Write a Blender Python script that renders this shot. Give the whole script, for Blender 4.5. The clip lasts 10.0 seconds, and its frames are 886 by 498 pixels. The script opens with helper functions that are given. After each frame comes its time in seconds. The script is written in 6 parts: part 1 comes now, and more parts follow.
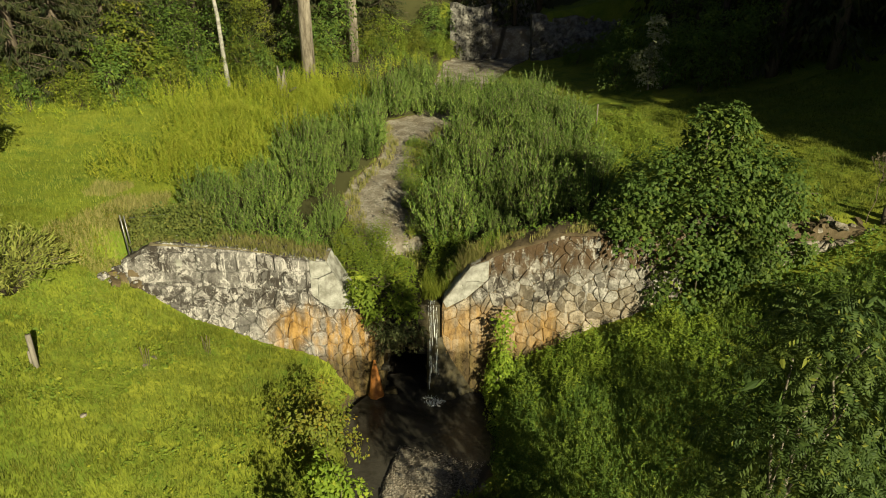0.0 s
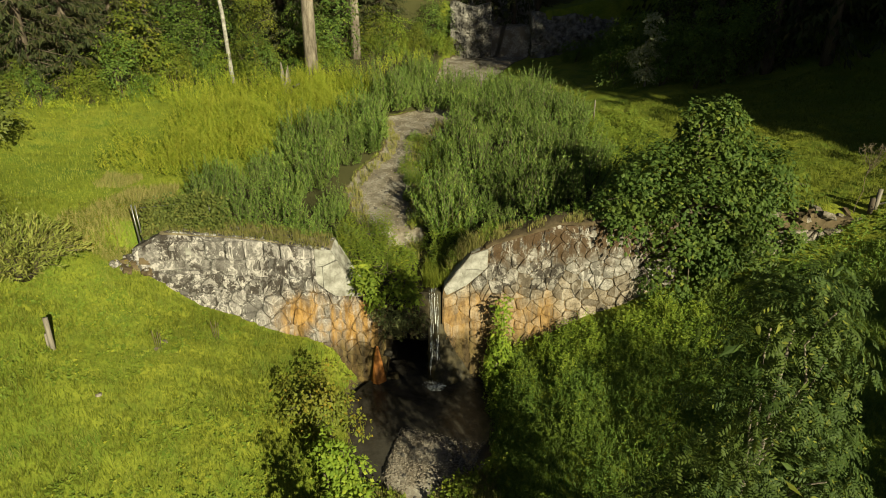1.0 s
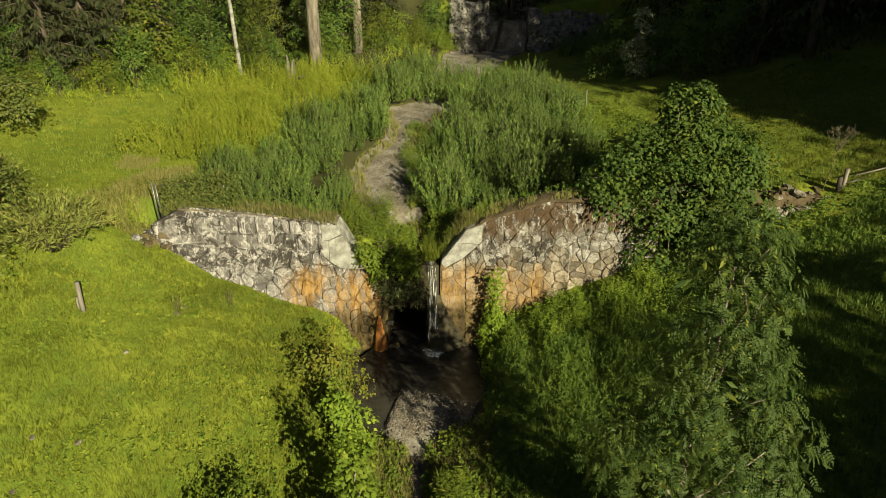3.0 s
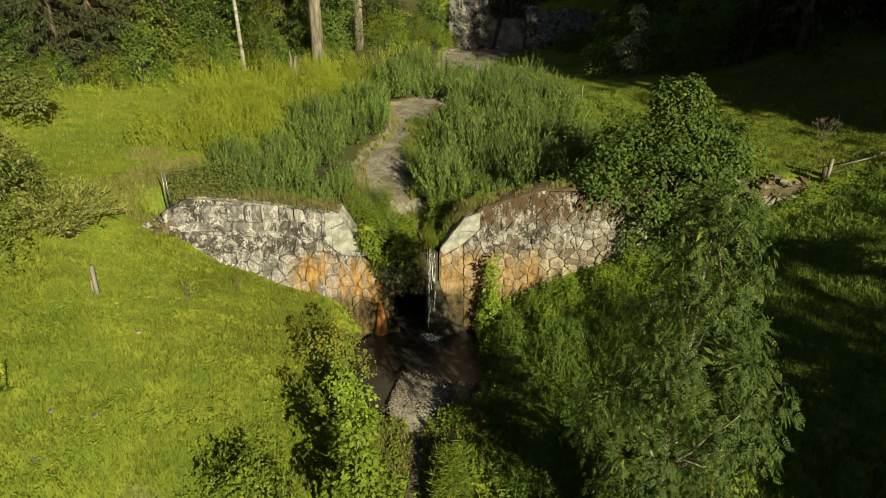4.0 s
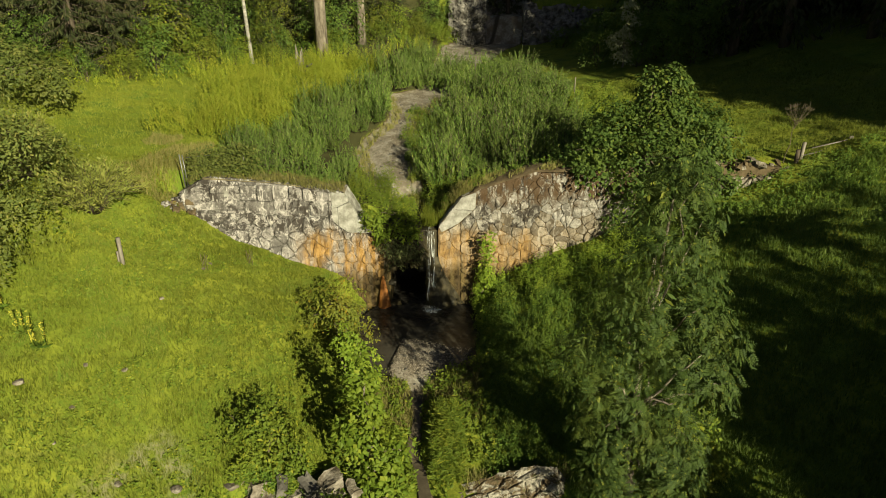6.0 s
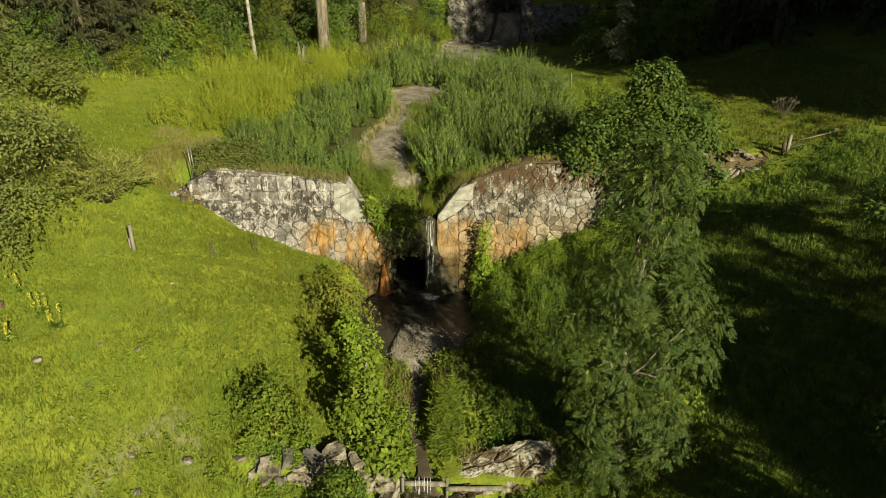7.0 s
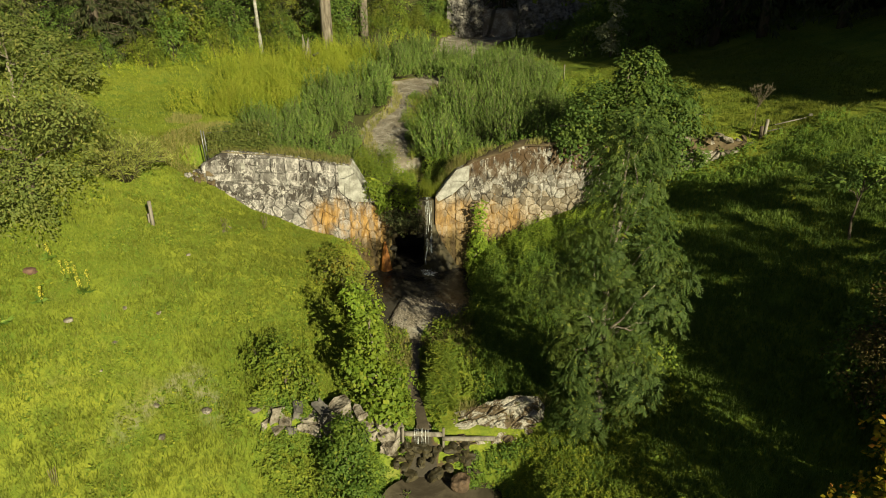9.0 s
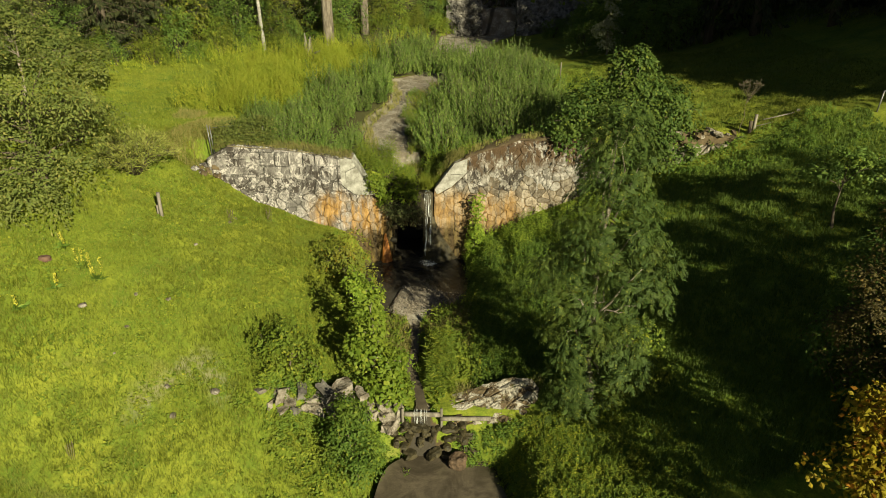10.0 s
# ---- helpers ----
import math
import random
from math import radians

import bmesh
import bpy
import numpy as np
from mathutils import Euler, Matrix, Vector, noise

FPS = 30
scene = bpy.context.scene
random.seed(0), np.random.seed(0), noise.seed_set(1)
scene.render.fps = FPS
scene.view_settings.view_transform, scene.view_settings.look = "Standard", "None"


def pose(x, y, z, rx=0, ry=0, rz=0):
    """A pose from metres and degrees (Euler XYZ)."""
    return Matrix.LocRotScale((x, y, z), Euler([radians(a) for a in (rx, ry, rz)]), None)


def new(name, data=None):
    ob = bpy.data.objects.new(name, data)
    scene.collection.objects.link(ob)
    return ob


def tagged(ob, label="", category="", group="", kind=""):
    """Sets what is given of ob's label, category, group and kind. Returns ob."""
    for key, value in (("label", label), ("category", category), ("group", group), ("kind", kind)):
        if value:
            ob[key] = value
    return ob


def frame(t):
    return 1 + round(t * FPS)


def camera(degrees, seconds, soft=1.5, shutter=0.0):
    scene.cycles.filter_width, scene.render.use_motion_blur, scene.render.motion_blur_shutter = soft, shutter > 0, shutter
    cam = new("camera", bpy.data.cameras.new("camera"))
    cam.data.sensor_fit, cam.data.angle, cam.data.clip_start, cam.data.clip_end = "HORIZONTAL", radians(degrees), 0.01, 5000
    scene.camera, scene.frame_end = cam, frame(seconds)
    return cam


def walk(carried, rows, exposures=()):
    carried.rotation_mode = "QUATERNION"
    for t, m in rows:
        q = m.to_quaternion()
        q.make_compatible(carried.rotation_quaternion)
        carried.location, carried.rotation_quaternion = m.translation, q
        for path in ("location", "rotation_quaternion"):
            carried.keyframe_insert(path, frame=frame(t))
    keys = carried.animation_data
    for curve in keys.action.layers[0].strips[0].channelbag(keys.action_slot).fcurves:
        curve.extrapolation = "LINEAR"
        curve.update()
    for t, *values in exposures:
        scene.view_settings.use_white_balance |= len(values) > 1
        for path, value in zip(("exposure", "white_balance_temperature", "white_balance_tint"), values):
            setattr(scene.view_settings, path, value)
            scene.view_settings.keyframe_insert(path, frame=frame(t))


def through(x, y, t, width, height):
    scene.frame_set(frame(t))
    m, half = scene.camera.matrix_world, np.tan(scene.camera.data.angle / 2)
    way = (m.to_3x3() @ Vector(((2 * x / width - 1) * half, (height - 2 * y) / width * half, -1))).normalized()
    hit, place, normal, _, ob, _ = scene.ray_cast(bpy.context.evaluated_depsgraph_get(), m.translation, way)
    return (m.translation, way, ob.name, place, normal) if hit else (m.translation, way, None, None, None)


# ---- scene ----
cam = camera(70.0, 10.0, soft=0.8)
# seconds, eye x y z, yaw, pitch, roll
ROWS = [
    (0.0, 0.0, -0.0, 14.2, -0.0, -24.0, -0.0),
    (0.5, -0.012, -0.371, 14.182, 0.011, -24.022, 0.007),
    (1.0, -0.011, -0.812, 14.151, 0.022, -24.045, 0.015),
    (1.5, 0.01, -1.27, 14.109, 0.033, -24.067, 0.022),
    (2.0, 0.033, -1.78, 14.063, 0.044, -24.089, 0.03),
    (2.5, 0.066, -2.258, 14.05, 0.055, -24.111, 0.037),
    (4.0, 0.162, -3.778, 13.953, 0.088, -24.178, 0.059),
    (4.5, 0.177, -4.263, 13.934, 0.099, -24.201, 0.067),
    (5.0, 0.2, -4.782, 13.911, 0.11, -24.223, 0.074),
    (5.5, 0.224, -5.293, 13.882, 0.121, -24.245, 0.082),
    (7.0, 0.331, -6.898, 13.819, 0.154, -24.312, 0.104),
    (7.5, 0.37, -7.403, 13.776, 0.165, -24.334, 0.112),
    (8.0, 0.409, -7.938, 13.735, 0.177, -24.356, 0.119),
    (8.5, 0.436, -8.434, 13.703, 0.188, -24.379, 0.127),
    (9.0, 0.47, -8.947, 13.661, 0.199, -24.401, 0.134),
    (9.5, 0.513, -9.453, 13.648, 0.21, -24.423, 0.142),
    (10.0, 0.552, -9.971, 13.679, 0.221, -24.445, 0.149),
]
walk(cam, [(t, pose(x, y, z, 90 + pitch, roll, yaw)) for t, x, y, z, yaw, pitch, roll in ROWS], exposures=[(0.0, 1.0), (5.0, 0.97), (7.5, 1.01), (9.0, 1.03), (10.0, 1.07)])

# ---- world, sun ----
SUN_TRAVEL = Vector((-0.516, 0.856, -0.43)).normalized()
world = bpy.data.worlds.new("world")
scene.world = world
world.use_nodes = True
wn = world.node_tree
sky = wn.nodes.new("ShaderNodeTexSky")
sky.sky_type = "NISHITA"
sky.sun_disc = False
sky.sun_elevation = radians(23)
sky.sun_rotation = radians(149)
wn.nodes["Background"].inputs["Strength"].default_value = 0.018
wn.links.new(sky.outputs["Color"], wn.nodes["Background"].inputs["Color"])
sun_data = bpy.data.lights.new("sun", "SUN")
sun_data.energy = 5.0
sun_data.angle = radians(0.55)
sun_data.color = (0.97, 0.91, 0.61)
sun = new("sun", sun_data)
sun.matrix_world = Matrix.Translation((30, -40, 40)) @ SUN_TRAVEL.to_track_quat("-Z", "Y").to_matrix().to_4x4()

rng = np.random.default_rng(7)


# ---- materials ----
class Nodes:
    """Short hand for building one material's node tree."""

    def __init__(self, name):
        self.mat = bpy.data.materials.new(name)
        self.mat.use_nodes = True
        self.tree = self.mat.node_tree
        self.tree.nodes.clear()
        self.out = self.tree.nodes.new("ShaderNodeOutputMaterial")

    def add(self, kind, **values):
        n = self.tree.nodes.new(kind)
        for k, v in values.items():
            if k == "blend":
                n.data_type, n.blend_type = "RGBA", v
            elif k == "op":
                n.operation = v
            elif k == "coat":
                n.attribute_name = v
        return n

    def link(self, a, b):
        self.tree.links.new(a, b)

    def position(self):
        return self.add("ShaderNodeNewGeometry").outputs["Position"]

    def noise(self, vec, scale, detail=4.0, rough=0.55, distort=0.0):
        n = self.add("ShaderNodeTexNoise")
        n.inputs["Scale"].default_value = scale
        n.inputs["Detail"].default_value = detail
        n.inputs["Roughness"].default_value = rough
        n.inputs["Distortion"].default_value = distort
        self.link(vec, n.inputs["Vector"])
        return n.outputs["Fac"]

    def voronoi(self, vec, scale, feature="F1"):
        n = self.add("ShaderNodeTexVoronoi")
        n.feature = feature
        n.inputs["Scale"].default_value = scale
        self.link(vec, n.inputs["Vector"])
        return n

    def stretch(self, vec, s):
        n = self.add("ShaderNodeVectorMath", op="MULTIPLY")
        self.link(vec, n.inputs[0])
        n.inputs[1].default_value = s
        return n.outputs[0]

    def ramp(self, fac, a, b, lo=0.0, hi=1.0):
        n = self.add("ShaderNodeMapRange")
        n.inputs["From Min"].default_value = a
        n.inputs["From Max"].default_value = b
        n.inputs["To Min"].default_value = lo
        n.inputs["To Max"].default_value = hi
        n.interpolation_type = "SMOOTHSTEP"
        self.link(fac, n.inputs["Value"])
        return n.outputs["Result"]

    def math(self, op, a, b):
        n = self.add("ShaderNodeMath", op=op)
        for i, v in enumerate((a, b)):
            if isinstance(v, (int, float)):
                n.inputs[i].default_value = v
            else:
                self.link(v, n.inputs[i])
        return n.outputs[0]

    def mix(self, fac, a, b, blend="MIX"):
        n = self.add("ShaderNodeMix", blend=blend)
        for sock, v in ((n.inputs[0], fac), (n.inputs[6], a), (n.inputs[7], b)):
            if isinstance(v, (int, float)):
                sock.default_value = v
            elif isinstance(v, tuple):
                sock.default_value = (*v, 1.0)
            else:
                self.link(v, sock)
        return n.outputs[2]

    def attribute(self, name):
        return self.add("ShaderNodeAttribute", coat=name).outputs["Fac"]

    def principled(self, color, rough=0.8, bump=None, strength=0.4, dist=0.05, metal=0.0, spec=0.3):
        n = self.add("ShaderNodeBsdfPrincipled")
        for sock, v in ((n.inputs["Base Color"], color), (n.inputs["Roughness"], rough)):
            if isinstance(v, (int, float)):
                sock.default_value = v
            elif isinstance(v, tuple):
                sock.default_value = (*v, 1.0)
            else:
                self.link(v, sock)
        n.inputs["Metallic"].default_value = metal
        n.inputs["Specular IOR Level"].default_value = spec
        if bump is not None:
            b = self.add("ShaderNodeBump")
            b.inputs["Strength"].default_value = strength
            b.inputs["Distance"].default_value = dist
            self.link(bump, b.inputs["Height"])
            self.link(b.outputs["Normal"], n.inputs["Normal"])
        self.link(n.outputs["BSDF"], self.out.inputs["Surface"])
        return n


def leaf_material(name, dark, light, tint, through=0.35, tint_amount=0.25, gloss=0.38):
    """Leaves: colour varies leaf by leaf and over larger patches, with light passing through."""
    m = Nodes(name)
    geo = m.add("ShaderNodeNewGeometry")
    info = m.add("ShaderNodeObjectInfo")
    rnd = geo.outputs["Random Per Island"]
    col = m.mix(rnd, dark, light)
    patch = m.noise(geo.outputs["Position"], 0.9, 3.0)
    col = m.mix(m.ramp(patch, 0.45, 0.7, 0.0, tint_amount * 2), col, tint)
    pick = m.math("GREATER_THAN", rnd, 1.0 - tint_amount * 0.4)
    col = m.mix(pick, col, tint)
    hsv = m.add("ShaderNodeHueSaturation")
    m.link(m.ramp(info.outputs["Random"], 0.0, 1.0, 0.8, 1.2), hsv.inputs["Value"])
    m.link(col, hsv.inputs["Color"])
    col = hsv.outputs["Color"]
    p = m.principled(col, gloss + 0.2, spec=0.16)
    t = m.add("ShaderNodeBsdfTranslucent")
    m.link(m.mix(0.5, col, tint), t.inputs["Color"])
    s = m.add("ShaderNodeMixShader")
    s.inputs[0].default_value = through
    m.link(p.outputs["BSDF"], s.inputs[1])
    m.link(t.outputs["BSDF"], s.inputs[2])
    m.link(s.outputs[0], m.out.inputs["Surface"])
    return m.mat


def ground_material():
    m = Nodes("meadow_and_gravel")
    p = m.position()
    big = m.noise(p, 0.16, 4.0)
    mid = m.noise(p, 0.9, 5.0)
    fine = m.noise(p, 9.0, 6.0, 0.7)
    grass = m.mix(m.ramp(big, 0.36, 0.64), (0.125, 0.16, 0.015), (0.215, 0.232, 0.025))
    grass = m.mix(m.ramp(mid, 0.42, 0.72), grass, (0.075, 0.125, 0.012))
    grass = m.mix(m.ramp(m.noise(p, 0.45, 4.0, 0.6), 0.60, 0.75, 0.0, 0.7), grass, (0.25, 0.22, 0.06))
    grass = m.mix(m.ramp(fine, 0.4, 0.7, 0.0, 0.65), grass, (0.05, 0.078, 0.009))
    grass = m.mix(m.ramp(m.noise(p, 26.0, 4.0, 0.7), 0.5, 0.75, 0.0, 0.5), grass, (0.28, 0.29, 0.05))
    worn = m.math("MULTIPLY", m.attribute("worn"), m.ramp(m.noise(p, 2.6, 5.0, 0.7), 0.38, 0.62))
    grass = m.mix(m.math("MULTIPLY", worn, 0.8), grass, (0.21, 0.195, 0.115))
    soil = m.mix(mid, (0.050, 0.034, 0.018), (0.09, 0.065, 0.035))
    pebble = m.voronoi(p, 9.0)
    gravel = m.mix(pebble.outputs["Color"], (0.15, 0.13, 0.105), (0.30, 0.275, 0.23))
    gravel = m.mix(m.ramp(m.noise(p, 1.3, 5.0), 0.40, 0.62), gravel, (0.135, 0.112, 0.082))
    gravel = m.mix(m.ramp(m.attribute("wet"), 0.2, 0.8), gravel, (0.045, 0.038, 0.028))
    edge = m.math("ADD", m.attribute("bed"), m.math("MULTIPLY", m.math("SUBTRACT", m.noise(p, 2.2, 5.0), 0.5), 0.9))
    col = m.mix(m.ramp(edge, 0.40, 0.52), grass, soil)
    col = m.mix(m.ramp(edge, 0.52, 0.68), col, gravel)
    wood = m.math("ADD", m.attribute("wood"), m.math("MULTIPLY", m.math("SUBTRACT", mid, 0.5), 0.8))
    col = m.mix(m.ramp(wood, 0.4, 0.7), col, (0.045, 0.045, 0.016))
    height = m.math("ADD", m.math("MULTIPLY", fine, 0.6), m.math("MULTIPLY", mid, 0.8))
    m.principled(col, 0.92, height, 0.75, 0.10, spec=0.15)
    return m.mat


def stone_material(name, base, light, iron=1.0, lichen=1.0, lime=1.0, moss=0.0, vary=0.6, lime_foot=2.0, iron_span=(-6.0, -2.0), pale=(0.40, 0.385, 0.37)):
    """Masonry: stone with black lichen high up, torn lime wash, drips, and an iron-orange stain low down over a span of x."""
    m = Nodes(name)
    p = m.position()
    info = m.add("ShaderNodeObjectInfo")
    sep = m.add("ShaderNodeSeparateXYZ")
    m.link(p, sep.inputs[0])
    n1 = m.noise(p, 2.4, 6.0, 0.65)
    n2 = m.noise(p, 14.0, 5.0, 0.7)
    col = m.mix(m.ramp(n1, 0.32, 0.68), base, light)
    hsv = m.add("ShaderNodeHueSaturation")
    m.link(m.ramp(info.outputs["Random"], 0.0, 1.0, 1.0 - vary * 0.7, 1.0 + vary * 0.55), hsv.inputs["Value"])
    m.link(col, hsv.inputs["Color"])
    col = m.mix(m.ramp(n2, 0.46, 0.66, 0.0, 0.7), hsv.outputs["Color"], tuple(c * 0.42 for c in base))
    col = m.mix(m.ramp(m.noise(p, 0.9, 6.0, 0.7), 0.5, 0.66, 0.0, 0.45), col, tuple(c * 0.7 for c in base))
    # lime wash, torn and patchy, and thin white drips
    level = m.math("ADD", sep.outputs["Z"], m.math("MULTIPLY", m.math("SUBTRACT", m.noise(p, 1.1, 4.0), 0.5), 2.0))
    above = m.ramp(level, lime_foot - 0.25, lime_foot + 0.25)
    torn = m.ramp(m.noise(m.stretch(p, (1.25, 1.25, 1.0)), 2.6, 10.0, 0.76, 0.8), 0.53, 0.555)
    col = m.mix(m.math("MULTIPLY", m.math("MULTIPLY", torn, above), 0.85 * lime), col, m.mix(n2, tuple(c * 0.72 for c in pale), pale))
    runs = m.noise(m.stretch(p, (4.4, 4.4, 0.4)), 1.0, 4.0, 0.6)
    col = m.mix(m.math("MULTIPLY", m.ramp(runs, 0.61, 0.67), 0.8 * lime), col, pale)
    # iron stain in vertical tongues
    drift = m.math("ADD", sep.outputs["Z"], m.math("MULTIPLY", m.noise(m.stretch(p, (1.4, 1.4, 0.3)), 1.0, 4.0), -2.6))
    low = m.ramp(drift, 2.25, 1.45)
    span = m.math("MULTIPLY", m.ramp(sep.outputs["X"], iron_span[0] - 0.6, iron_span[0] + 0.6), m.ramp(sep.outputs["X"], iron_span[1] + 0.6, iron_span[1] - 0.6))
    patch = m.math("MULTIPLY", m.ramp(m.noise(m.stretch(p, (0.8, 0.8, 0.4)), 1.0, 3.0), 0.28, 0.43), m.ramp(m.noise(m.stretch(p, (3.4, 3.4, 0.5)), 1.0, 6.0, 0.68), 0.38, 0.56, 0.4, 1.0))
    rust = m.mix(m.ramp(m.noise(m.stretch(p, (6.0, 6.0, 2.0)), 1.0, 5.0, 0.7), 0.35, 0.65), (0.15, 0.078, 0.02), (0.36, 0.215, 0.075))
    col = m.mix(m.math("MULTIPLY", m.math("MULTIPLY", m.math("MULTIPLY", low, patch), span), iron), col, rust)
    # wet dark foot with olive streaks
    streak = m.ramp(m.noise(m.stretch(p, (5.0, 5.0, 0.35)), 1.0, 4.0, 0.6), 0.42, 0.62)
    col = m.mix(m.ramp(drift, 0.75, -0.2, 0.0, 0.88), col, m.mix(streak, (0.035, 0.026, 0.013), (0.10, 0.075, 0.03)))
    # black lichen in ragged blots, thick in some places and missing in others
    high = m.math("MULTIPLY", m.ramp(sep.outputs["Z"], 2.5, 3.6), m.ramp(m.noise(p, 0.6, 2.0), 0.40, 0.50, 0.35, 1.0))
    blot = m.ramp(m.noise(m.stretch(p, (1.15, 1.15, 0.8)), 2.7, 10.0, 0.8, 0.5), 0.505, 0.52)
    col = m.mix(m.math("MULTIPLY", m.math("MULTIPLY", blot, high), 0.92 * lichen), col, m.mix(n2, (0.016, 0.013, 0.011), (0.05, 0.04, 0.032)))
    mossy = m.ramp(m.math("ADD", sep.outputs["Z"], m.math("MULTIPLY", m.noise(p, 1.7, 5.0), 2.4)), 5.3, 6.2)
    mossy = m.math("MULTIPLY", mossy, m.ramp(m.noise(m.stretch(p, (1.6, 1.6, 0.7)), 1.9, 9.0, 0.8), 0.465, 0.49))
    col = m.mix(m.math("MULTIPLY", mossy, moss), col, m.mix(n2, (0.035, 0.024, 0.013), (0.10, 0.058, 0.028)))
    h = m.math("ADD", m.math("MULTIPLY", n1, 1.0), m.math("MULTIPLY", n2, 0.4))
    m.principled(col, 0.9, h, 1.0, 0.10, spec=0.15)
    return m.mat


def simple_material(name, a, b, scale=3.0, rough=0.85, strength=0.5, dist=0.03, stretch=(1, 1, 1), spec=0.25, third=None, metal=0.0):
    m = Nodes(name)
    co = m.add("ShaderNodeTexCoord").outputs["Object"]
    p = m.stretch(co, stretch)
    n1 = m.noise(p, scale, 6.0, 0.62)
    n2 = m.noise(p, scale * 6.5, 5.0, 0.65)
    col = m.mix(m.ramp(n1, 0.3, 0.7), a, b)
    col = m.mix(m.ramp(n2, 0.45, 0.8, 0.0, 0.5), col, third or tuple(c * 0.4 for c in a))
    m.principled(col, rough, m.math("ADD", n1, m.math("MULTIPLY", n2, 0.4)), strength, dist, spec=spec, metal=metal)
    return m.mat


def torn_rock_material():
    """Brown rock with pale bare faces torn through moss and soil."""
    m = Nodes("brown_bare_rock")
    p = m.position()
    fine = m.noise(p, 13.0, 6.0, 0.7)
    brown = m.mix(m.noise(p, 2.0, 4.0), (0.055, 0.038, 0.02), (0.15, 0.11, 0.065))
    pale = m.mix(fine, (0.24, 0.215, 0.175), (0.44, 0.41, 0.35))
    bare = m.ramp(m.noise(m.stretch(p, (1.0, 1.0, 1.5)), 1.7, 9.0, 0.72, 0.6), 0.46, 0.53)
    col = m.mix(bare, brown, pale)
    col = m.mix(m.ramp(fine, 0.52, 0.64, 0.0, 0.75), col, (0.05, 0.04, 0.024))
    col = m.mix(m.ramp(m.noise(p, 3.1, 5.0, 0.7), 0.58, 0.66, 0.0, 0.7), col, (0.055, 0.07, 0.018))
    m.principled(col, 0.9, fine, 0.9, 0.08, spec=0.2)
    return m.mat


def water_material(name, body, rough=0.06):
    m = Nodes(name)
    p = m.position()
    rip = m.math("ADD", m.noise(m.stretch(p, (1.0, 1.6, 1.0)), 5.0, 4.0, 0.6, 0.5), m.math("MULTIPLY", m.noise(p, 17.0, 3.0, 0.6, 0.8), 0.35))
    col = m.mix(m.ramp(m.noise(p, 0.8, 5.0, 0.65, 0.6), 0.35, 0.65), tuple(c * 0.75 for c in body), tuple(c * 1.7 for c in body))
    n = m.principled(col, rough, rip, 0.5, 0.03, spec=0.5)
    n.inputs["IOR"].default_value = 1.33
    return m.mat


def fall_material():
    m = Nodes("falling_water")
    p = m.position()
    n = m.add("ShaderNodeBsdfPrincipled")
    n.inputs["Base Color"].default_value = (0.82, 0.85, 0.86, 1)
    n.inputs["Roughness"].default_value = 0.2
    clear = m.add("ShaderNodeBsdfTransparent")
    s = m.add("ShaderNodeMixShader")
    m.link(m.ramp(m.noise(m.stretch(p, (14.0, 14.0, 1.6)), 1.0, 4.0), 0.38, 0.64, 0.06, 0.62), s.inputs[0])
    m.link(clear.outputs[0], s.inputs[1])
    m.link(n.outputs[0], s.inputs[2])
    m.link(s.outputs[0], m.out.inputs["Surface"])
    return m.mat


GROUND = ground_material()
STONE_L = stone_material("masonry_grey", (0.15, 0.138, 0.128), (0.26, 0.24, 0.225), 1.0, 1.0, 1.0, lime_foot=1.8, vary=0.6, pale=(0.48, 0.445, 0.42))
STONE_HIGH = stone_material("masonry_weathered", (0.15, 0.135, 0.115), (0.29, 0.27, 0.24), 0.9, 1.0, 1.0, 0.95, 0.45, 3.2, (-0.6, 4.2), (0.42, 0.39, 0.36))
STONE_LOW = stone_material("masonry_tan", (0.145, 0.115, 0.08), (0.31, 0.26, 0.20), 0.7, 0.25, 0.5, 0.5, 0.7, 2.8, (-0.6, 4.4), (0.40, 0.36, 0.31))
MORTAR = stone_material("mortar_brown", (0.075, 0.054, 0.03), (0.19, 0.145, 0.09), 0.8, 0.9, 0.7, 0.9, 0.0, 3.4, (-0.6, 5.0))
MORTAR_GREY = stone_material("mortar_grey", (0.045, 0.040, 0.034), (0.16, 0.15, 0.135), 0.9, 0.9, 1.0, 0.0, 0.0, 1.6)
LIME = simple_material("limewashed_concrete", (0.13, 0.122, 0.10), (0.36, 0.35, 0.32), 2.2, 0.9, 0.9, 0.05, third=(0.08, 0.068, 0.048))
CAPSTONE = simple_material("mossy_cap", (0.055, 0.038, 0.020), (0.12, 0.088, 0.05), 2.5, 0.95, 0.9, 0.07, third=(0.05, 0.055, 0.02))
DRYSOIL = simple_material("dry_crest_soil", (0.11, 0.09, 0.055), (0.21, 0.175, 0.11), 3.0, 0.95, 0.9, 0.05, third=(0.08, 0.075, 0.03))
SLAB = torn_rock_material()
UPPERROCK = simple_material("lichened_rock", (0.045, 0.039, 0.033), (0.23, 0.215, 0.195), 1.9, 0.9, 1.0, 0.12, third=(0.03, 0.035, 0.012))
WETROCK = simple_material("wet_mossy_rock", (0.020, 0.017, 0.009), (0.056, 0.044, 0.019), 3.0, 0.6, 0.9, 0.06, spec=0.3)
# Near-black: wet rock, and painted shade for the hollow and the upper notch
BLACKROCK_SHADE = simple_material("black_wet_rock_and_shade", (0.008, 0.007, 0.005), (0.022, 0.018, 0.011), 3.0, 0.5, 0.9, 0.06, spec=0.3)
IRON = simple_material("iron_flowstone", (0.22, 0.075, 0.014), (0.32, 0.135, 0.035), 5.0, 0.6, 0.6, 0.03, third=(0.25, 0.07, 0.01))
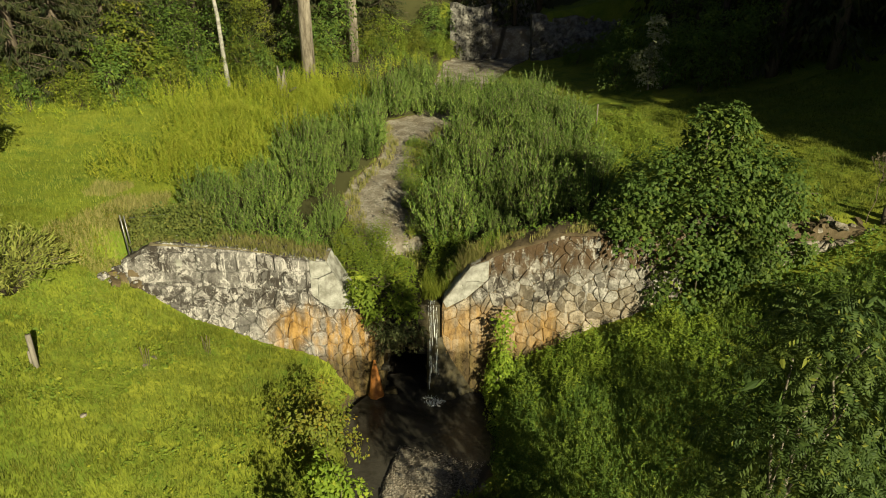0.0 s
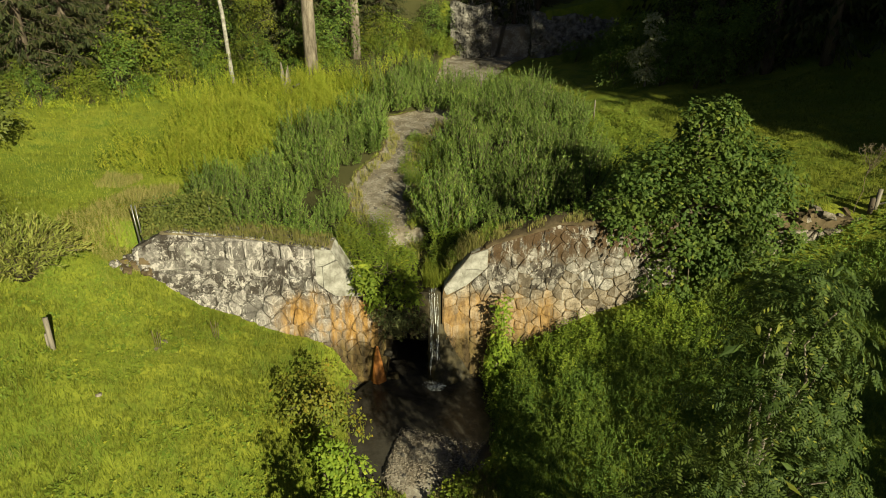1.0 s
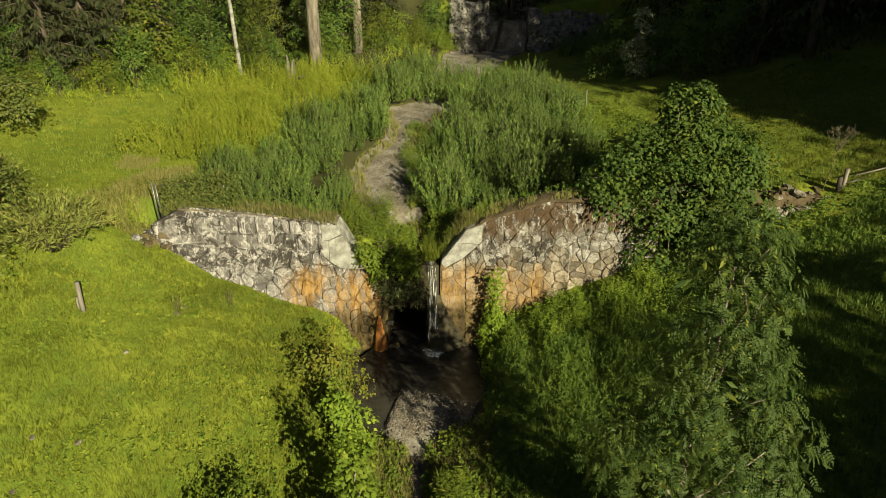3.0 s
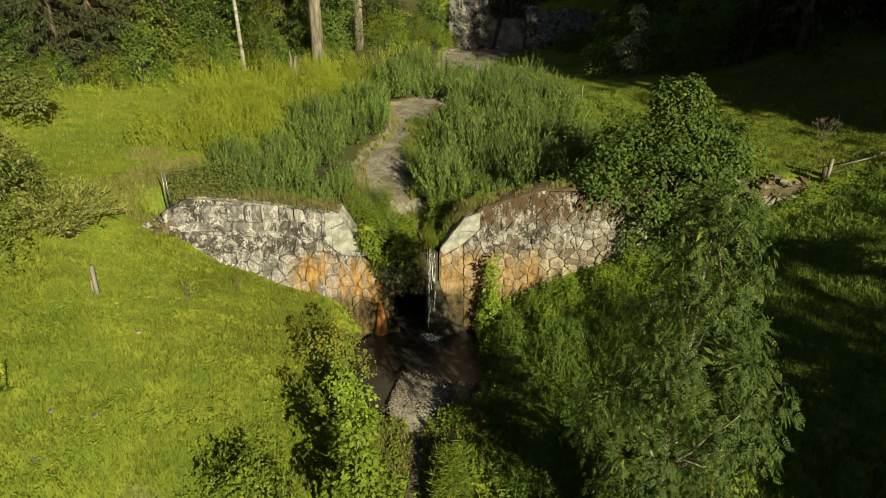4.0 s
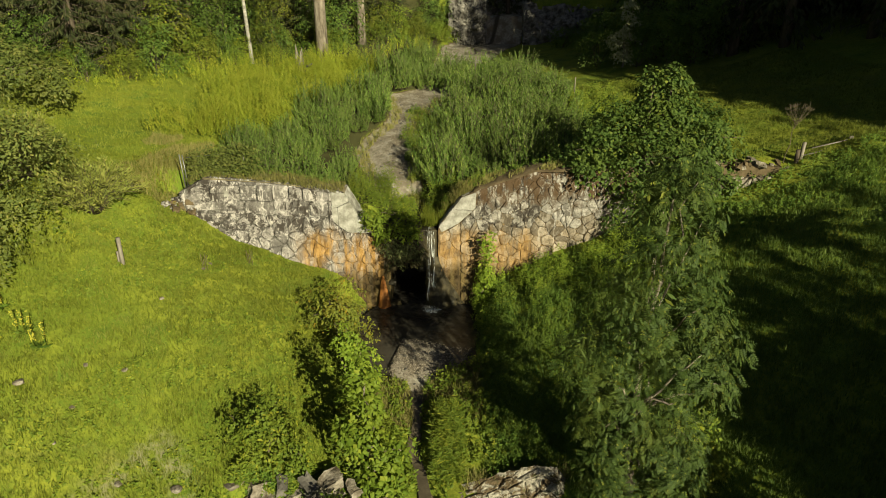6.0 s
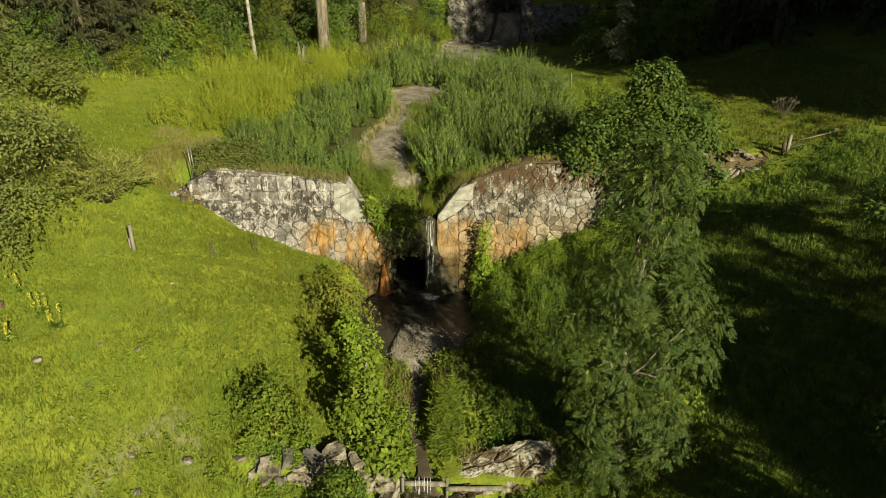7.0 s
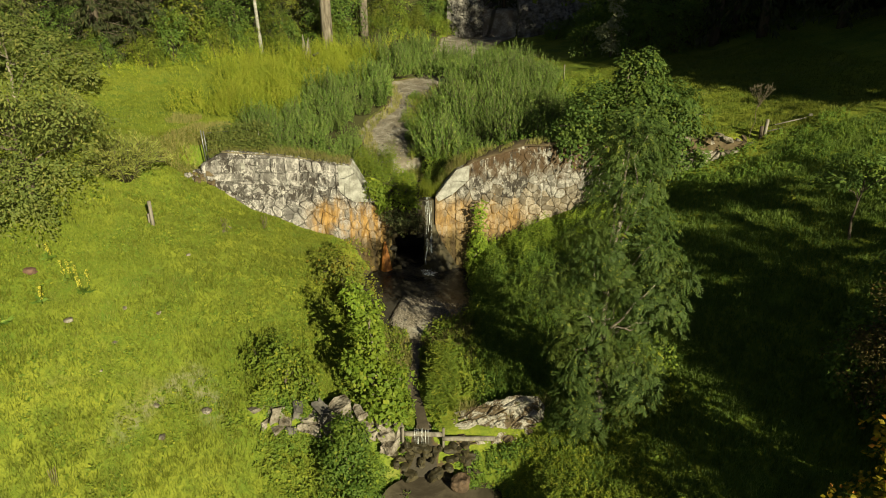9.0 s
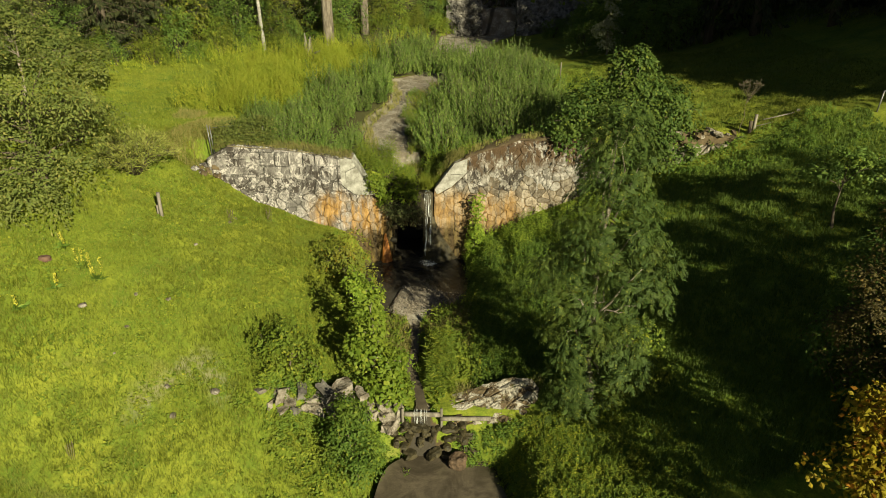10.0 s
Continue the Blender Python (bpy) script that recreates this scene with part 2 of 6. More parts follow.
PALEROCK = simple_material("pale_rock", (0.07, 0.053, 0.034), (0.31, 0.275, 0.23), 3.2, 0.85, 1.0, 0.12, third=(0.035, 0.028, 0.016))
DARKROCK = simple_material("dark_rock", (0.06, 0.055, 0.048), (0.15, 0.135, 0.12), 1.2, 0.85, 0.9, 0.10)
BOULDER = simple_material("brown_boulder", (0.045, 0.03, 0.018), (0.12, 0.078, 0.048), 3.5, 0.7, 1.0, 0.08)
BARK = simple_material("bark_grey", (0.10, 0.08, 0.06), (0.28, 0.24, 0.19), 6.0, 0.9, 0.9, 0.03, (1, 1, 0.25))
BIRCHBARK = simple_material("birch_bark", (0.13, 0.12, 0.10), (0.34, 0.325, 0.29), 3.0, 0.85, 0.5, 0.02, (1, 1, 1.6), third=(0.03, 0.026, 0.02))
BARK_DARK = simple_material("bark_dark", (0.055, 0.042, 0.030), (0.12, 0.095, 0.07), 5.0, 0.9, 0.9, 0.03, (1, 1, 0.25))
OLDWOOD = simple_material("weathered_wood", (0.11, 0.095, 0.075), (0.22, 0.195, 0.16), 4.0, 0.9, 0.6, 0.02, (2, 2, 0.2))
METAL = simple_material("galvanised_pipe", (0.16, 0.16, 0.155), (0.26, 0.255, 0.245), 6.0, 0.45, 0.2, 0.01, metal=0.7)
EARTH = simple_material("bare_earth", (0.10, 0.055, 0.038), (0.15, 0.09, 0.065), 5.0, 0.95, 0.8, 0.04)
PETAL = simple_material("yellow_petals", (0.34, 0.31, 0.03), (0.42, 0.39, 0.05), 9.0, 0.7, 0.2, 0.01, third=(0.35, 0.22, 0.02))
WATER = water_material("pool_water", (0.030, 0.027, 0.022))
MUDWATER = water_material("muddy_water", (0.070, 0.057, 0.040), 0.10)
FALLS = fall_material()

WILLOW = leaf_material("willow_leaf", (0.07, 0.130, 0.025), (0.165, 0.24, 0.048), (0.23, 0.28, 0.06), 0.35, 0.2)
ASH = leaf_material("ash_leaf", (0.026, 0.047, 0.011), (0.060, 0.092, 0.020), (0.13, 0.145, 0.022), 0.28, 0.14)
HAZEL = leaf_material("hazel_leaf", (0.045, 0.088, 0.018), (0.115, 0.175, 0.034), (0.18, 0.22, 0.034), 0.34, 0.18)
APPLE = leaf_material("dull_leaf", (0.07, 0.098, 0.022), (0.15, 0.175, 0.040), (0.20, 0.195, 0.05), 0.25, 0.2)
BRIGHT = leaf_material("bright_leaf", (0.075, 0.12, 0.015), (0.15, 0.20, 0.024), (0.23, 0.24, 0.025), 0.35, 0.2)
RUSTY = leaf_material("reddening_leaf", (0.09, 0.115, 0.018), (0.18, 0.20, 0.028), (0.23, 0.17, 0.02), 0.32, 0.2)
FRESH = leaf_material("fresh_leaf", (0.10, 0.160, 0.017), (0.195, 0.262, 0.029), (0.25, 0.29, 0.034), 0.42, 0.2)
YELLOWLEAF = leaf_material("yellow_leaf", (0.24, 0.20, 0.015), (0.38, 0.31, 0.02), (0.36, 0.16, 0.02), 0.35, 0.25)
BROWNLEAF = leaf_material("brown_leaf", (0.05, 0.042, 0.016), (0.09, 0.072, 0.022), (0.12, 0.08, 0.02), 0.3, 0.2)
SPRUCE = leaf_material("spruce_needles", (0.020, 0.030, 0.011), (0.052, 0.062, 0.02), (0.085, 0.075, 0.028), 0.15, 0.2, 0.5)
HERB = leaf_material("meadow_herb", (0.15, 0.205, 0.017), (0.29, 0.335, 0.03), (0.36, 0.36, 0.045), 0.42, 0.3)
NETTLE = leaf_material("nettle_leaf", (0.055, 0.105, 0.016), (0.12, 0.185, 0.027), (0.18, 0.22, 0.026), 0.35, 0.2)
BLADE = leaf_material("grass_blade", (0.080, 0.113, 0.011), (0.205, 0.224, 0.025), (0.22, 0.24, 0.04), 0.35, 0.3)
# Darker, cooler copy of the grass blade: the bank's shade put into its colour
SHADEBLADE = leaf_material("shade_tinted_blade", (0.050, 0.095, 0.016), (0.14, 0.195, 0.034), (0.15, 0.20, 0.04), 0.35, 0.3)
DRYGRASS = leaf_material("dry_grass", (0.19, 0.17, 0.055), (0.28, 0.25, 0.09), (0.12, 0.14, 0.03), 0.3, 0.3)
def pebble_material(name="pebble", light=(0.27, 0.235, 0.185)):
    m = Nodes(name)
    geo = m.add("ShaderNodeNewGeometry")
    col = m.mix(geo.outputs["Random Per Island"], (0.085, 0.068, 0.05), light)
    col = m.mix(m.ramp(m.noise(geo.outputs["Position"], 40.0, 3.0), 0.4, 0.7, 0.0, 0.4), col, (0.07, 0.06, 0.045))
    m.principled(col, 0.8, spec=0.3)
    return m.mat


EDGELEAF = leaf_material("wood_edge_leaf", (0.060, 0.088, 0.013), (0.13, 0.16, 0.021), (0.21, 0.205, 0.027), 0.35, 0.25)
SHADELEAF = leaf_material("shade_dulled_leaf", (0.05, 0.062, 0.022), (0.11, 0.125, 0.045), (0.10, 0.075, 0.035), 0.25, 0.25)
PALELEAF = leaf_material("pale_leaf", (0.22, 0.24, 0.13), (0.38, 0.39, 0.23), (0.3, 0.3, 0.16), 0.3, 0.2)
PEBBLE = pebble_material()
WETPEBBLE = pebble_material("damp_pebble", (0.25, 0.215, 0.175))
OLIVE = leaf_material("olive_leaf", (0.13, 0.165, 0.032), (0.26, 0.285, 0.065), (0.30, 0.285, 0.08), 0.4, 0.25)
DEADTWIG = simple_material("dead_stalk", (0.09, 0.07, 0.045), (0.15, 0.12, 0.08), 8.0, 0.9, 0.3, 0.01)


# ---- mesh helpers ----
def mesh_from(name, verts, faces, material, smooth=False):
    """One mesh from an array of points and one array of equal-sided faces, or a list of such arrays."""
    groups = [f for f in (faces if isinstance(faces, list) else [faces]) if len(f)]
    me = bpy.data.meshes.new(name)
    verts = np.asarray(verts, np.float32)
    loops = np.concatenate([np.asarray(f, np.int32).ravel() for f in groups])
    sizes = np.concatenate([np.full(len(f), np.shape(f)[1], np.int32) for f in groups])
    me.vertices.add(len(verts))
    me.vertices.foreach_set("co", verts.ravel())
    me.loops.add(len(loops))
    me.loops.foreach_set("vertex_index", loops)
    me.polygons.add(len(sizes))
    me.polygons.foreach_set("loop_start", np.concatenate([[0], np.cumsum(sizes)[:-1]]).astype(np.int32))
    me.polygons.foreach_set("use_smooth", np.full(len(sizes), smooth))
    me.materials.append(material)
    me.update(calc_edges=True)
    return me


def part(name, me, parent=None, label=""):
    ob = new(name, me)
    ob.parent = parent
    return tagged(ob, label, kind="stuff" if name in ("needles", "branchwork", "brushwood", "foliage", "crown", "climber", "seed_head", "rosette", "splash", "flower_spike", "foam") else "")


def empty(name, m=None):
    ob = new(name)
    ob.empty_display_size = 0.2
    if m is not None:
        ob.matrix_world = m
    return ob


def unit(a):
    return a / np.maximum(np.linalg.norm(a, axis=-1, keepdims=True), 1e-9)


def leaf_quads(base, axis, length, width, face=None, fold=0.25):
    """Folded rhombic leaves: base points, directions, lengths, widths."""
    n = len(base)
    axis = unit(axis)
    face = rng.normal(size=(n, 3)) + (0, 0, 0.8) if face is None else face
    side = unit(np.cross(axis, face))
    up = np.cross(side, axis)
    length, width = np.broadcast_to(length, n)[:, None], np.broadcast_to(width, n)[:, None]
    mid = base + axis * length * 0.45 - up * width * fold
    v = np.stack([base, mid + side * width * 0.5, base + axis * length - up * length * 0.12, mid - side * width * 0.5], 1)
    return v.reshape(-1, 3), np.arange(4 * n).reshape(n, 4)


def join(pieces):
    """Joins (points, faces) pairs with faces of one size."""
    vs, fs, k = [], [], 0
    for v, f in pieces:
        vs.append(v)
        fs.append(np.asarray(f) + k)
        k += len(v)
    return np.concatenate(vs), np.concatenate(fs)


def tube(points, radii, sides=6):
    """A tapered tube along points, as quads."""
    pts = np.asarray(points, float)
    radii = np.broadcast_to(radii, len(pts))
    tang = unit(np.gradient(pts, axis=0))
    ref = np.where(np.abs(tang[:, 2:3]) > 0.9, np.array([[1.0, 0, 0]]), np.array([[0, 0, 1.0]]))
    a = unit(np.cross(tang, ref))
    b = np.cross(tang, a)
    ang = np.linspace(0, 2 * np.pi, sides, endpoint=False)
    ring = pts[:, None] + radii[:, None, None] * (a[:, None] * np.cos(ang)[None, :, None] + b[:, None] * np.sin(ang)[None, :, None])
    v = np.concatenate([ring.reshape(-1, 3), pts[:1], pts[-1:]])
    f = []
    for i in range(len(pts) - 1):
        for j in range(sides):
            k = (j + 1) % sides
            f.append((i * sides + j, i * sides + k, (i + 1) * sides + k, (i + 1) * sides + j))
    top, e = (len(pts) - 1) * sides, len(pts) * sides
    for j in range(0, sides, 2):
        f.append((e, (j + 2) % sides, (j + 1) % sides, j) if sides > 3 else (e, 2, 1, 0))
        f.append((e + 1, top + j, top + (j + 1) % sides, top + (j + 2) % sides) if sides > 3 else (e + 1, top, top + 1, top + 2))
        if sides == 3:
            break
    return v, np.array(f)


def bent(a, b, sag=0.15, wander=0.1, n=6):
    """A gently crooked line from a to b."""
    t = np.linspace(0, 1, n)[:, None]
    a, b = np.asarray(a, float), np.asarray(b, float)
    off = rng.normal(size=(n, 3)) * wander * np.sin(np.pi * t)
    return a + (b - a) * t + off + np.array([0, 0, sag]) * np.sin(np.pi * t)


def rock_mesh(name, size, material, seed, rough=0.28, level=3, cut=0.78):
    bm = bmesh.new()
    bmesh.ops.create_icosphere(bm, subdivisions=level, radius=1.0)
    o = Vector((seed * 3.7, seed * 1.9, seed * 5.3))
    for v in bm.verts:
        c = v.co.copy()
        k = 1 + rough * noise.noise(c * 0.9 + o) + rough * 0.5 * noise.noise(c * 2.3 + o) + rough * 0.2 * noise.noise(c * 6 + o)
        flat = [max(-cut, min(cut, q)) for q in c]
        v.co = Vector((flat[0] * size[0] * k, flat[1] * size[1] * k, flat[2] * size[2] * k)) * 1.15
    me = bpy.data.meshes.new(name)
    bm.to_mesh(me)
    bm.free()
    me.materials.append(material)
    return me


# ---- ground ----
def step(a, b, x):
    t = np.clip((x - a) / (b - a), 0, 1)
    return t * t * (3 - 2 * t)


BED_Y = [-30, 5.6, 7.2, 7.9, 8.6, 9.6, 10.6, 11.5, 13.1, 14.2, 16.0, 18.5, 20.5, 23, 25, 27.4, 29.3, 31.3, 33.4, 35.8, 37.7, 40, 54, 60]
BED_X = [0.6, 0.45, 0.35, -0.3, -0.33, -0.5, -0.85, -0.7, -0.75, -1.0, -0.7, -0.9, -0.9, -2.1, -2.35, -2.6, -2.8, -2.2, -2.0, -1.7, -1.6, -0.3, 3.0, 5.6]
BED_W = [2.0, 1.9, 1.75, 0.45, 0.18, 0.14, 0.16, 0.13, 0.2, 1.75, 2.1, 2.3, 1.2, 0.85, 1.25, 1.65, 1.1, 0.8, 0.75, 1.5, 1.5, 0.6, 2.6, 2.8]
LOW_Y = [-30, 7.0, 7.85, 8.12, 10, 12.5, 14, 15.6, 17, 19]
LOW_Z = [-4.4, -2.95, -2.75, -1.15, -0.95, -0.42, -0.04, -0.08, -0.27, -0.42]
TOP_Y = [20, 23, 26, 30.5, 37, 54, 58]
TOP_Z = [3.2, 4.0, 4.35, 5.0, 5.55, 6.85, 6.9]


def ground_parts(x, y):
    """Ground height, stream-bed share, wetness and woodland share at x, y (arrays)."""
    yc = np.clip(y, 4.0, 21)
    xl = np.clip(x, -24, 4)
    dl = -4.845 - 0.1478 * xl + 0.546 * yc + 0.004 * xl * xl - 0.0111 * xl * yc - 0.0164 * yc * yc
    dl = dl - 0.12 * np.maximum(0, 4.0 - y) + 0.1 * np.maximum(0, -24 - x)
    dr = -3.89 + 0.358 * x + 0.217 * yc - 0.10 * np.maximum(0, 4.0 - y) - 0.10 * np.maximum(0, x - 18)
    yu = np.clip(y, 18, 62)
    ul = 2.70 - 0.0992 * np.clip(x, -45, 4) + 0.0982 * yu
    ur = 3.13 + 0.1336 * np.clip(x, -4, 20) + 0.0521 * yu + 0.33 * np.maximum(0, x - 20)
    bx, bw = np.interp(y, BED_Y, BED_X), np.interp(y, BED_Y, BED_W)
    side = step(-1.5, 1.5, x - bx)
    down = dl * (1 - side) + dr * side
    up = ul * (1 - side) + ur * side
    d = np.abs(x - bx) - bw
    tilt = -0.11 * np.clip((x - bx) / bw, -1, 1) * step(13.2, 14.2, y) * (1 - step(17.5, 19.0, y))
    tilt = tilt - 0.3 * step(-0.7, -1.1, x - bx) * step(13.0, 13.8, y) * (1 - step(17.5, 19.0, y))
    zl, zt = np.interp(y, LOW_Y, LOW_Z) + tilt, np.interp(y, TOP_Y, TOP_Z)
    # lower reach: banks climb quickly to the meadow; upper reach: broad flat thicket
    kd = step(-0.1, 1.5, d)
    zd = zl + np.maximum(down - zl, 0.25) * kd
    kd2 = step(-0.1, 6.5, d)
    zu = zt + np.maximum(up - zt, 0.12) * (0.22 * step(-0.1, 0.9, d) + 0.78 * kd2)
    # the step at the dam is sharp behind its wings and soft beyond them
    soft = 0.12 + 1.6 * step(-11.2, -13.5, x) + 0.25 * step(10.5, 11.5, x) + 1.6 * step(15.2, 17.0, x)
    line = 20.75 + 0.03 * x - 0.5 * step(-11.2, -13.5, x) + 2.9 * step(-2.35, -2.1, x) * step(-0.4, -0.65, x)
    k = step(-1, 1, (y - line) / soft)
    z = zd * (1 - k) + zu * k
    z = z - 0.55 * (1 - step(7.85, 8.15, y)) * step(-6.3, -5.4, x) * (1 - step(-1.4, -0.9, x)) * step(2.0, 7.5, y)
    z = z + 0.45 * step(-8.5, -11.0, x) * step(16.5, 19.3, y) * (1 - k)
    # ground above the upper falls and the far hill
    notch = 1 - step(2.0, 3.6, np.abs(x - 5.6))
    far = step(57.2, 58.4, y + 0.03 * x)
    z = z + far * (3.6 - 1.2 * notch) + 0.30 * np.maximum(0, y - 62) * (y < 400) + 0.30 * 338 * (y >= 400)
    bed = 1 - step(-0.1, 0.9 - 0.7 * step(12.8, 11.8, y) * step(7.6, 8.2, y), d)
    wet = np.where(y < 20, np.maximum(1.0 * (y < 8.3), 1 - step(-0.17, -0.07, z - 0.35 * np.minimum(0, y - 13.8))), np.maximum(0.75 * (y < 23.2), 1 - step(-0.6, -0.1, np.abs(x - bx - 0.5 * np.sin(y)) - 0.2 * bw)))
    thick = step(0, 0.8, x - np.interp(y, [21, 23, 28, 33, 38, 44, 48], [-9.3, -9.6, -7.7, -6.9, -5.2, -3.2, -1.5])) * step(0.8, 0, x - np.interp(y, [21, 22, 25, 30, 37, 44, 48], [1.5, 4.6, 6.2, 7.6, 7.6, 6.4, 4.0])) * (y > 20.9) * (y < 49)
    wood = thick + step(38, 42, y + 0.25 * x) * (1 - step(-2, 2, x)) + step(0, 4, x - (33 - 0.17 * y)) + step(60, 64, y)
    return z, bed, wet, np.clip(wood, 0, 1) * (1 - bed)


def rumple(x, y):
    return (0.05 * np.sin(1.9 * x + 0.7 * y) * np.sin(1.3 * y - 0.6 * x + 1.0) + 0.03 * np.sin(4.1 * x - 2.3 * y) * np.sin(3.7 * y + 1.9 * x)
            + 0.13 * np.sin(0.55 * x + 0.4) * np.sin(0.47 * y + 1.1))


def height(x, y):
    x, y = np.asarray(x, float), np.asarray(y, float)
    z, bed, _, _ = ground_parts(x, y)
    z = z + rumple(x, y) * (1 - 0.8 * bed)
    # the roof of the hollow carries the bed behind the fall
    return np.where((x > -2.5) & (x < -0.25) & (y > 20.4) & (y < 24.2), np.maximum(z, 3.4), z)


def hz(x, y):
    return float(height(np.array([x]), np.array([y]))[0])


def spread(lo, hi, fine_lo, fine_hi, fine, grow=1.22):
    """Grid lines, close together in the middle and wider apart outwards."""
    mid = list(np.arange(fine_lo, fine_hi + 1e-6, fine))
    s = fine
    while mid[-1] < hi:
        s *= grow
        mid.append(mid[-1] + s)
    s = fine
    while mid[0] > lo:
        s *= grow
        mid.insert(0, mid[0] - s)
    return np.array(mid)


def build_ground():
    gx = spread(-1500, 1500, -22, 22, 0.24)
    gy = spread(-600, 2500, 3, 58, 0.24)
    x, y = np.meshgrid(gx, gy)
    z, bed, wet, wood = ground_parts(x, y)
    z = z + rumple(x, y) * (1 - 0.8 * bed)
    v = np.stack([x, y, z], -1).reshape(-1, 3)
    i = np.arange(v.shape[0]).reshape(x.shape)
    f = np.stack([i[:-1, :-1], i[:-1, 1:], i[1:, 1:], i[1:, :-1]], -1).reshape(-1, 4)
    me = mesh_from("ground", v, f, GROUND, True)
    # a faint trodden track across the meadow
    track = np.abs(y - np.interp(x, [-10.0, -9.2, -8.6, -8.0, -7.2], [6.6, 7.2, 8.5, 8.7, 7.9]))
    worn = (1 - step(0.25, 0.9, track)) * step(-10.2, -9.5, x) * step(-6.6, -7.3, x)
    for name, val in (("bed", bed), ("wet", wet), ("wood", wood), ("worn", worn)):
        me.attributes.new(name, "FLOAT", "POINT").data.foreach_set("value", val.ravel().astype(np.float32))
    return tagged(new("ground", me), "sloping green meadow with a gravel stream bed", "ground", kind="structure")


build_ground()


# ---- water ----
def water_sheet(name, label, mat, outline, z, seed=0.0):
    """A flat sheet of water with a smooth rounded outline."""
    pts = np.array(outline, float)
    n = len(pts)
    t = np.linspace(0, n, n * 8, endpoint=False)
    i = t.astype(int)
    u = (t - i)[:, None]
    p0, p1, p2, p3 = pts[(i - 1) % n], pts[i % n], pts[(i + 1) % n], pts[(i + 2) % n]
    c = 0.5 * (2 * p1 + (p2 - p0) * u + (2 * p0 - 5 * p1 + 4 * p2 - p3) * u ** 2 + (3 * p1 - p0 - 3 * p2 + p3) * u ** 3)
    bm = bmesh.new()
    bm.faces.new([bm.verts.new((a, b, z)) for a, b in c])
    bmesh.ops.triangulate(bm, faces=bm.faces[:])
    me = bpy.data.meshes.new(name)
    bm.to_mesh(me)
    bm.free()
    me.materials.append(mat)
    return tagged(new(name, me), label, "water", kind="structure")


water_sheet("water_plunge_pool", "dark shallow pool under the waterfall", WATER,
            [(-2.6, 19.3), (-3.4, 17.8), (-3.3, 15.6), (-2.9, 14.3), (-2.3, 13.6), (-1.7, 14.3), (-0.9, 14.5), (0.9, 14.6), (2.2, 15.3), (2.4, 17.2), (1.9, 18.6), (0.9, 19.4), (-0.6, 20.3), (-2.1, 20.3)], -0.14)
water_sheet("water_lower_pool", "muddy brown pool below the low dam", MUDWATER,
            [(-1.2, 7.6), (-1.75, 6.6), (-1.9, 4.0), (-1.6, -2), (0.5, -6), (3.0, -2), (2.9, 4.0), (2.45, 6.4), (1.9, 7.6), (0.2, 8.15)], -2.66)


def brook():
    """Running water that follows the bed from the pool to the low dam."""
    y = np.linspace(8.15, 12.9, 40)
    x, w = np.interp(y, BED_Y, BED_X), np.interp(y, BED_Y, BED_W) + 0.02
    z = np.interp(y, LOW_Y, LOW_Z) + 0.07
    v = np.concatenate([np.stack([x - w, y, z], 1), np.stack([x + w, y, z], 1)])
    i = np.arange(39)
    f = np.stack([i, i + 40, i + 41, i + 1], 1)
    return tagged(new("water_brook", mesh_from("water_brook", v, f, MUDWATER, True)), "narrow brown brook between grassy banks", "water", kind="structure")


brook()


# ---- masonry dam ----
def face_y(x, z):
    """The dam's front: a steep face that leans back a little."""
    return 19.78 + 0.03 * x - 0.11 * (5.0 - z)


def prism(name, outline, material, parent, back=1.15, front=0.0, label="", bevel=0.04, slope=(), slope_material=None):
    """A wall block: an outline in x and z, from the dam's front to a little behind it."""
    bm = bmesh.new()
    a = [bm.verts.new((x, face_y(x, z) + front, z)) for x, z in outline]
    b = [bm.verts.new((x, 19.78 + 0.03 * x + back, z)) for x, z in outline]
    bm.faces.new(a)
    bm.faces.new(b[::-1])
    n = len(outline)
    for i in range(n):
        j = (i + 1) % n
        bm.faces.new((a[j], a[i], b[i], b[j])).material_index = int(i in slope)
    bmesh.ops.recalc_face_normals(bm, faces=bm.faces[:])
    if bevel:
        bmesh.ops.bevel(bm, geom=bm.edges[:], offset=bevel, segments=2, affect="EDGES", profile=0.6)
    me = bpy.data.meshes.new(name)
    bm.to_mesh(me)
    bm.free()
    me.materials.append(material)
    if slope_material:
        me.materials.append(slope_material)
    return part(name, me, parent, label)


def clip_poly(poly, px, py, nx, ny):
    """Keeps the part of a polygon where (p - (px, py)) . n <= 0."""
    out = []
    for i in range(len(poly)):
        a, b = poly[i], poly[(i + 1) % len(poly)]
        da = (a[0] - px) * nx + (a[1] - py) * ny
        db = (b[0] - px) * nx + (b[1] - py) * ny
        if da <= 0:
            out.append(a)
        if da * db < 0:
            t = da / (da - db)
            out.append((a[0] + (b[0] - a[0]) * t, a[1] + (b[1] - a[1]) * t))
    return out


def inside(outline, x, z):
    hit = False
    for i in range(len(outline)):
        (x1, z1), (x2, z2) = outline[i], outline[i - 1]
        if (z1 > z) != (z2 > z) and x < (x2 - x1) * (z - z1) / (z2 - z1) + x1:
            hit = not hit
    return hit


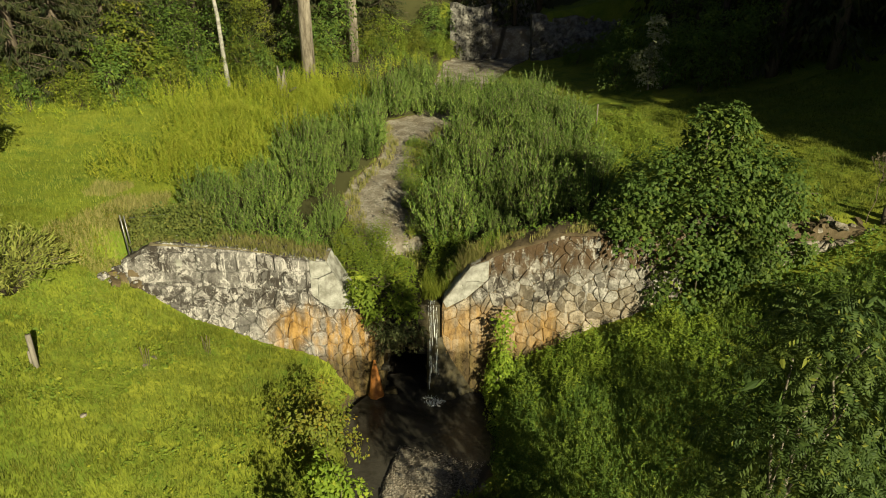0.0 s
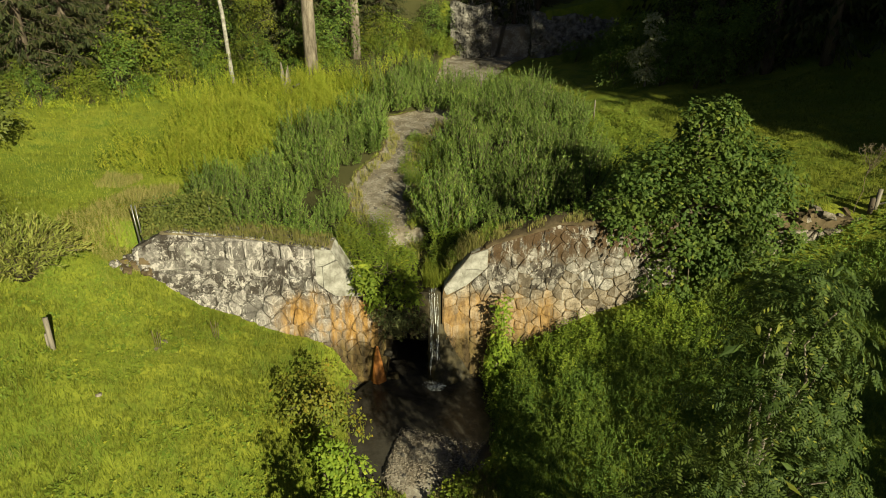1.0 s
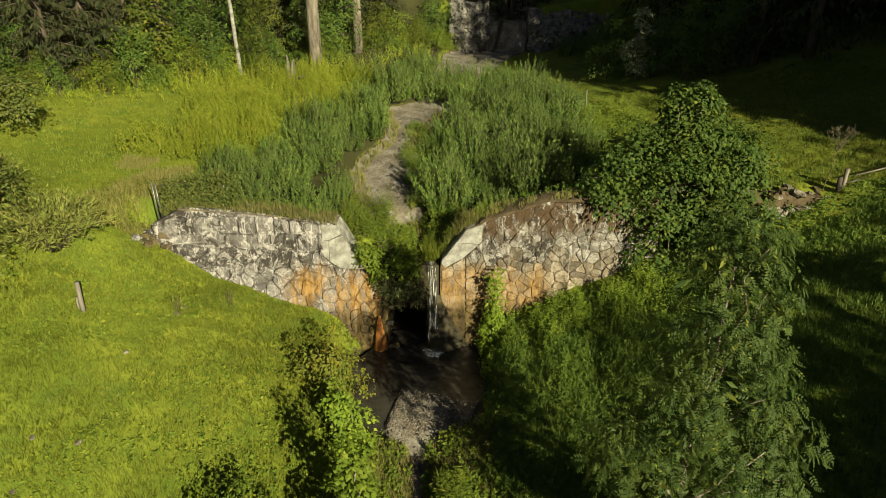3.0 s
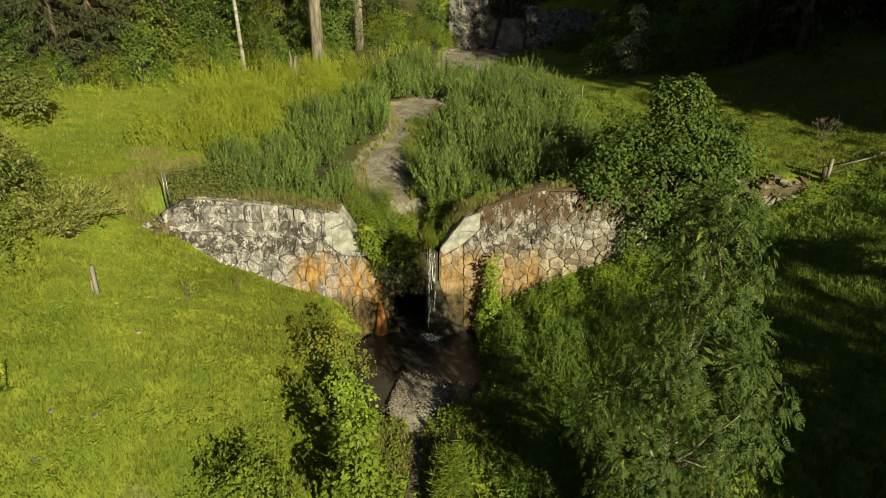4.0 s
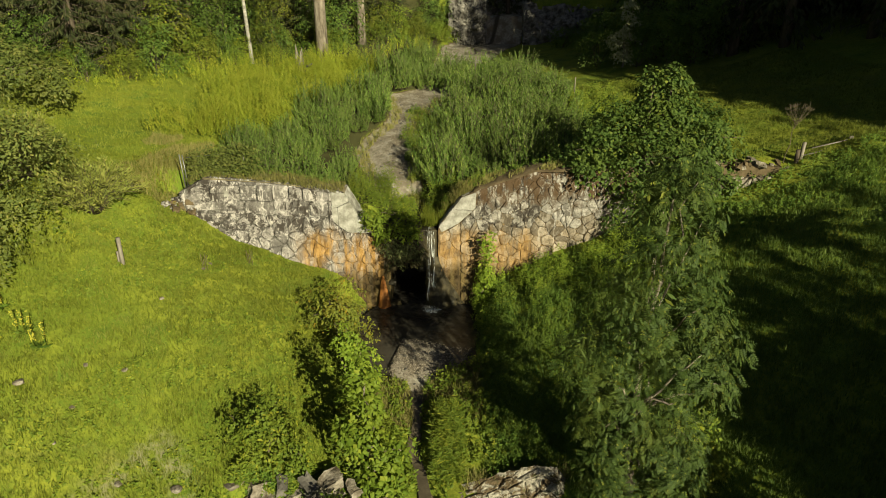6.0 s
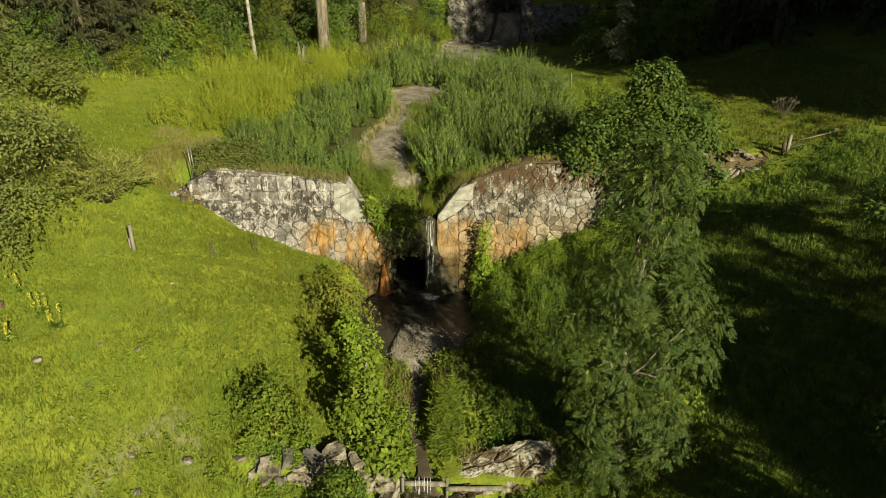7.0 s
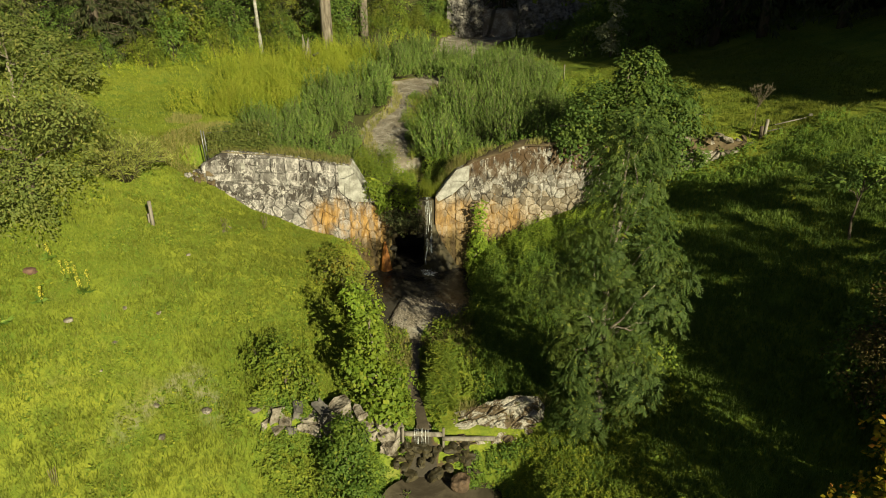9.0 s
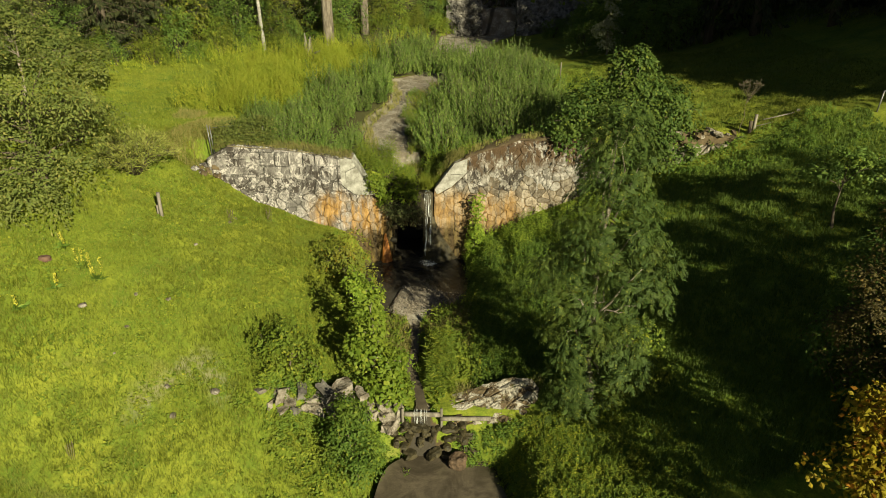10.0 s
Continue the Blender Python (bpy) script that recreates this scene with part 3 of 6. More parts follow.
def cells(outline, size, seed, tall=1.0, jitter=0.42):
    """Splits an outline (convex) into stones: Voronoi cells round jittered, bonded seeds."""
    r = random.Random(seed)
    xs, zs = [p[0] for p in outline], [p[1] for p in outline]
    seeds, z, row = [], min(zs) - size, 0
    while z < max(zs) + size:
        h = size * tall(z) if callable(tall) else size * tall
        x = min(xs) - size + (row % 2) * size * 0.5
        while x < max(xs) + size:
            seeds.append((x + r.uniform(-1, 1) * size * jitter, z + r.uniform(-1, 1) * h * jitter))
            x += size * r.uniform(0.75, 1.3)
        z += h
        row += 1
    seeds = [s for s in seeds if inside(outline, *s)]
    out = []
    for s in seeds:
        poly = list(outline)
        for q in seeds:
            d = math.hypot(q[0] - s[0], q[1] - s[1])
            if 0 < d < size * 4:
                poly = clip_poly(poly, (s[0] + q[0]) / 2, (s[1] + q[1]) / 2, q[0] - s[0], q[1] - s[1])
        if len(poly) > 2:
            out.append((s, poly))
    return out


def courses(outline, size, seed):
    """Squared blocks in uneven courses, clipped to a convex outline."""
    r = random.Random(seed)
    xs, zs = [p[0] for p in outline], [p[1] for p in outline]
    z, out = min(zs), []
    while z < max(zs):
        h = size * r.uniform(0.62, 1.15)
        x = min(xs) - size * r.random()
        lift = r.uniform(-0.05, 0.05)
        while x < max(xs):
            w = size * r.uniform(0.55, 1.5)
            cut = r.random() < 0.25
            for z0, z1 in (((z, z + h * 0.5), (z + h * 0.5, z + h)) if cut else ((z, z + h),)):
                poly = [(x + r.uniform(-0.05, 0.05), z0 + lift * (x - xs[0]) * 0.3), (x + w + r.uniform(-0.05, 0.05), z0 + lift * (x + w - xs[0]) * 0.3), (x + w + r.uniform(-0.05, 0.05), z1), (x + r.uniform(-0.05, 0.05), z1)]
                for i in range(len(outline)):
                    (ax, az), (bx, bz) = outline[i], outline[(i + 1) % len(outline)]
                    poly = clip_poly(poly, ax, az, bz - az, ax - bx) if len(poly) > 2 else poly
                if len(poly) > 2 and max(p[0] for p in poly) - min(p[0] for p in poly) > 0.12 and max(p[1] for p in poly) - min(p[1] for p in poly) > 0.12:
                    out.append(((x, z), poly))
            x += w
        z += h
    return out


def stones(outline, size, seed, material, parent, proud, gap, depth=0.0, name="stone", corner=0.24, squared=False, **kw):
    """Separate stones with rounded edges, standing a little proud of the mortar."""
    r = random.Random(seed + 1)
    even = gap
    for (sx, sz), poly in courses(outline, size, seed) if squared else cells(outline, size, seed, **kw):
        cx, cz = sum(p[0] for p in poly) / len(poly), sum(p[1] for p in poly) / len(poly)
        out = proud * r.uniform(0.45, 1.5)
        gap = even * r.uniform(0.6, 1.6)
        tilt = r.uniform(-0.06, 0.06)
        if callable(material) and cz > 3.65:
            gap, out = gap * 0.6, out * 0.8
        # corners cut and edges slightly wavy
        ring = []
        for i in range(len(poly)):
            a, b, c = poly[i - 1], poly[i], poly[(i + 1) % len(poly)]
            for q, k in ((a, corner), (c, corner)):
                ring.append((b[0] + (q[0] - b[0]) * k + r.uniform(-1, 1) * size * 0.02, b[1] + (q[1] - b[1]) * k + r.uniform(-1, 1) * size * 0.02))
        bm = bmesh.new()
        loops = []
        for shrink, off in ((gap, 0.03), (gap, -out * 0.55), (gap * 2.3, -out)):
            loop = []
            for x, z in ring:
                d = math.hypot(x - cx, z - cz) or 1
                k = max(0.2, 1 - shrink / d)
                x, z = cx + (x - cx) * k, cz + (z - cz) * k
                loop.append(bm.verts.new((x - cx, face_y(x, z) - face_y(cx, cz) + depth + off + tilt * (x - cx), z - cz)))
            loops.append(loop)
        n = len(ring)
        for a, b in zip(loops, loops[1:]):
            for i in range(n):
                bm.faces.new((a[i], a[(i + 1) % n], b[(i + 1) % n], b[i]))
        mid = bm.verts.new((0, depth - out * r.uniform(1.0, 1.25), 0))
        for i in range(n):
            bm.faces.new((loops[-1][i], loops[-1][(i + 1) % n], mid))
        bmesh.ops.recalc_face_normals(bm, faces=bm.faces[:])
        me = bpy.data.meshes.new(name)
        bm.to_mesh(me)
        bm.free()
        me.materials.append(material(cx, cz) if callable(material) else material)
        ob = part(name, me, parent)
        ob.location = (cx, face_y(cx, cz), cz)


LEFT_WING = [(-11.25, 0.0), (-2.15, -0.8), (-2.15, 2.4), (-3.25, 3.55), (-4.05, 5.0), (-6.9, 5.5), (-9.7, 5.75), (-10.95, 5.1)]
RIGHT_WING = [(-0.05, -0.8), (8.5, 0.0), (8.5, 5.85), (6.3, 5.85), (4.1, 5.9), (1.75, 5.15), (1.35, 4.9), (0.95, 4.75), (0.0, 3.5), (-0.05, 3.2)]
CENTRE = [(-2.35, 1.6), (-1.7, 1.78), (-0.9, 1.6), (-0.08, 1.45), (-0.08, 3.25), (-3.1, 3.4)]

dam = tagged(empty("masonry_dam"), "old stone masonry check dam with white limewash and rust stains", "dam")
prism("wing_wall", LEFT_WING, MORTAR_GREY, dam, slope=(2, 3), slope_material=LIME, label="grey wing wall with black lichen")
prism("wing_wall", RIGHT_WING, MORTAR, dam, slope=(6, 7, 8), slope_material=LIME, label="tan wing wall with moss along its top")
prism("sill", CENTRE, WETROCK, dam, back=4.1, front=0.12, label="wet dark sill over an undercut hollow")
prism("pier", [(-0.56, -0.9), (-0.07, -0.9), (-0.07, 1.7), (-0.52, 1.7)], BLACKROCK_SHADE, dam, back=4.0, front=0.16, label="wet dark pier behind the fall")
# Added wall; its black stands in for the hollow's shade
prism("hollow_back", [(-2.3, -0.9), (-0.4, -0.9), (-0.4, 1.5), (-2.3, 1.5)], BLACKROCK_SHADE, dam, back=4.0, front=3.2, label="black wall closing the undercut hollow, its shade put in the colour")
# limewashed flanks of the notch
stones([(-3.0, 3.2), (-3.25, 3.6), (-4.02, 5.0), (-4.62, 5.02), (-4.56, 3.75), (-3.9, 3.25)], 0.85, 16, LIME, dam, 0.05, 0.007, name="flank_block", corner=0.05, tall=0.9, jitter=0.3)
stones([(0.0, 3.45), (0.95, 4.74), (1.62, 4.98), (1.6, 4.3), (0.8, 3.55), (0.1, 3.2)], 0.85, 17, LIME, dam, 0.05, 0.007, name="flank_block", corner=0.05, tall=0.9, jitter=0.3)
# earth and moss on the crests
def ridge(line, rise, front, back, label, seed, material):
    """An uneven hump of earth and moss along a crest line in x and z."""
    n, m = 60, 9
    xs = np.linspace(line[0][0], line[-1][0], n)
    order = sorted(line)
    zs = np.interp(xs, [p[0] for p in order], [p[1] for p in order])
    v = []
    for x, z in zip(xs, zs):
        for j in range(m):
            a = math.pi * j / (m - 1)
            k = 1 + 0.7 * noise.noise(Vector((x * 1.3, j * 0.4, seed))) + 0.4 * noise.noise(Vector((x * 4.0, j, seed)))
            mid, half = (front + back) / 2, (back - front) / 2
            v.append((x, 19.78 + 0.03 * x + mid - half * math.cos(a) * (0.9 + 0.12 * k), z - 0.06 + rise * math.sin(a) ** 0.6 * k))
    f = [(i * m + j, i * m + j + 1, (i + 1) * m + j + 1, (i + 1) * m + j) for i in range(n - 1) for j in range(m - 1)]
    part("coping", mesh_from("coping", np.array(v), np.array(f), material, True), dam, label)


ridge([(-4.0, 5.0), (-6.9, 5.5), (-9.9, 5.72)], 0.06, 0.02, 1.2, "earth and dry grass on the crest", 3.0, DRYSOIL)
ridge([(1.5, 5.0), (1.75, 5.15), (4.1, 5.9), (8.4, 5.85)], 0.1, -0.04, 1.2, "brown mossy crest", 4.0, CAPSTONE)
stones([(-10.9, 4.3), (-4.68, 3.9), (-4.68, 5.03), (-6.9, 5.42), (-9.7, 5.66), (-10.9, 5.0)], 0.92, 11, STONE_L, dam, 0.08, 0.02, corner=0.1, squared=True)
stones([(-11.2, 0.2), (-4.7, 0.2), (-4.68, 3.9), (-10.9, 4.3)], 0.56, 18, STONE_L, dam, 0.07, 0.024, corner=0.2, tall=0.8, jitter=0.5)
stones([(-4.72, -0.5), (-2.2, -0.5), (-2.2, 2.35), (-3.05, 3.2), (-3.9, 3.25), (-4.55, 3.75), (-4.6, 5.0), (-4.72, 5.0)], 0.42, 12, STONE_L, dam, 0.06, 0.02, corner=0.22, tall=0.9, jitter=0.5)
stones([(0.95, -0.5), (8.4, -0.1), (8.4, 5.78), (6.3, 5.78), (4.1, 5.82), (1.75, 5.08), (1.62, 4.3), (0.95, 3.68)], 0.41, 13, lambda x, z: STONE_HIGH if z > 3.65 + 0.25 * math.sin(3 * x) else STONE_LOW, dam, 0.055, 0.017, corner=0.19, tall=lambda z: 1.15 if z > 3.7 else 0.9, jitter=0.55)
stones([(0.0, -0.5), (0.94, -0.5), (0.94, 3.6), (0.72, 3.5), (0.12, 3.14), (0.0, 3.1)], 0.5, 20, STONE_LOW, dam, 0.035, 0.01, corner=0.16, tall=0.8)

# the far end of the right wing, broken and half sunk in the bank
ruin = tagged(empty("ruined_wing_wall"), "broken end of a stone wing wall in a grassy bank", "wall")
prism("core", [(10.9, 3.9), (15.1, 4.6), (15.15, 5.75), (13.6, 6.0), (11.2, 6.0)], CAPSTONE, ruin, back=0.7, front=0.1)
stones([(10.9, 4.2), (15.1, 4.9), (15.1, 5.55), (13.4, 5.55), (11.2, 5.45)], 0.5, 15, PALEROCK, ruin, 0.09, 0.03, tall=0.9)

# rubble where the left wing runs out into the slope
rr = random.Random(77)
for i in range(26):
    q = rr.random()
    size = rr.uniform(0.10, 0.26)
    ob = part("rubble_stone", rock_mesh("rubble_stone", (size * 1.2, size, size * 0.75), CAPSTONE if i % 3 else STONE_L, 400 + i, 0.5, 2, rr.uniform(0.45, 0.7)), dam)
    x = -10.4 - 1.1 * q + rr.uniform(-0.2, 0.2)
    ob.location = (x, face_y(x, 5.0) + rr.uniform(-0.45, 0.25), hz(x, 19.2) - 0.02 + (1.0 - q) * rr.uniform(-0.1, 0.6))
    ob.rotation_euler = (rr.uniform(-0.4, 0.4), rr.uniform(-0.4, 0.4), rr.uniform(0, 3))

for i in range(22):
    x = rr.uniform(10.8, 15.3)
    size = rr.uniform(0.1, 0.3)
    ob = part("rubble_stone", rock_mesh("rubble_stone", (size * 1.3, size, size * 0.7), PALEROCK if i % 3 else CAPSTONE, 440 + i, 0.5, 2, rr.uniform(0.45, 0.7)), ruin)
    ob.location = (x, face_y(x, 5.8) + rr.uniform(-0.1, 0.75), float(np.interp(x, [10.9, 11.2, 13.6, 15.1], [5.6, 6.0, 6.0, 5.75])) + rr.uniform(-0.05, 0.08))
    ob.rotation_euler = (rr.uniform(-0.4, 0.4), rr.uniform(-0.4, 0.4), rr.uniform(0, 3))

# iron flowstone beside the hollow
def flowstone(x, z0, z1, w):
    n, k = 9, 14
    v, f = [], []
    for i in range(n):
        t = i / (n - 1)
        r = w * (1 - t) ** 0.85 + 0.04
        z = z0 + (z1 - z0) * t
        for j in range(k):
            a = 2 * math.pi * j / k
            b = 1 + 0.16 * math.sin(3 * a + 5 * t) + 0.08 * math.sin(7 * a - 3 * t)
            v.append((x + r * b * math.cos(a), face_y(x, z) - 0.16 + r * 0.7 * b * math.sin(a), z))
    for i in range(n - 1):
        for j in range(k):
            f.append((i * k + j, i * k + (j + 1) % k, (i + 1) * k + (j + 1) % k, (i + 1) * k + j))
    return mesh_from("flowstone", np.array(v), np.array(f), IRON, True)


for i, (x, z, size) in enumerate(((-2.05, 1.6, 0.22), (-1.55, 1.78, 0.2), (-1.1, 1.72, 0.2), (-0.75, 1.55, 0.2), (-0.5, 0.9, 0.16), (-0.5, 0.3, 0.16), (-0.5, -0.15, 0.26), (-0.1, -0.12, 0.24), (0.3, -0.15, 0.3), (-2.1, 0.9, 0.2), (-1.9, -0.15, 0.26), (-0.15, 0.6, 0.16), (0.7, -0.1, 0.28))):
    ob = part("rim_stone", rock_mesh("rim_stone", (size * 1.2, size * 0.7, size * 0.8), BLACKROCK_SHADE if i % 2 else WETROCK, 480 + i, 0.5, 2, 0.6), dam, "dark wet stone at the hollow's rim")
    ob.location = (x, face_y(x, z) + 0.08, z)
    ob.rotation_euler = (0, 0.4 * math.sin(3 * i), 0.5 * math.sin(5 * i))

def apron():
    """Wet streaked rock that spreads from behind the fall to the pool."""
    n, k = 26, 22
    v = []
    for j in range(k + 1):
        for i in range(n + 1):
            t, a = j / k, i / n
            z = 2.1 - 2.45 * t
            x = -0.58 + (0.55 + 1.35 * t ** 1.3) * a
            d = 0.06 + 0.5 * t ** 1.5 * math.sin(math.pi * min(1.0, a * 1.1 + 0.08)) + 0.10 * noise.noise(Vector((x * 5, z * 0.8, 2.0))) + 0.07 * noise.noise(Vector((x * 2, z * 3, 5.0)))
            v.append((x, face_y(x, z) - max(d, 0.02), z))
    f = [(j * (n + 1) + i, (j + 1) * (n + 1) + i, (j + 1) * (n + 1) + i + 1, j * (n + 1) + i + 1) for j in range(k) for i in range(n)]
    return mesh_from("apron", np.array(v), np.array(f), WETROCK, True)


part("apron", apron(), dam, "wet olive-brown streaked rock behind the fall")
part("flowstone", flowstone(-2.46, -0.3, 1.3, 0.27), dam, "bright orange iron flowstone")


# ---- waterfall ----
def waterfall():
    thing = tagged(empty("waterfall"), "thin white waterfall in loose strands", "waterfall")
    r = random.Random(3)
    for i in range(7):
        x0 = -0.52 + 0.045 * i + r.uniform(-0.02, 0.02)
        wide = r.uniform(0.006, 0.011) * (2.0 if i in (3, 4) else 1.0)
        end = 0.0 if i in (2, 3, 4, 5) else r.uniform(0.0, 1.4)
        pts = []
        for k in range(15):
            t = k / 14
            z = 3.36 + (end - 0.1 - 3.36) * t
            pts.append((x0 + 0.10 * t + 0.025 * math.sin(6 * t + i), face_y(x0, 3.36) + 0.25 - 0.8 * t ** 0.5 - 0.05 * math.sin(9 * t + 2 * i), z))
        rad = [wide * (0.6 + 0.9 * t + 0.3 * math.sin(13 * t + i)) for t in np.linspace(0, 1, 15)]
        v, f = tube(pts, rad, 6)
        part("strand", mesh_from("strand", v, f, FALLS, True), thing)
    # the lower half frays into a loose veil
    for i in range(9):
        x0 = -0.48 + 0.035 * i
        pts = [(x0 + 0.03 * math.sin(7 * t + i), face_y(x0, 3.36) - 0.45 - 0.12 * t, 1.6 - 0.2 * (i % 4) - (1.72 - 0.2 * (i % 4)) * t) for t in np.linspace(0, 1, 8)]
        v, f = tube(pts, [0.004 + 0.016 * t for t in np.linspace(0, 1, 8)], 5)
        part("strand", mesh_from("strand", v, f, FALLS, True), thing)
    n = 130
    v, f = [], []
    for i in range(n):
        a, d = r.uniform(0, 6.28), 0.42 * r.random() ** 0.7
        c = np.array((-0.33 + d * math.cos(a) * 1.1, 18.72 + d * math.sin(a) * 0.8, -0.13 + 0.2 * (1 - d / 0.42) * r.random()))
        q, g = tube([c, c + (0, 0, 0.012), c + (0, 0, 0.022)], [0.016, 0.013, 0.004], 5)
        v.append(q)
        f.append(g)
    q, g = join(list(zip(v, f)))
    part("splash", mesh_from("splash", q, g, FALLS, True), thing, "white splash at the foot")
    for k in range(5):
        part("foam", rock_mesh("foam", (0.2 - 0.03 * k, 0.13 - 0.015 * k, 0.01), FALLS, 3 + k, 0.8, 3), thing, "pale foam on the water").location = (-0.33 + 0.1 * math.cos(2.2 * k), 18.62 - 0.05 * k, -0.13)


waterfall()


# ---- low dam ----
def placed_rock(name, label, loc, size, mat, seed, rot=0.0, category="rock", group="", rough=0.28):
    ob = new(name, rock_mesh(name, size, mat, seed, rough, 3 if max(size) > 0.3 else 2, 1.0 if rough < 0.25 else 0.78))
    ob.matrix_world = pose(*loc, 0, 0, rot)
    return tagged(ob, label, category, group)


low_dam = tagged(empty("low_stone_dam"), "crumbling low stone dam with a wooden sill", "dam")
r = random.Random(21)
for i in range(22):
    x = -5.8 + 4.9 * (i + r.uniform(-0.35, 0.35)) / 22
    top = 0.10 - 0.85 * step(-2.6, -0.9, x)
    row = i % 3
    size = r.uniform(0.24, 0.44) * (1.0 if row else 1.15)
    ob = part("stone", rock_mesh("stone", (size * r.uniform(1.0, 1.4), size * 0.8, size * r.uniform(0.6, 0.9)), DARKROCK if i in (5, 6, 9, 14) else PALEROCK, 30 + i, 0.6, 3, r.uniform(0.42, 0.6)), low_dam)
    ob.location = (x, 8.2 - 0.12 * row + r.uniform(-0.05, 0.1), top - 0.2 - 0.28 * row + r.uniform(-0.08, 0.05))
    ob.rotation_euler = (r.uniform(-0.25, 0.25), r.uniform(-0.3, 0.3), r.uniform(0, 3))


def rock_slab():
    """The bare broken rock slope that the low dam leans on: tilted blocks parted by cracks."""
    n, m = 110, 60
    v = []
    for j in range(m + 1):
        for i in range(n + 1):
            s, t = i / n, j / m
            q = Vector((s * 3.7 + t * 0.8, t * 1.6 - s * 0.5, 7.0))
            far, seeds = noise.voronoi(Vector((q.x * 1.7, q.y * 2.6, 0.0)))
            block = 0.5 + 0.5 * noise.noise(seeds[0] * 3.1)
            crack = max(0.0, 1 - (far[1] - far[0]) / 0.12)
            bump = 0.34 * block - 0.16 * crack + 0.16 * noise.noise(q * 1.3) + 0.09 * abs(noise.noise(q * 5.5)) + 0.05 * noise.noise(q * 13)
            top = float(np.interp(s, [0, 0.3, 0.68, 0.9, 1.0], [0.5, 0.85, 1.25, 1.15, 0.6]))
            v.append((0.2 + 3.7 * s + 0.15 * t, 8.12 + 1.05 * t - 0.4 * bump, -1.6 + 0.3 * s + top * t ** 0.8 + bump * 0.45 * (1 - t ** 6)))
    f = [(j * (n + 1) + i, j * (n + 1) + i + 1, (j + 1) * (n + 1) + i + 1, (j + 1) * (n + 1) + i) for j in range(m) for i in range(n)]
    return mesh_from("rock_slab", np.array(v), np.array(f), SLAB)


part("rock_slab", rock_slab(), low_dam, "pale bare rock slope with dark moss")
for i in range(16):
    x = 0.45 + 3.0 * r.random()
    ob = part("stone", rock_mesh("stone", (r.uniform(0.10, 0.2), r.uniform(0.1, 0.2), r.uniform(0.08, 0.15)), PALEROCK if r.random() < 0.6 else CAPSTONE, 70 + i, 0.4, 2), low_dam)
    ob.location = (x, 8.2 + r.uniform(-0.1, 0.1), -1.35 + r.uniform(-0.1, 0.15))
for a, b, rad in (((-0.95, 8.10, -0.98), (0.35, 8.10, -1.02), 0.09), ((0.35, 8.02, -1.12), (2.15, 8.12, -1.22), 0.085)):
    v, f = tube(bent(a, b, 0.0, 0.012, 7), rad, 10)
    part("sill_log", mesh_from("sill_log", v, f, OLDWOOD, True), low_dam, "weathered grey log")
for x in (-1.0, 0.38):
    v, f = tube([(x, 8.05, -1.6), (x + 0.01, 8.06, -0.72)], 0.05, 8)
    part("stake", mesh_from("stake", v, f, OLDWOOD, True), low_dam)
for i, dx in enumerate((0.0, 0.07, 0.11, 0.22, 0.27, 0.36, 0.45)):
    x = -0.58 + dx
    v, f = tube([(x, 8.15, -0.80), (x, 7.98, -0.88), (x + 0.01, 7.9, -1.25)], [0.006, 0.009, 0.005 + 0.004 * (i % 3)], 6)
    part("spill", mesh_from("spill", v, f, FALLS, True), low_dam, "trickle of water")
placed_rock("boulder", "round brown boulder standing in the muddy pool", (0.95, 7.35, -2.45), (0.32, 0.29, 0.30), BOULDER, 4, rough=0.34)
for i in range(46):
    x = -1.35 + r.random() * 3.0
    placed_rock("stone", "dark wet stone at the pool's edge", (x, 7.66 + 0.45 * (q := r.random() ** 0.8), -2.62 + 1.25 * q + r.uniform(-0.06, 0.06)),
                (r.uniform(0.09, 0.3), r.uniform(0.09, 0.22), r.uniform(0.07, 0.18)), WETROCK, 120 + i, r.uniform(0, 180), group="stones under the low dam", rough=0.5)

# ---- upper dam, far up the stream ----
upper = tagged(empty("upper_dam"), "rough stone dam with a narrow fall in deep shade", "dam")
def far_block(name, x0, x1, z0, z1, y, mat, seed, label=""):
    """A rough stone block of the far dam, with an uneven face."""
    nx, nz = int((x1 - x0) / 0.13), int((z1 - z0) / 0.13)
    v = []
    for k in range(nz + 1):
        for i in range(nx + 1):
            x, z = x0 + (x1 - x0) * i / nx, z0 + (z1 - z0) * k / nz
            round_top = 1.7 * (k / nz) ** 3 + 0.6 * max(0, abs(2 * i / nx - 1) - 0.7)
            d = 0.6 * noise.noise(Vector((x * 0.7, z * 0.8, seed))) + 0.35 * noise.noise(Vector((x * 1.9, z * 2.1, seed))) + 0.3 * abs(noise.noise(Vector((x * 3.1, z * 4.3, seed)))) + 0.14 * noise.noise(Vector((x * 7.0, z * 7.0, seed)))
            v.append((x, y - d + round_top, z + 0.45 * noise.noise(Vector((x * 0.55, seed, 0))) * (k / nz) ** 2))
    n = len(v)
    v += [(a, y + 2.5, c) for a, b, c in v]
    w = nx + 1
    f = [(k * w + i, k * w + i + 1, (k + 1) * w + i + 1, (k + 1) * w + i) for k in range(nz) for i in range(nx)]
    f += [(nz * w + i, nz * w + i + 1, n + nz * w + i + 1, n + nz * w + i) for i in range(nx)]
    f += [(k * w, (k + 1) * w, n + (k + 1) * w, n + k * w) for k in range(nz)]
    f += [((k + 1) * w + nx, k * w + nx, n + k * w + nx, n + (k + 1) * w + nx) for k in range(nz)]
    return part(name, mesh_from(name, np.array(v), np.array(f), mat), upper, label)


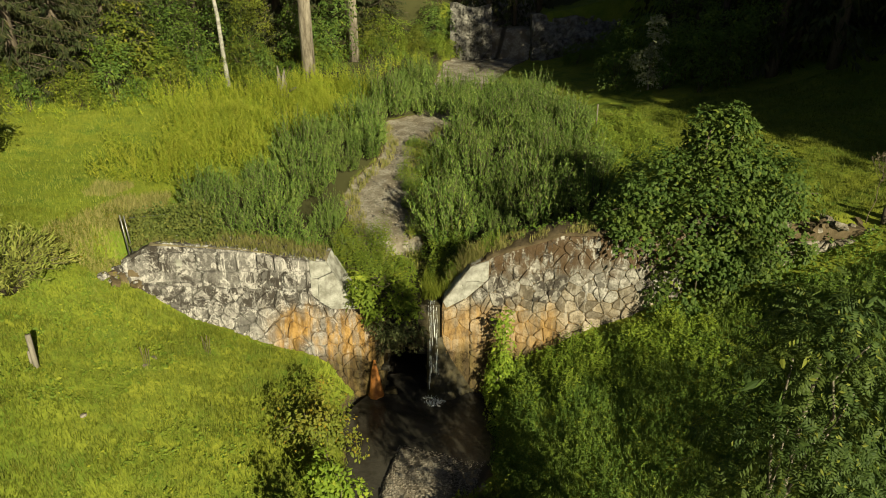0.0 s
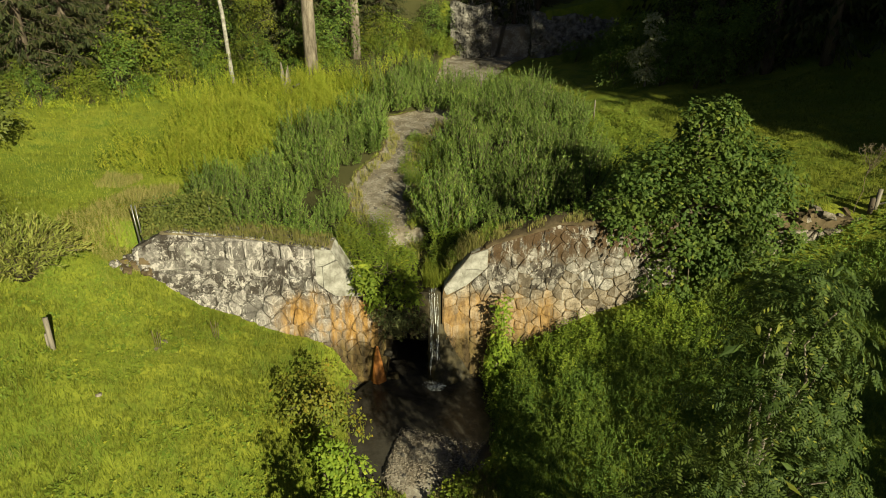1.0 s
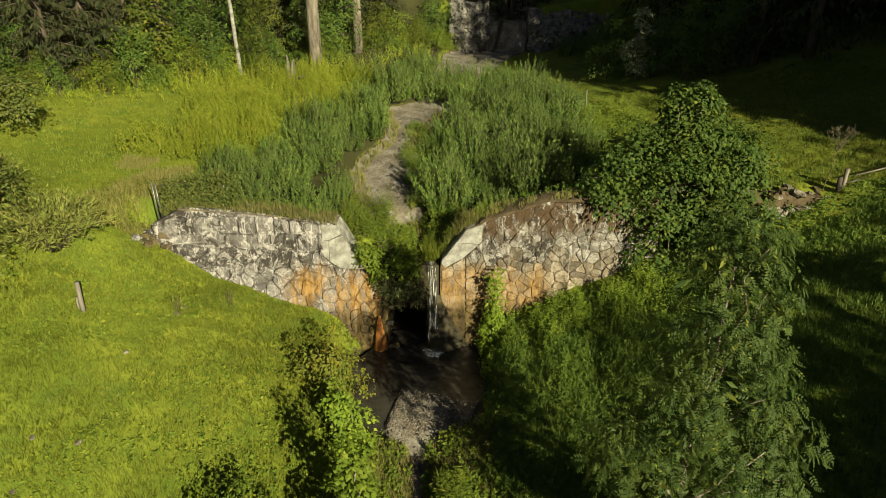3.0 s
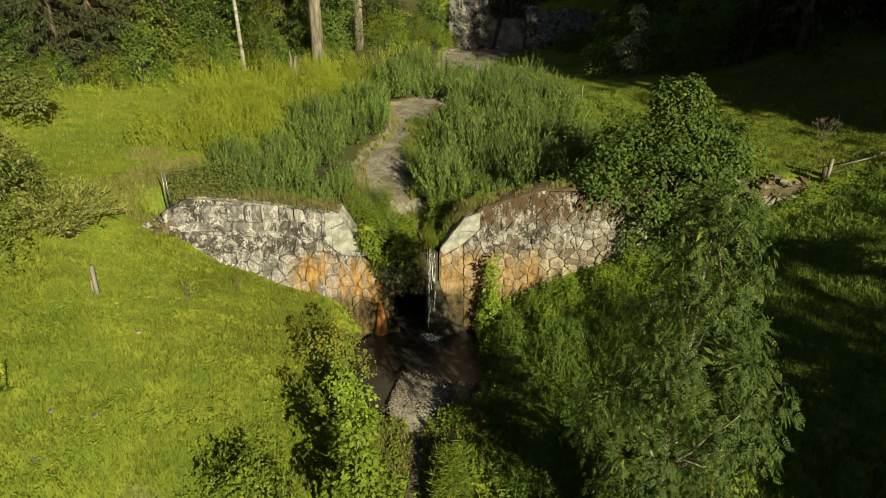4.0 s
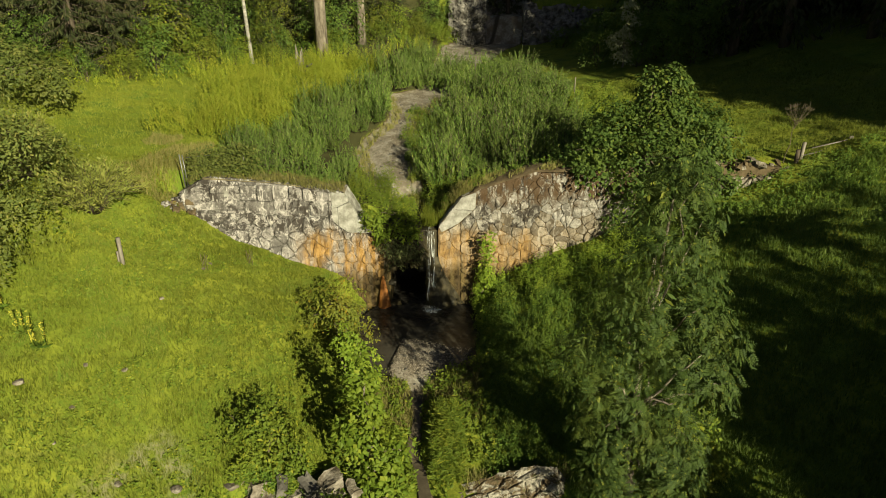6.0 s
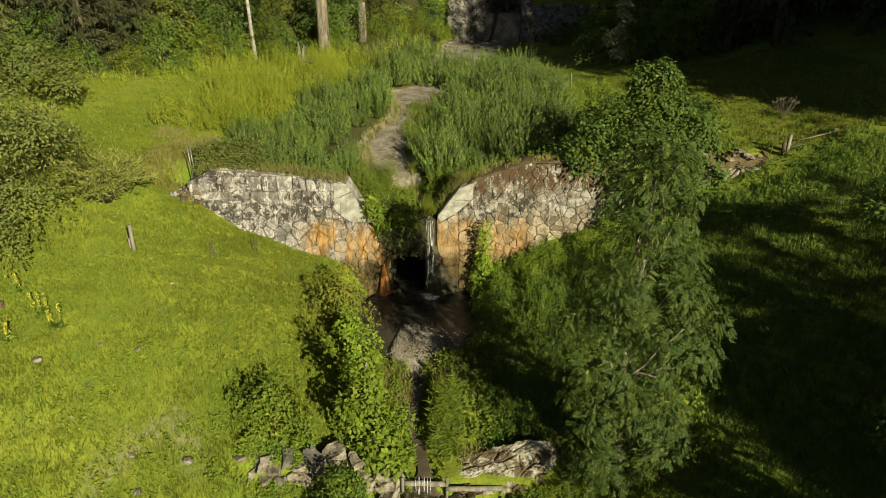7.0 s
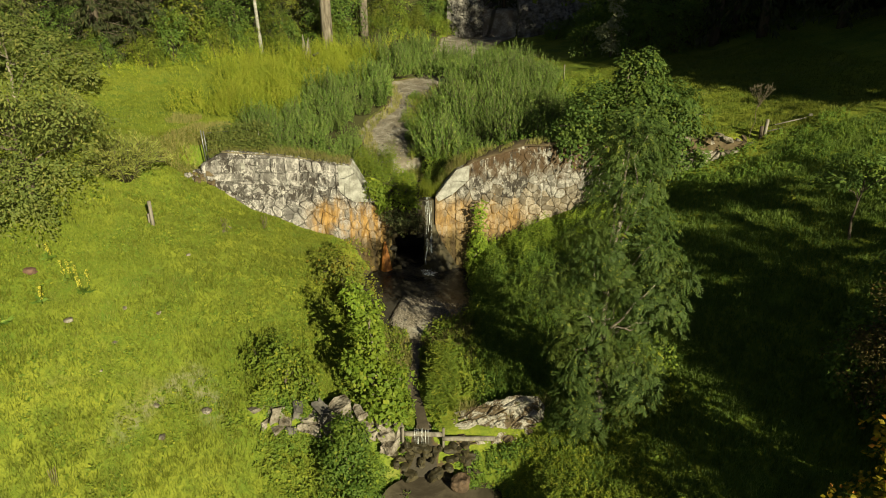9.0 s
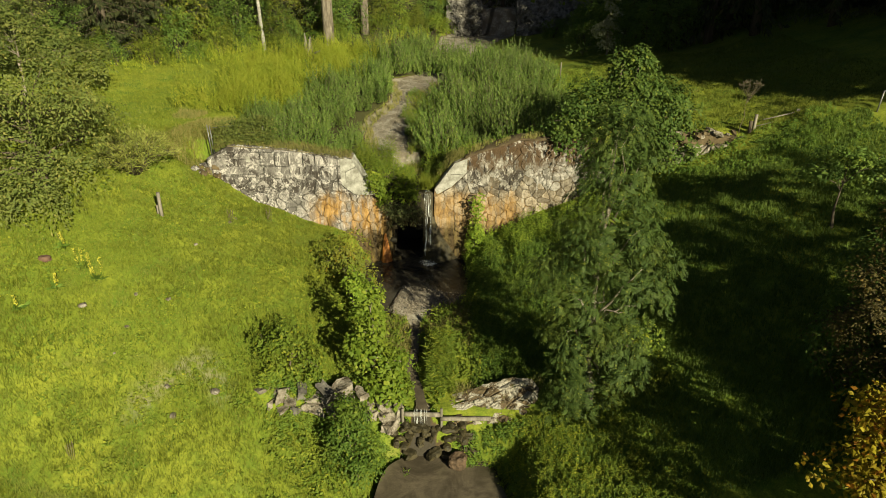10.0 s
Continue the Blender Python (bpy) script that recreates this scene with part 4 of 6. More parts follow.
far_block("block", 0.6, 4.2, 6.2, 11.2, 56.6, UPPERROCK, 1.0, "grey block with dark lichen")
far_block("block", 7.6, 15.5, 6.0, 10.4, 56.2, UPPERROCK, 2.0, "dark grey rock wall")
# The gap's deep shade is put into this block's near-black colour
far_block("notch", 3.7, 7.5, 6.0, 8.9, 58.6, BLACKROCK_SHADE, 3.0, "wet rock of the notch, blackened to give its shade")
for i in range(5):
    x = 5.0 + i * 0.23 + 0.07 * math.sin(5 * i)
    v, f = tube([(x, 58.2, 8.9), (x, 57.8, 8.3), (x + 0.04, 57.6, 6.9)], [0.012, 0.015, 0.02], 5)
    part("strand", mesh_from("strand", v, f, FALLS, True), upper, "thin strand of falling water")


# ---- plants ----
def ball(n):
    return unit(rng.normal(size=(n, 3))) * rng.random((n, 1)) ** (1 / 3)


def clump_leaves(centres, radii, per, length, width, droop=0.2, kind="simple", normals=None):
    """Leaves in clumps: loose balls or, where normals are given, flat drooping sprays. Each leaf points outwards and a little down."""
    c = np.repeat(centres, per, 0)
    rad = np.repeat(np.broadcast_to(radii, len(centres)), per)[:, None]
    if normals is None:
        off = ball(len(c)) * rad * np.array([1.0, 1.0, 0.75])
        axis = unit(off) * 0.8 + rng.normal(size=off.shape) * 0.55 - np.array([0, 0, droop])
        face = np.array([0.15, -0.35, 0.9]) + rng.normal(size=off.shape) * 0.45 + unit(off) * 0.35
    else:
        nrm = np.repeat(normals, per, 0)
        a = unit(np.cross(nrm, np.array([0.31, 0.95, 0.05])))
        b = np.cross(nrm, a)
        w, q = rng.uniform(0, 6.283, (len(c), 1)), np.sqrt(rng.random((len(c), 1)))
        out = a * np.cos(w) + b * np.sin(w)
        off = out * q * rad + nrm * rng.normal(size=(len(c), 1)) * 0.13 * rad - np.array([0, 0, 0.4]) * q * q * rad
        axis = out + rng.normal(size=off.shape) * 0.4 - np.array([0, 0, droop])
        face = nrm + rng.normal(size=off.shape) * 0.3
    base = c + off
    size = rng.uniform(0.65, 1.25, len(c))
    if kind == "simple":
        return leaf_quads(base, axis, length * size, width * size, face)
    # pinnate: pairs of leaflets along a drooping stalk
    axis = unit(axis)
    side = unit(np.cross(axis, face))
    up = np.cross(side, axis)
    out = []
    for k in range(5):
        t = 0.25 + 0.19 * k
        p = base + axis * (length * size * t)[:, None] - up * (length * size * 0.25 * t * t)[:, None]
        ll = length * size * (0.42 - 0.05 * abs(k - 1.5))
        if k == 4:
            out.append(leaf_quads(p, axis - 0.5 * up, ll, ll * 0.4, face))
        else:
            for s in (1, -1):
                out.append(leaf_quads(p, axis * 0.55 + s * side - 0.25 * up, ll, ll * 0.4, face))
    return join(out)


def crown_points(blobs, n, shell=0.55, seed=0.0):
    """Spray centres and their upward sides in a union of ellipsoids, mostly near the surface, with gaps and an uneven outline."""
    out, ups = [], []
    vol = np.array([b[3] * b[4] * b[5] for b in blobs]) ** 0.67
    for b, m in zip(blobs, (n * vol / vol.sum()).astype(int) + 1):
        d = unit(rng.normal(size=(m * 4, 3)))
        lump = np.array([noise.noise(Vector(q * 2.4) + Vector((seed, b[0], b[2]))) for q in d])
        keep = (lump > -0.22) & (d[:, 2] > -0.7)
        d, lump = d[keep][:m], lump[keep][:m]
        far = np.where(rng.random((len(d), 1)) < 0.12, 1.18, 1.0)
        rr = (shell + (1 - shell) * rng.random((len(d), 1)) ** 0.6) * (1 + 0.42 * lump[:, None]) * far
        out.append(np.array(b[:3]) + d * rr * np.array(b[3:6]))
        ups.append(unit(d * 0.75 + np.array([0.05, -0.1, 0.75]) + rng.normal(size=d.shape) * 0.22))
    return np.concatenate(out), np.concatenate(ups)


def crown_leaves(pts, ups, radius, per, leaf, kind="simple"):
    """A crown's leaves: flat sprays, with looser filling behind some of them."""
    v, f = clump_leaves(pts, radius * rng.uniform(0.6, 1.4, len(pts)), per, leaf[0], leaf[1], kind=kind, normals=ups)
    core = pts[::6] - ups[::6] * radius * 0.9
    w, g = clump_leaves(core, radius * 1.2, max(6, per // 2), leaf[0] * 1.1, leaf[1] * 1.1)
    return join([(v, f), (w, g)])


def tree(name, label, loc, trunk_top, trunk_r, blobs, clumps, per, clump_r, leaf, mat, bark=BARK, limbs=9, kind="simple", category="tree", seed=0.0, stems=1):
    """A tree or bush at loc: tapered stems, limbs that reach into the crown, and a crown of many leaves. Blobs are in the tree's own space."""
    thing = tagged(empty(name, pose(*loc)), label, category)
    pts, ups = crown_points(blobs, clumps, seed=seed)
    joints = []
    for s in range(stems):
        a = 6.28 * s / max(1, stems) + seed
        foot = np.array((0.12 * (stems > 1) * math.cos(a), 0.12 * (stems > 1) * math.sin(a), -0.25))
        top = np.array(trunk_top, float) + np.array((0.5 * (stems > 1) * math.cos(a), 0.5 * (stems > 1) * math.sin(a), -0.15 * s))
        line = bent(foot, top, 0.0, 0.05 * np.linalg.norm(top) / 3, 9)
        rad = trunk_r * (1 - 0.82 * np.linspace(0, 1, 9)) * (1 + 0.35 * np.exp(-6 * np.linspace(0, 1, 9)))
        v, f = tube(line, rad, 9)
        joints.append((line, rad, part("trunk", mesh_from("trunk", v, f, bark, True), thing)))
    pick = rng.choice(len(pts), min(limbs, len(pts)), replace=False)
    for i in pick:
        line, rad, stem = joints[i % len(joints)]
        k = int(np.clip(np.searchsorted(line[:, 2], pts[i][2] * 0.6), 2, len(line) - 2))
        v, f = tube(bent(line[k], pts[i], 0.12, 0.08, 6), np.linspace(rad[k] * 0.55, 0.012, 6), 6)
        part("limb", mesh_from("limb", v, f, bark, True), stem)
    v, f = crown_leaves(pts, ups, clump_r, per, leaf, kind)
    part("crown", mesh_from("crown", v, f, mat), thing)
    return thing


def willow_mesh(n, tall, wide, seed):
    """A willow thicket clump: many upright whips set with narrow leaves."""
    ang, d = rng.uniform(0, 6.28, n), wide * np.sqrt(rng.random(n))
    foot = np.stack([d * np.cos(ang) * 0.7, d * np.sin(ang) * 0.7, np.zeros(n)], 1)
    lean = np.stack([np.cos(ang) * d * 0.35, np.sin(ang) * d * 0.35, np.ones(n)], 1) + rng.normal(size=(n, 3)) * (0.13, 0.13, 0)
    h = tall * rng.uniform(0.75, 1.1, n) * (1 - 0.68 * (d / wide) ** 2)
    stems = [tube([foot[i], foot[i] + lean[i] * h[i] * 0.55, foot[i] + lean[i] * h[i]], [0.008, 0.006, 0.003], 3) for i in range(n)]
    m = 30
    t = np.tile(np.linspace(0.08, 1.0, m), n) + rng.normal(size=n * m) * 0.02
    k = np.repeat(np.arange(n), m)
    base = foot[k] + lean[k] * (h[k] * t)[:, None]
    axis = rng.normal(size=(n * m, 3)) * (0.6, 0.6, 0.3) + (0, 0, 1.0)
    ll = rng.uniform(0.11, 0.19, n * m) * (1.15 - 0.4 * t)
    return join(stems), leaf_quads(base, axis, ll, ll * 0.26)


def willow_things(places):
    kinds = []
    for s in range(6):
        (v, f), (lv, lf) = willow_mesh(68, (1.4, 1.55, 1.75, 1.15, 1.5, 1.65)[s], (1.05, 1.15, 1.1, 0.85, 1.25, 0.95)[s], s)
        kinds.append((mesh_from("brushwood", v, f, BARK_DARK, True), mesh_from("foliage", lv, lf, WILLOW)))
    r = random.Random(5)
    for x, y, k in places:
        thing = tagged(empty("willow_shrub", pose(x, y, hz(x, y) - 0.05, r.uniform(-4, 4), r.uniform(-4, 4), r.uniform(0, 360))), "upright grey-green willow shrub in the gravel bed", "shrub", "willow thicket")
        s = k * r.uniform(0.75, 1.15) + 0.45 * k * (math.sin(1.1 * x + 2) * math.sin(0.8 * y + 0.4 * x) > 0.15)
        thing.scale = (s, s, s * r.uniform(0.9, 1.1))
        stems, foliage = r.choice(kinds)
        part("brushwood", stems, thing)
        part("foliage", foliage, thing)


def in_thicket(x, y):
    """Where the willows stand: both sides of the gravel strip, upstream of the dam."""
    bx, bw = np.interp(y, BED_Y, BED_X), np.interp(y, BED_Y, BED_W)
    left = np.interp(y, [21, 23, 28, 33, 38, 44, 48], [-9.3, -9.6, -7.7, -6.9, -5.2, -3.2, -1.5])
    right = np.interp(y, [21, 22, 25, 30, 37, 44, 48], [1.5, 4.6, 6.2, 7.6, 7.6, 6.4, 4.0])
    if y > 44 and x > -0.8:
        return False
    if math.sin(1.25 * x + 0.6 * y + 0.5) * math.sin(0.9 * y - 0.7 * x) < -0.5:
        return False
    gap = bw * (0.95 if y < 39 else 0.2)
    if 33 < y < 40 and x > bx:
        gap *= 1.1
    return left < x < right and abs(x - bx) > gap + (0.95 if y < 40 else 0.3)


r = random.Random(8)
spots = []
tries = 0
while len(spots) < 260 and tries < 9000:
    tries += 1
    x, y = r.uniform(-10, 8), 21.1 + 27 * r.random()
    near = 1.2 if y < 30 else 1.35
    if in_thicket(x, y) and all((x - a) ** 2 + (y - b) ** 2 > near ** 2 for a, b, _ in spots):
        k = 0.72 if (y < 22.4 and x > -3) else 0.95
        spots.append((x, y, k * (1.0 if y < 34 else 1.15)))
spots += [(-1.45, 28.4, 0.6), (-1.1, 24.2, 0.5), (-0.9, 30.0, 0.6), (-0.75, 26.0, 0.6), (-1.5, 26.6, 0.4), (-1.6, 33.9, 0.35)]
willow_things(spots)


# ---- trees and bushes near the dam ----
tree("ash_tree", "tall slender ash tree with feathery pinnate leaves", (5.4, 7.7, hz(5.4, 7.7)), (0.0, -0.1, 9.4), 0.13,
     [(0.05, 0, 9.0, 0.9, 0.8, 1.5), (0.1, 0, 7.1, 1.25, 1.0, 1.4), (0.95, 0, 5.2, 1.3, 1.1, 1.5), (-1.0, -0.1, 5.0, 1.0, 0.9, 1.1), (-0.6, -0.1, 3.2, 1.1, 1.0, 1.2), (0.6, 0, 2.6, 1.2, 1.1, 1.4), (-0.2, 0, 1.0, 1.2, 1.0, 0.9)],
     310, 26, 0.46, (0.25, 0.08), ASH, limbs=22, kind="pinnate", seed=1.0)
tree("hazel_tree", "broad hazel tree with dense round leaves over the wall", (8.9, 21.2, hz(8.9, 21.2)), (0.5, -0.1, 3.9), 0.15,
     [(0.7, 0.2, 3.5, 0.9, 0.9, 1.1), (0.7, 0.2, 3.2, 0.6, 0.6, 1.0), (0.9, 0.3, 2.4, 1.6, 1.5, 1.3), (-1.4, -0.3, 1.9, 1.5, 1.4, 1.2), (2.4, -0.2, 1.6, 1.7, 1.5, 1.5), (-2.1, -0.7, 0.7, 1.4, 1.2, 1.0), (0.2, -1.2, 0.6, 2.2, 1.3, 1.7), (3.0, -0.4, -0.3, 1.7, 1.2, 1.4), (-0.4, -1.5, -1.6, 1.5, 1.0, 1.5), (1.3, -1.4, -1.0, 1.4, 1.0, 1.5)],
     400, 54, 0.48, (0.165, 0.12), HAZEL, BARK_DARK, limbs=26, seed=2.0, stems=4)
tree("old_fruit_tree", "old fruit tree with dull green drooping foliage", (-15.7, 14.4, hz(-15.7, 14.4)), (0.1, 0, 3.9), 0.17,
     [(0.1, 0, 4.2, 2.0, 1.8, 1.2), (1.9, 0.2, 3.2, 1.4, 1.5, 1.2), (-1.3, -0.3, 2.9, 2.1, 1.9, 1.4), (1.2, -0.5, 1.7, 1.7, 1.5, 1.1), (-0.6, -1.4, 0.9, 2.2, 1.4, 1.1), (-2.6, 0, 3.9, 1.6, 1.6, 1.3), (-2.6, -0.8, 1.4, 1.6, 1.4, 1.2), (-1.7, -2.3, 0.7, 1.7, 1.2, 1.0), (0.5, -2.1, 0.6, 1.6, 1.1, 0.9)],
     360, 60, 0.62, (0.14, 0.065), APPLE, BARK_DARK, limbs=24, seed=3.0)
tree("old_fruit_tree", "loose grey-green fruit tree with a pale thin trunk", (-21.8, 24.0, hz(-21.8, 24.0)), (0.3, 0, 3.6), 0.1,
     [(0.3, 0, 3.9, 1.6, 1.4, 1.0), (2.2, 0, 2.6, 1.5, 1.3, 1.0), (-1.4, 0, 3.0, 1.6, 1.4, 1.2), (3.6, 0.2, 2.0, 1.1, 1.1, 0.8)],
     200, 44, 0.5, (0.17, 0.08), APPLE, BARK, limbs=16, seed=3.5)
tree("reddening_bush", "bushy shrub with leaves turning rusty", (-3.75, 15.3, hz(-3.75, 15.3)), (0, 0, 1.9), 0.05,
     [(0.0, 0, 1.75, 0.95, 0.9, 0.8), (-0.4, 0, 1.1, 0.95, 0.85, 0.8), (0.45, -0.2, 0.7, 0.8, 0.8, 0.75)], 74, 34, 0.32, (0.12, 0.075), RUSTY, BARK_DARK, 9, category="bush", seed=4.0, stems=3)
tree("young_maple", "slender young maple with bright green leaves", (-1.9, 8.9, hz(-1.9, 8.9)), (-0.2, -0.1, 4.0), 0.05,
     [(-0.15, 0, 4.0, 0.32, 0.32, 0.6), (-0.2, 0, 3.2, 0.5, 0.5, 0.6), (-0.4, 0, 2.3, 0.7, 0.7, 0.6), (0.25, -0.1, 1.5, 0.85, 0.75, 0.6), (0.15, -0.2, 0.6, 0.9, 0.8, 0.5)], 84, 22, 0.34, (0.17, 0.13), FRESH, BARK, 14, seed=5.0)
tree("bank_bush", "bright leafy bush on the pool's bank", (-3.0, 12.9, hz(-3.0, 12.9)), (0, 0, 1.6), 0.04,
     [(-0.3, 0.1, 1.7, 0.6, 0.6, 0.6), (0.1, 0.2, 1.0, 0.7, 0.7, 0.6), (0.3, -0.5, 0.5, 0.65, 0.65, 0.5)], 46, 26, 0.3, (0.14, 0.10), FRESH, BARK_DARK, 8, category="bush", seed=16.0, stems=3)
tree("elder_bush", "bright leafy bush beside the ash tree", (6.9, 8.3, hz(6.9, 8.3)), (0, 0, 1.5), 0.04,
     [(0.0, 0, 1.4, 0.8, 0.8, 0.8), (0.3, -0.3, 0.7, 1.0, 0.9, 0.7)], 70, 30, 0.3, (0.14, 0.08), BRIGHT, BARK_DARK, 8, category="bush", seed=18.0, stems=3)
tree("round_bush", "small round bush with dull leaves on the meadow", (-5.3, 9.3, hz(-5.3, 9.3)), (0, 0, 1.3), 0.04,
     [(-0.25, 0, 1.35, 0.75, 0.7, 0.6), (0.2, 0, 0.8, 0.95, 0.9, 0.7), (0.55, -0.3, 0.35, 0.8, 0.7, 0.5)], 80, 34, 0.28, (0.12, 0.07), BRIGHT, BARK_DARK, 8, category="bush", seed=6.0, stems=3)
tree("alder_bush", "dense dark green bush below the low dam", (-2.75, 6.9, hz(-2.75, 6.9)), (0, 0, 1.6), 0.05,
     [(0.0, 0, 1.7, 0.6, 0.6, 0.7), (-0.1, 0, 1.0, 0.85, 0.85, 0.8), (0.15, -0.5, 0.3, 0.95, 0.8, 0.7)], 110, 36, 0.3, (0.12, 0.075), NETTLE, BARK_DARK, 8, category="bush", seed=7.0, stems=3)
tree("crest_bush", "leafy bush spilling over the dam's crest beside the fall", (-1.6, 20.1, 3.3), (0, -0.5, 0.6), 0.03,
     [(-0.3, -0.2, 0.4, 0.95, 0.7, 0.4), (-0.3, -0.75, -0.1, 0.85, 0.4, 0.45), (-1.25, -0.5, 0.5, 0.45, 0.5, 0.85), (0.4, -0.7, 0.1, 0.4, 0.35, 0.4)], 95, 28, 0.24, (0.14, 0.08), FRESH, BARK_DARK, 6, category="bush", seed=8.0, stems=2)
# The crest bush's dark underside, split off with shade in its leaf colour
tree("crest_bush_shade", "lower part of the crest bush over the hollow, shade put into its duller leaves", (-1.5, 20.0, 3.0), (0, -0.8, -0.2), 0.03,
     [(-0.5, -0.8, -0.45, 0.8, 0.35, 0.4), (0.3, -0.85, -0.5, 0.6, 0.35, 0.5), (-0.1, -0.85, -0.95, 0.65, 0.3, 0.3)], 60, 30, 0.22, (0.12, 0.06), SHADELEAF, BARK_DARK, 5, category="bush", seed=8.5, stems=2)
tree("wall_weed", "tall light green weed growing up the dam's face", (2.05, 18.75, hz(2.05, 18.75)), (0.1, 0.25, 2.9), 0.02,
     [(0.05, 0.15, 2.5, 0.24, 0.2, 0.8), (0.0, 0.05, 1.5, 0.36, 0.3, 0.7), (0.0, 0.0, 0.7, 0.5, 0.4, 0.6)], 64, 22, 0.2, (0.13, 0.08), FRESH, BARK, 4, category="plant", seed=9.0)
tree("sapling", "small round-crowned sapling in a shaded meadow", (15.3, 12.5, hz(15.3, 12.5)), (0, 0, 2.5), 0.06,
     [(-0.3, 0, 2.8, 0.9, 0.8, 0.5), (-1.0, 0, 2.4, 0.7, 0.6, 0.4), (0.8, 0, 2.3, 0.8, 0.7, 0.6)], 60, 30, 0.32, (0.15, 0.10), HAZEL, BARK_DARK, 9, seed=10.0)
tree("yellow_maple", "tree with yellow and orange autumn leaves", (11.1, 1.45, hz(11.1, 1.45) - 0.2), (0, 0, 4.2), 0.09,
     [(0.0, 0, 3.6, 1.2, 1.2, 1.0), (0.1, 0, 2.3, 1.3, 1.3, 1.1), (0.9, 0, 1.5, 1.3, 1.2, 1.0)], 130, 34, 0.4, (0.15, 0.11), YELLOWLEAF, BARK_DARK, 12, seed=11.0)
tree("brown_tree", "tree with dull brown leaves in shade", (13.1, 5.0, hz(13.1, 5.0)), (0, 0, 6.0), 0.12,
     [(0.2, 0, 5.9, 1.2, 1.2, 1.2), (0.0, 0, 4.2, 1.5, 1.4, 1.3), (-0.2, 0, 2.4, 1.6, 1.5, 1.4)], 190, 60, 0.44, (0.09, 0.06), BROWNLEAF, BARK_DARK, 12, seed=12.0)
tree("pale_birch", "pale-leaved young birch standing in deep shade", (12.9, 40.6, hz(12.9, 40.6)), (0, 0, 4.0), 0.07,
     [(0.1, 0, 3.9, 0.35, 0.4, 0.7), (0.2, 0, 2.9, 0.6, 0.6, 0.6), (-0.3, 0, 1.8, 1.0, 0.9, 0.7), (0.0, 0, 0.9, 0.8, 0.8, 0.5)], 70, 26, 0.36, (0.17, 0.10), PALELEAF, BARK, 12, seed=13.0)


def broom(loc, n, tall, wide):
    """A fountain of thin whips with sparse narrow leaves."""
    thing = tagged(empty("broom_shrub", pose(*loc)), "feathery olive-green shrub with arching whips", "shrub")
    ang, d = rng.uniform(0, 6.28, n), np.sqrt(rng.random(n))
    tip = np.stack([np.cos(ang) * d * wide, np.sin(ang) * d * wide, tall * (1.1 - 0.65 * d ** 2) * rng.uniform(0.8, 1.1, n)], 1)
    lines = [bent((0.1 * math.cos(a), 0.1 * math.sin(a), -0.1), t, 0.35, 0.05, 5) for a, t in zip(ang, tip)]
    v, f = join([tube(q, np.linspace(0.014, 0.004, 5), 4) for q in lines])
    part("brushwood", mesh_from("brushwood", v, f, BARK_DARK, True), thing)
    m = 36
    base = np.concatenate([np.stack([np.interp(np.linspace(0.6, 4, m), range(5), q[:, c]) for c in range(3)], 1) for q in lines])
    base = base + rng.normal(size=base.shape) * 0.03
    axis = np.repeat(unit(tip), m, 0) * 0.9 + rng.normal(size=base.shape) * 0.5
    v, f = leaf_quads(base, axis, rng.uniform(0.14, 0.28, len(base)), 0.045)
    part("foliage", mesh_from("foliage", v, f, OLIVE), thing)


broom((-13.4, 17.3, hz(-13.4, 17.3)), 190, 1.9, 2.0)
broom((-15.9, 17.6, hz(-15.9, 17.6)), 150, 2.3, 1.9)


# ---- forest ----
def spruce_mesh(tall, wide, first, dense=1.0, low=7.0, spray=0.3):
    """A spruce: whorls of drooping boughs hung with needle sprays, closest in its lower part."""
    trunk = tube(np.stack([np.linspace(0, 0.2, 6), np.zeros(6), np.linspace(-0.4, tall, 6)], 1), 0.016 * tall * (1 - 0.95 * np.linspace(0, 1, 6)) + 0.012, 8)
    boughs, base, axis, size = [], [], [], []
    z = first
    while z < tall * 0.98:
        t = (z - first) / (tall - first)
        reach = wide * (1 - t) ** 0.8 + 0.25
        fine = dense * (1.0 if z < low else 0.45)
        k = max(4, int(7 * fine ** 0.5))
        for i in range(k):
            a = 6.283 * i / k + rng.uniform(-0.4, 0.4)
            l = reach * rng.uniform(0.7, 1.1)
            s = np.linspace(0, 1, 4)
            pts = np.stack([np.cos(a) * l * s, np.sin(a) * l * s, z + rng.uniform(-0.2, 0.2) - 0.28 * l * s + 0.10 * l * s ** 3], 1)
            if z < low:
                boughs.append(tube(pts, np.linspace(0.03, 0.006, 4), 4))
            m = int((14 + 15 * l) * fine)
            q = rng.uniform(0.12, 1.0, m)
            p = np.stack([np.interp(q, s, pts[:, c]) for c in range(3)], 1) + rng.normal(size=(m, 3)) * (0.06, 0.06, 0.05)
            base.append(p)
            side = np.array((-math.sin(a), math.cos(a), 0.0))
            axis.append(np.array((math.cos(a), math.sin(a), -0.25)) * 0.6 + side * rng.uniform(-1, 1, (m, 1)) + rng.normal(size=(m, 3)) * 0.25 - np.array((0, 0, 0.85)))
            size.append(rng.uniform(0.55, 1.15, m) * (0.34 if spray < 0.3 else 0.42) * (1.0 if fine > 0.6 else 1.5) * (0.6 + 0.4 * min(1, l / 1.5)))
        z += rng.uniform(0.35, 0.6) / max(0.35, fine) ** 0.5
    base, axis, size = np.concatenate(base), np.concatenate(axis), np.concatenate(size)
    return trunk, join(boughs) if boughs else None, leaf_quads(base, axis, size, size * spray)


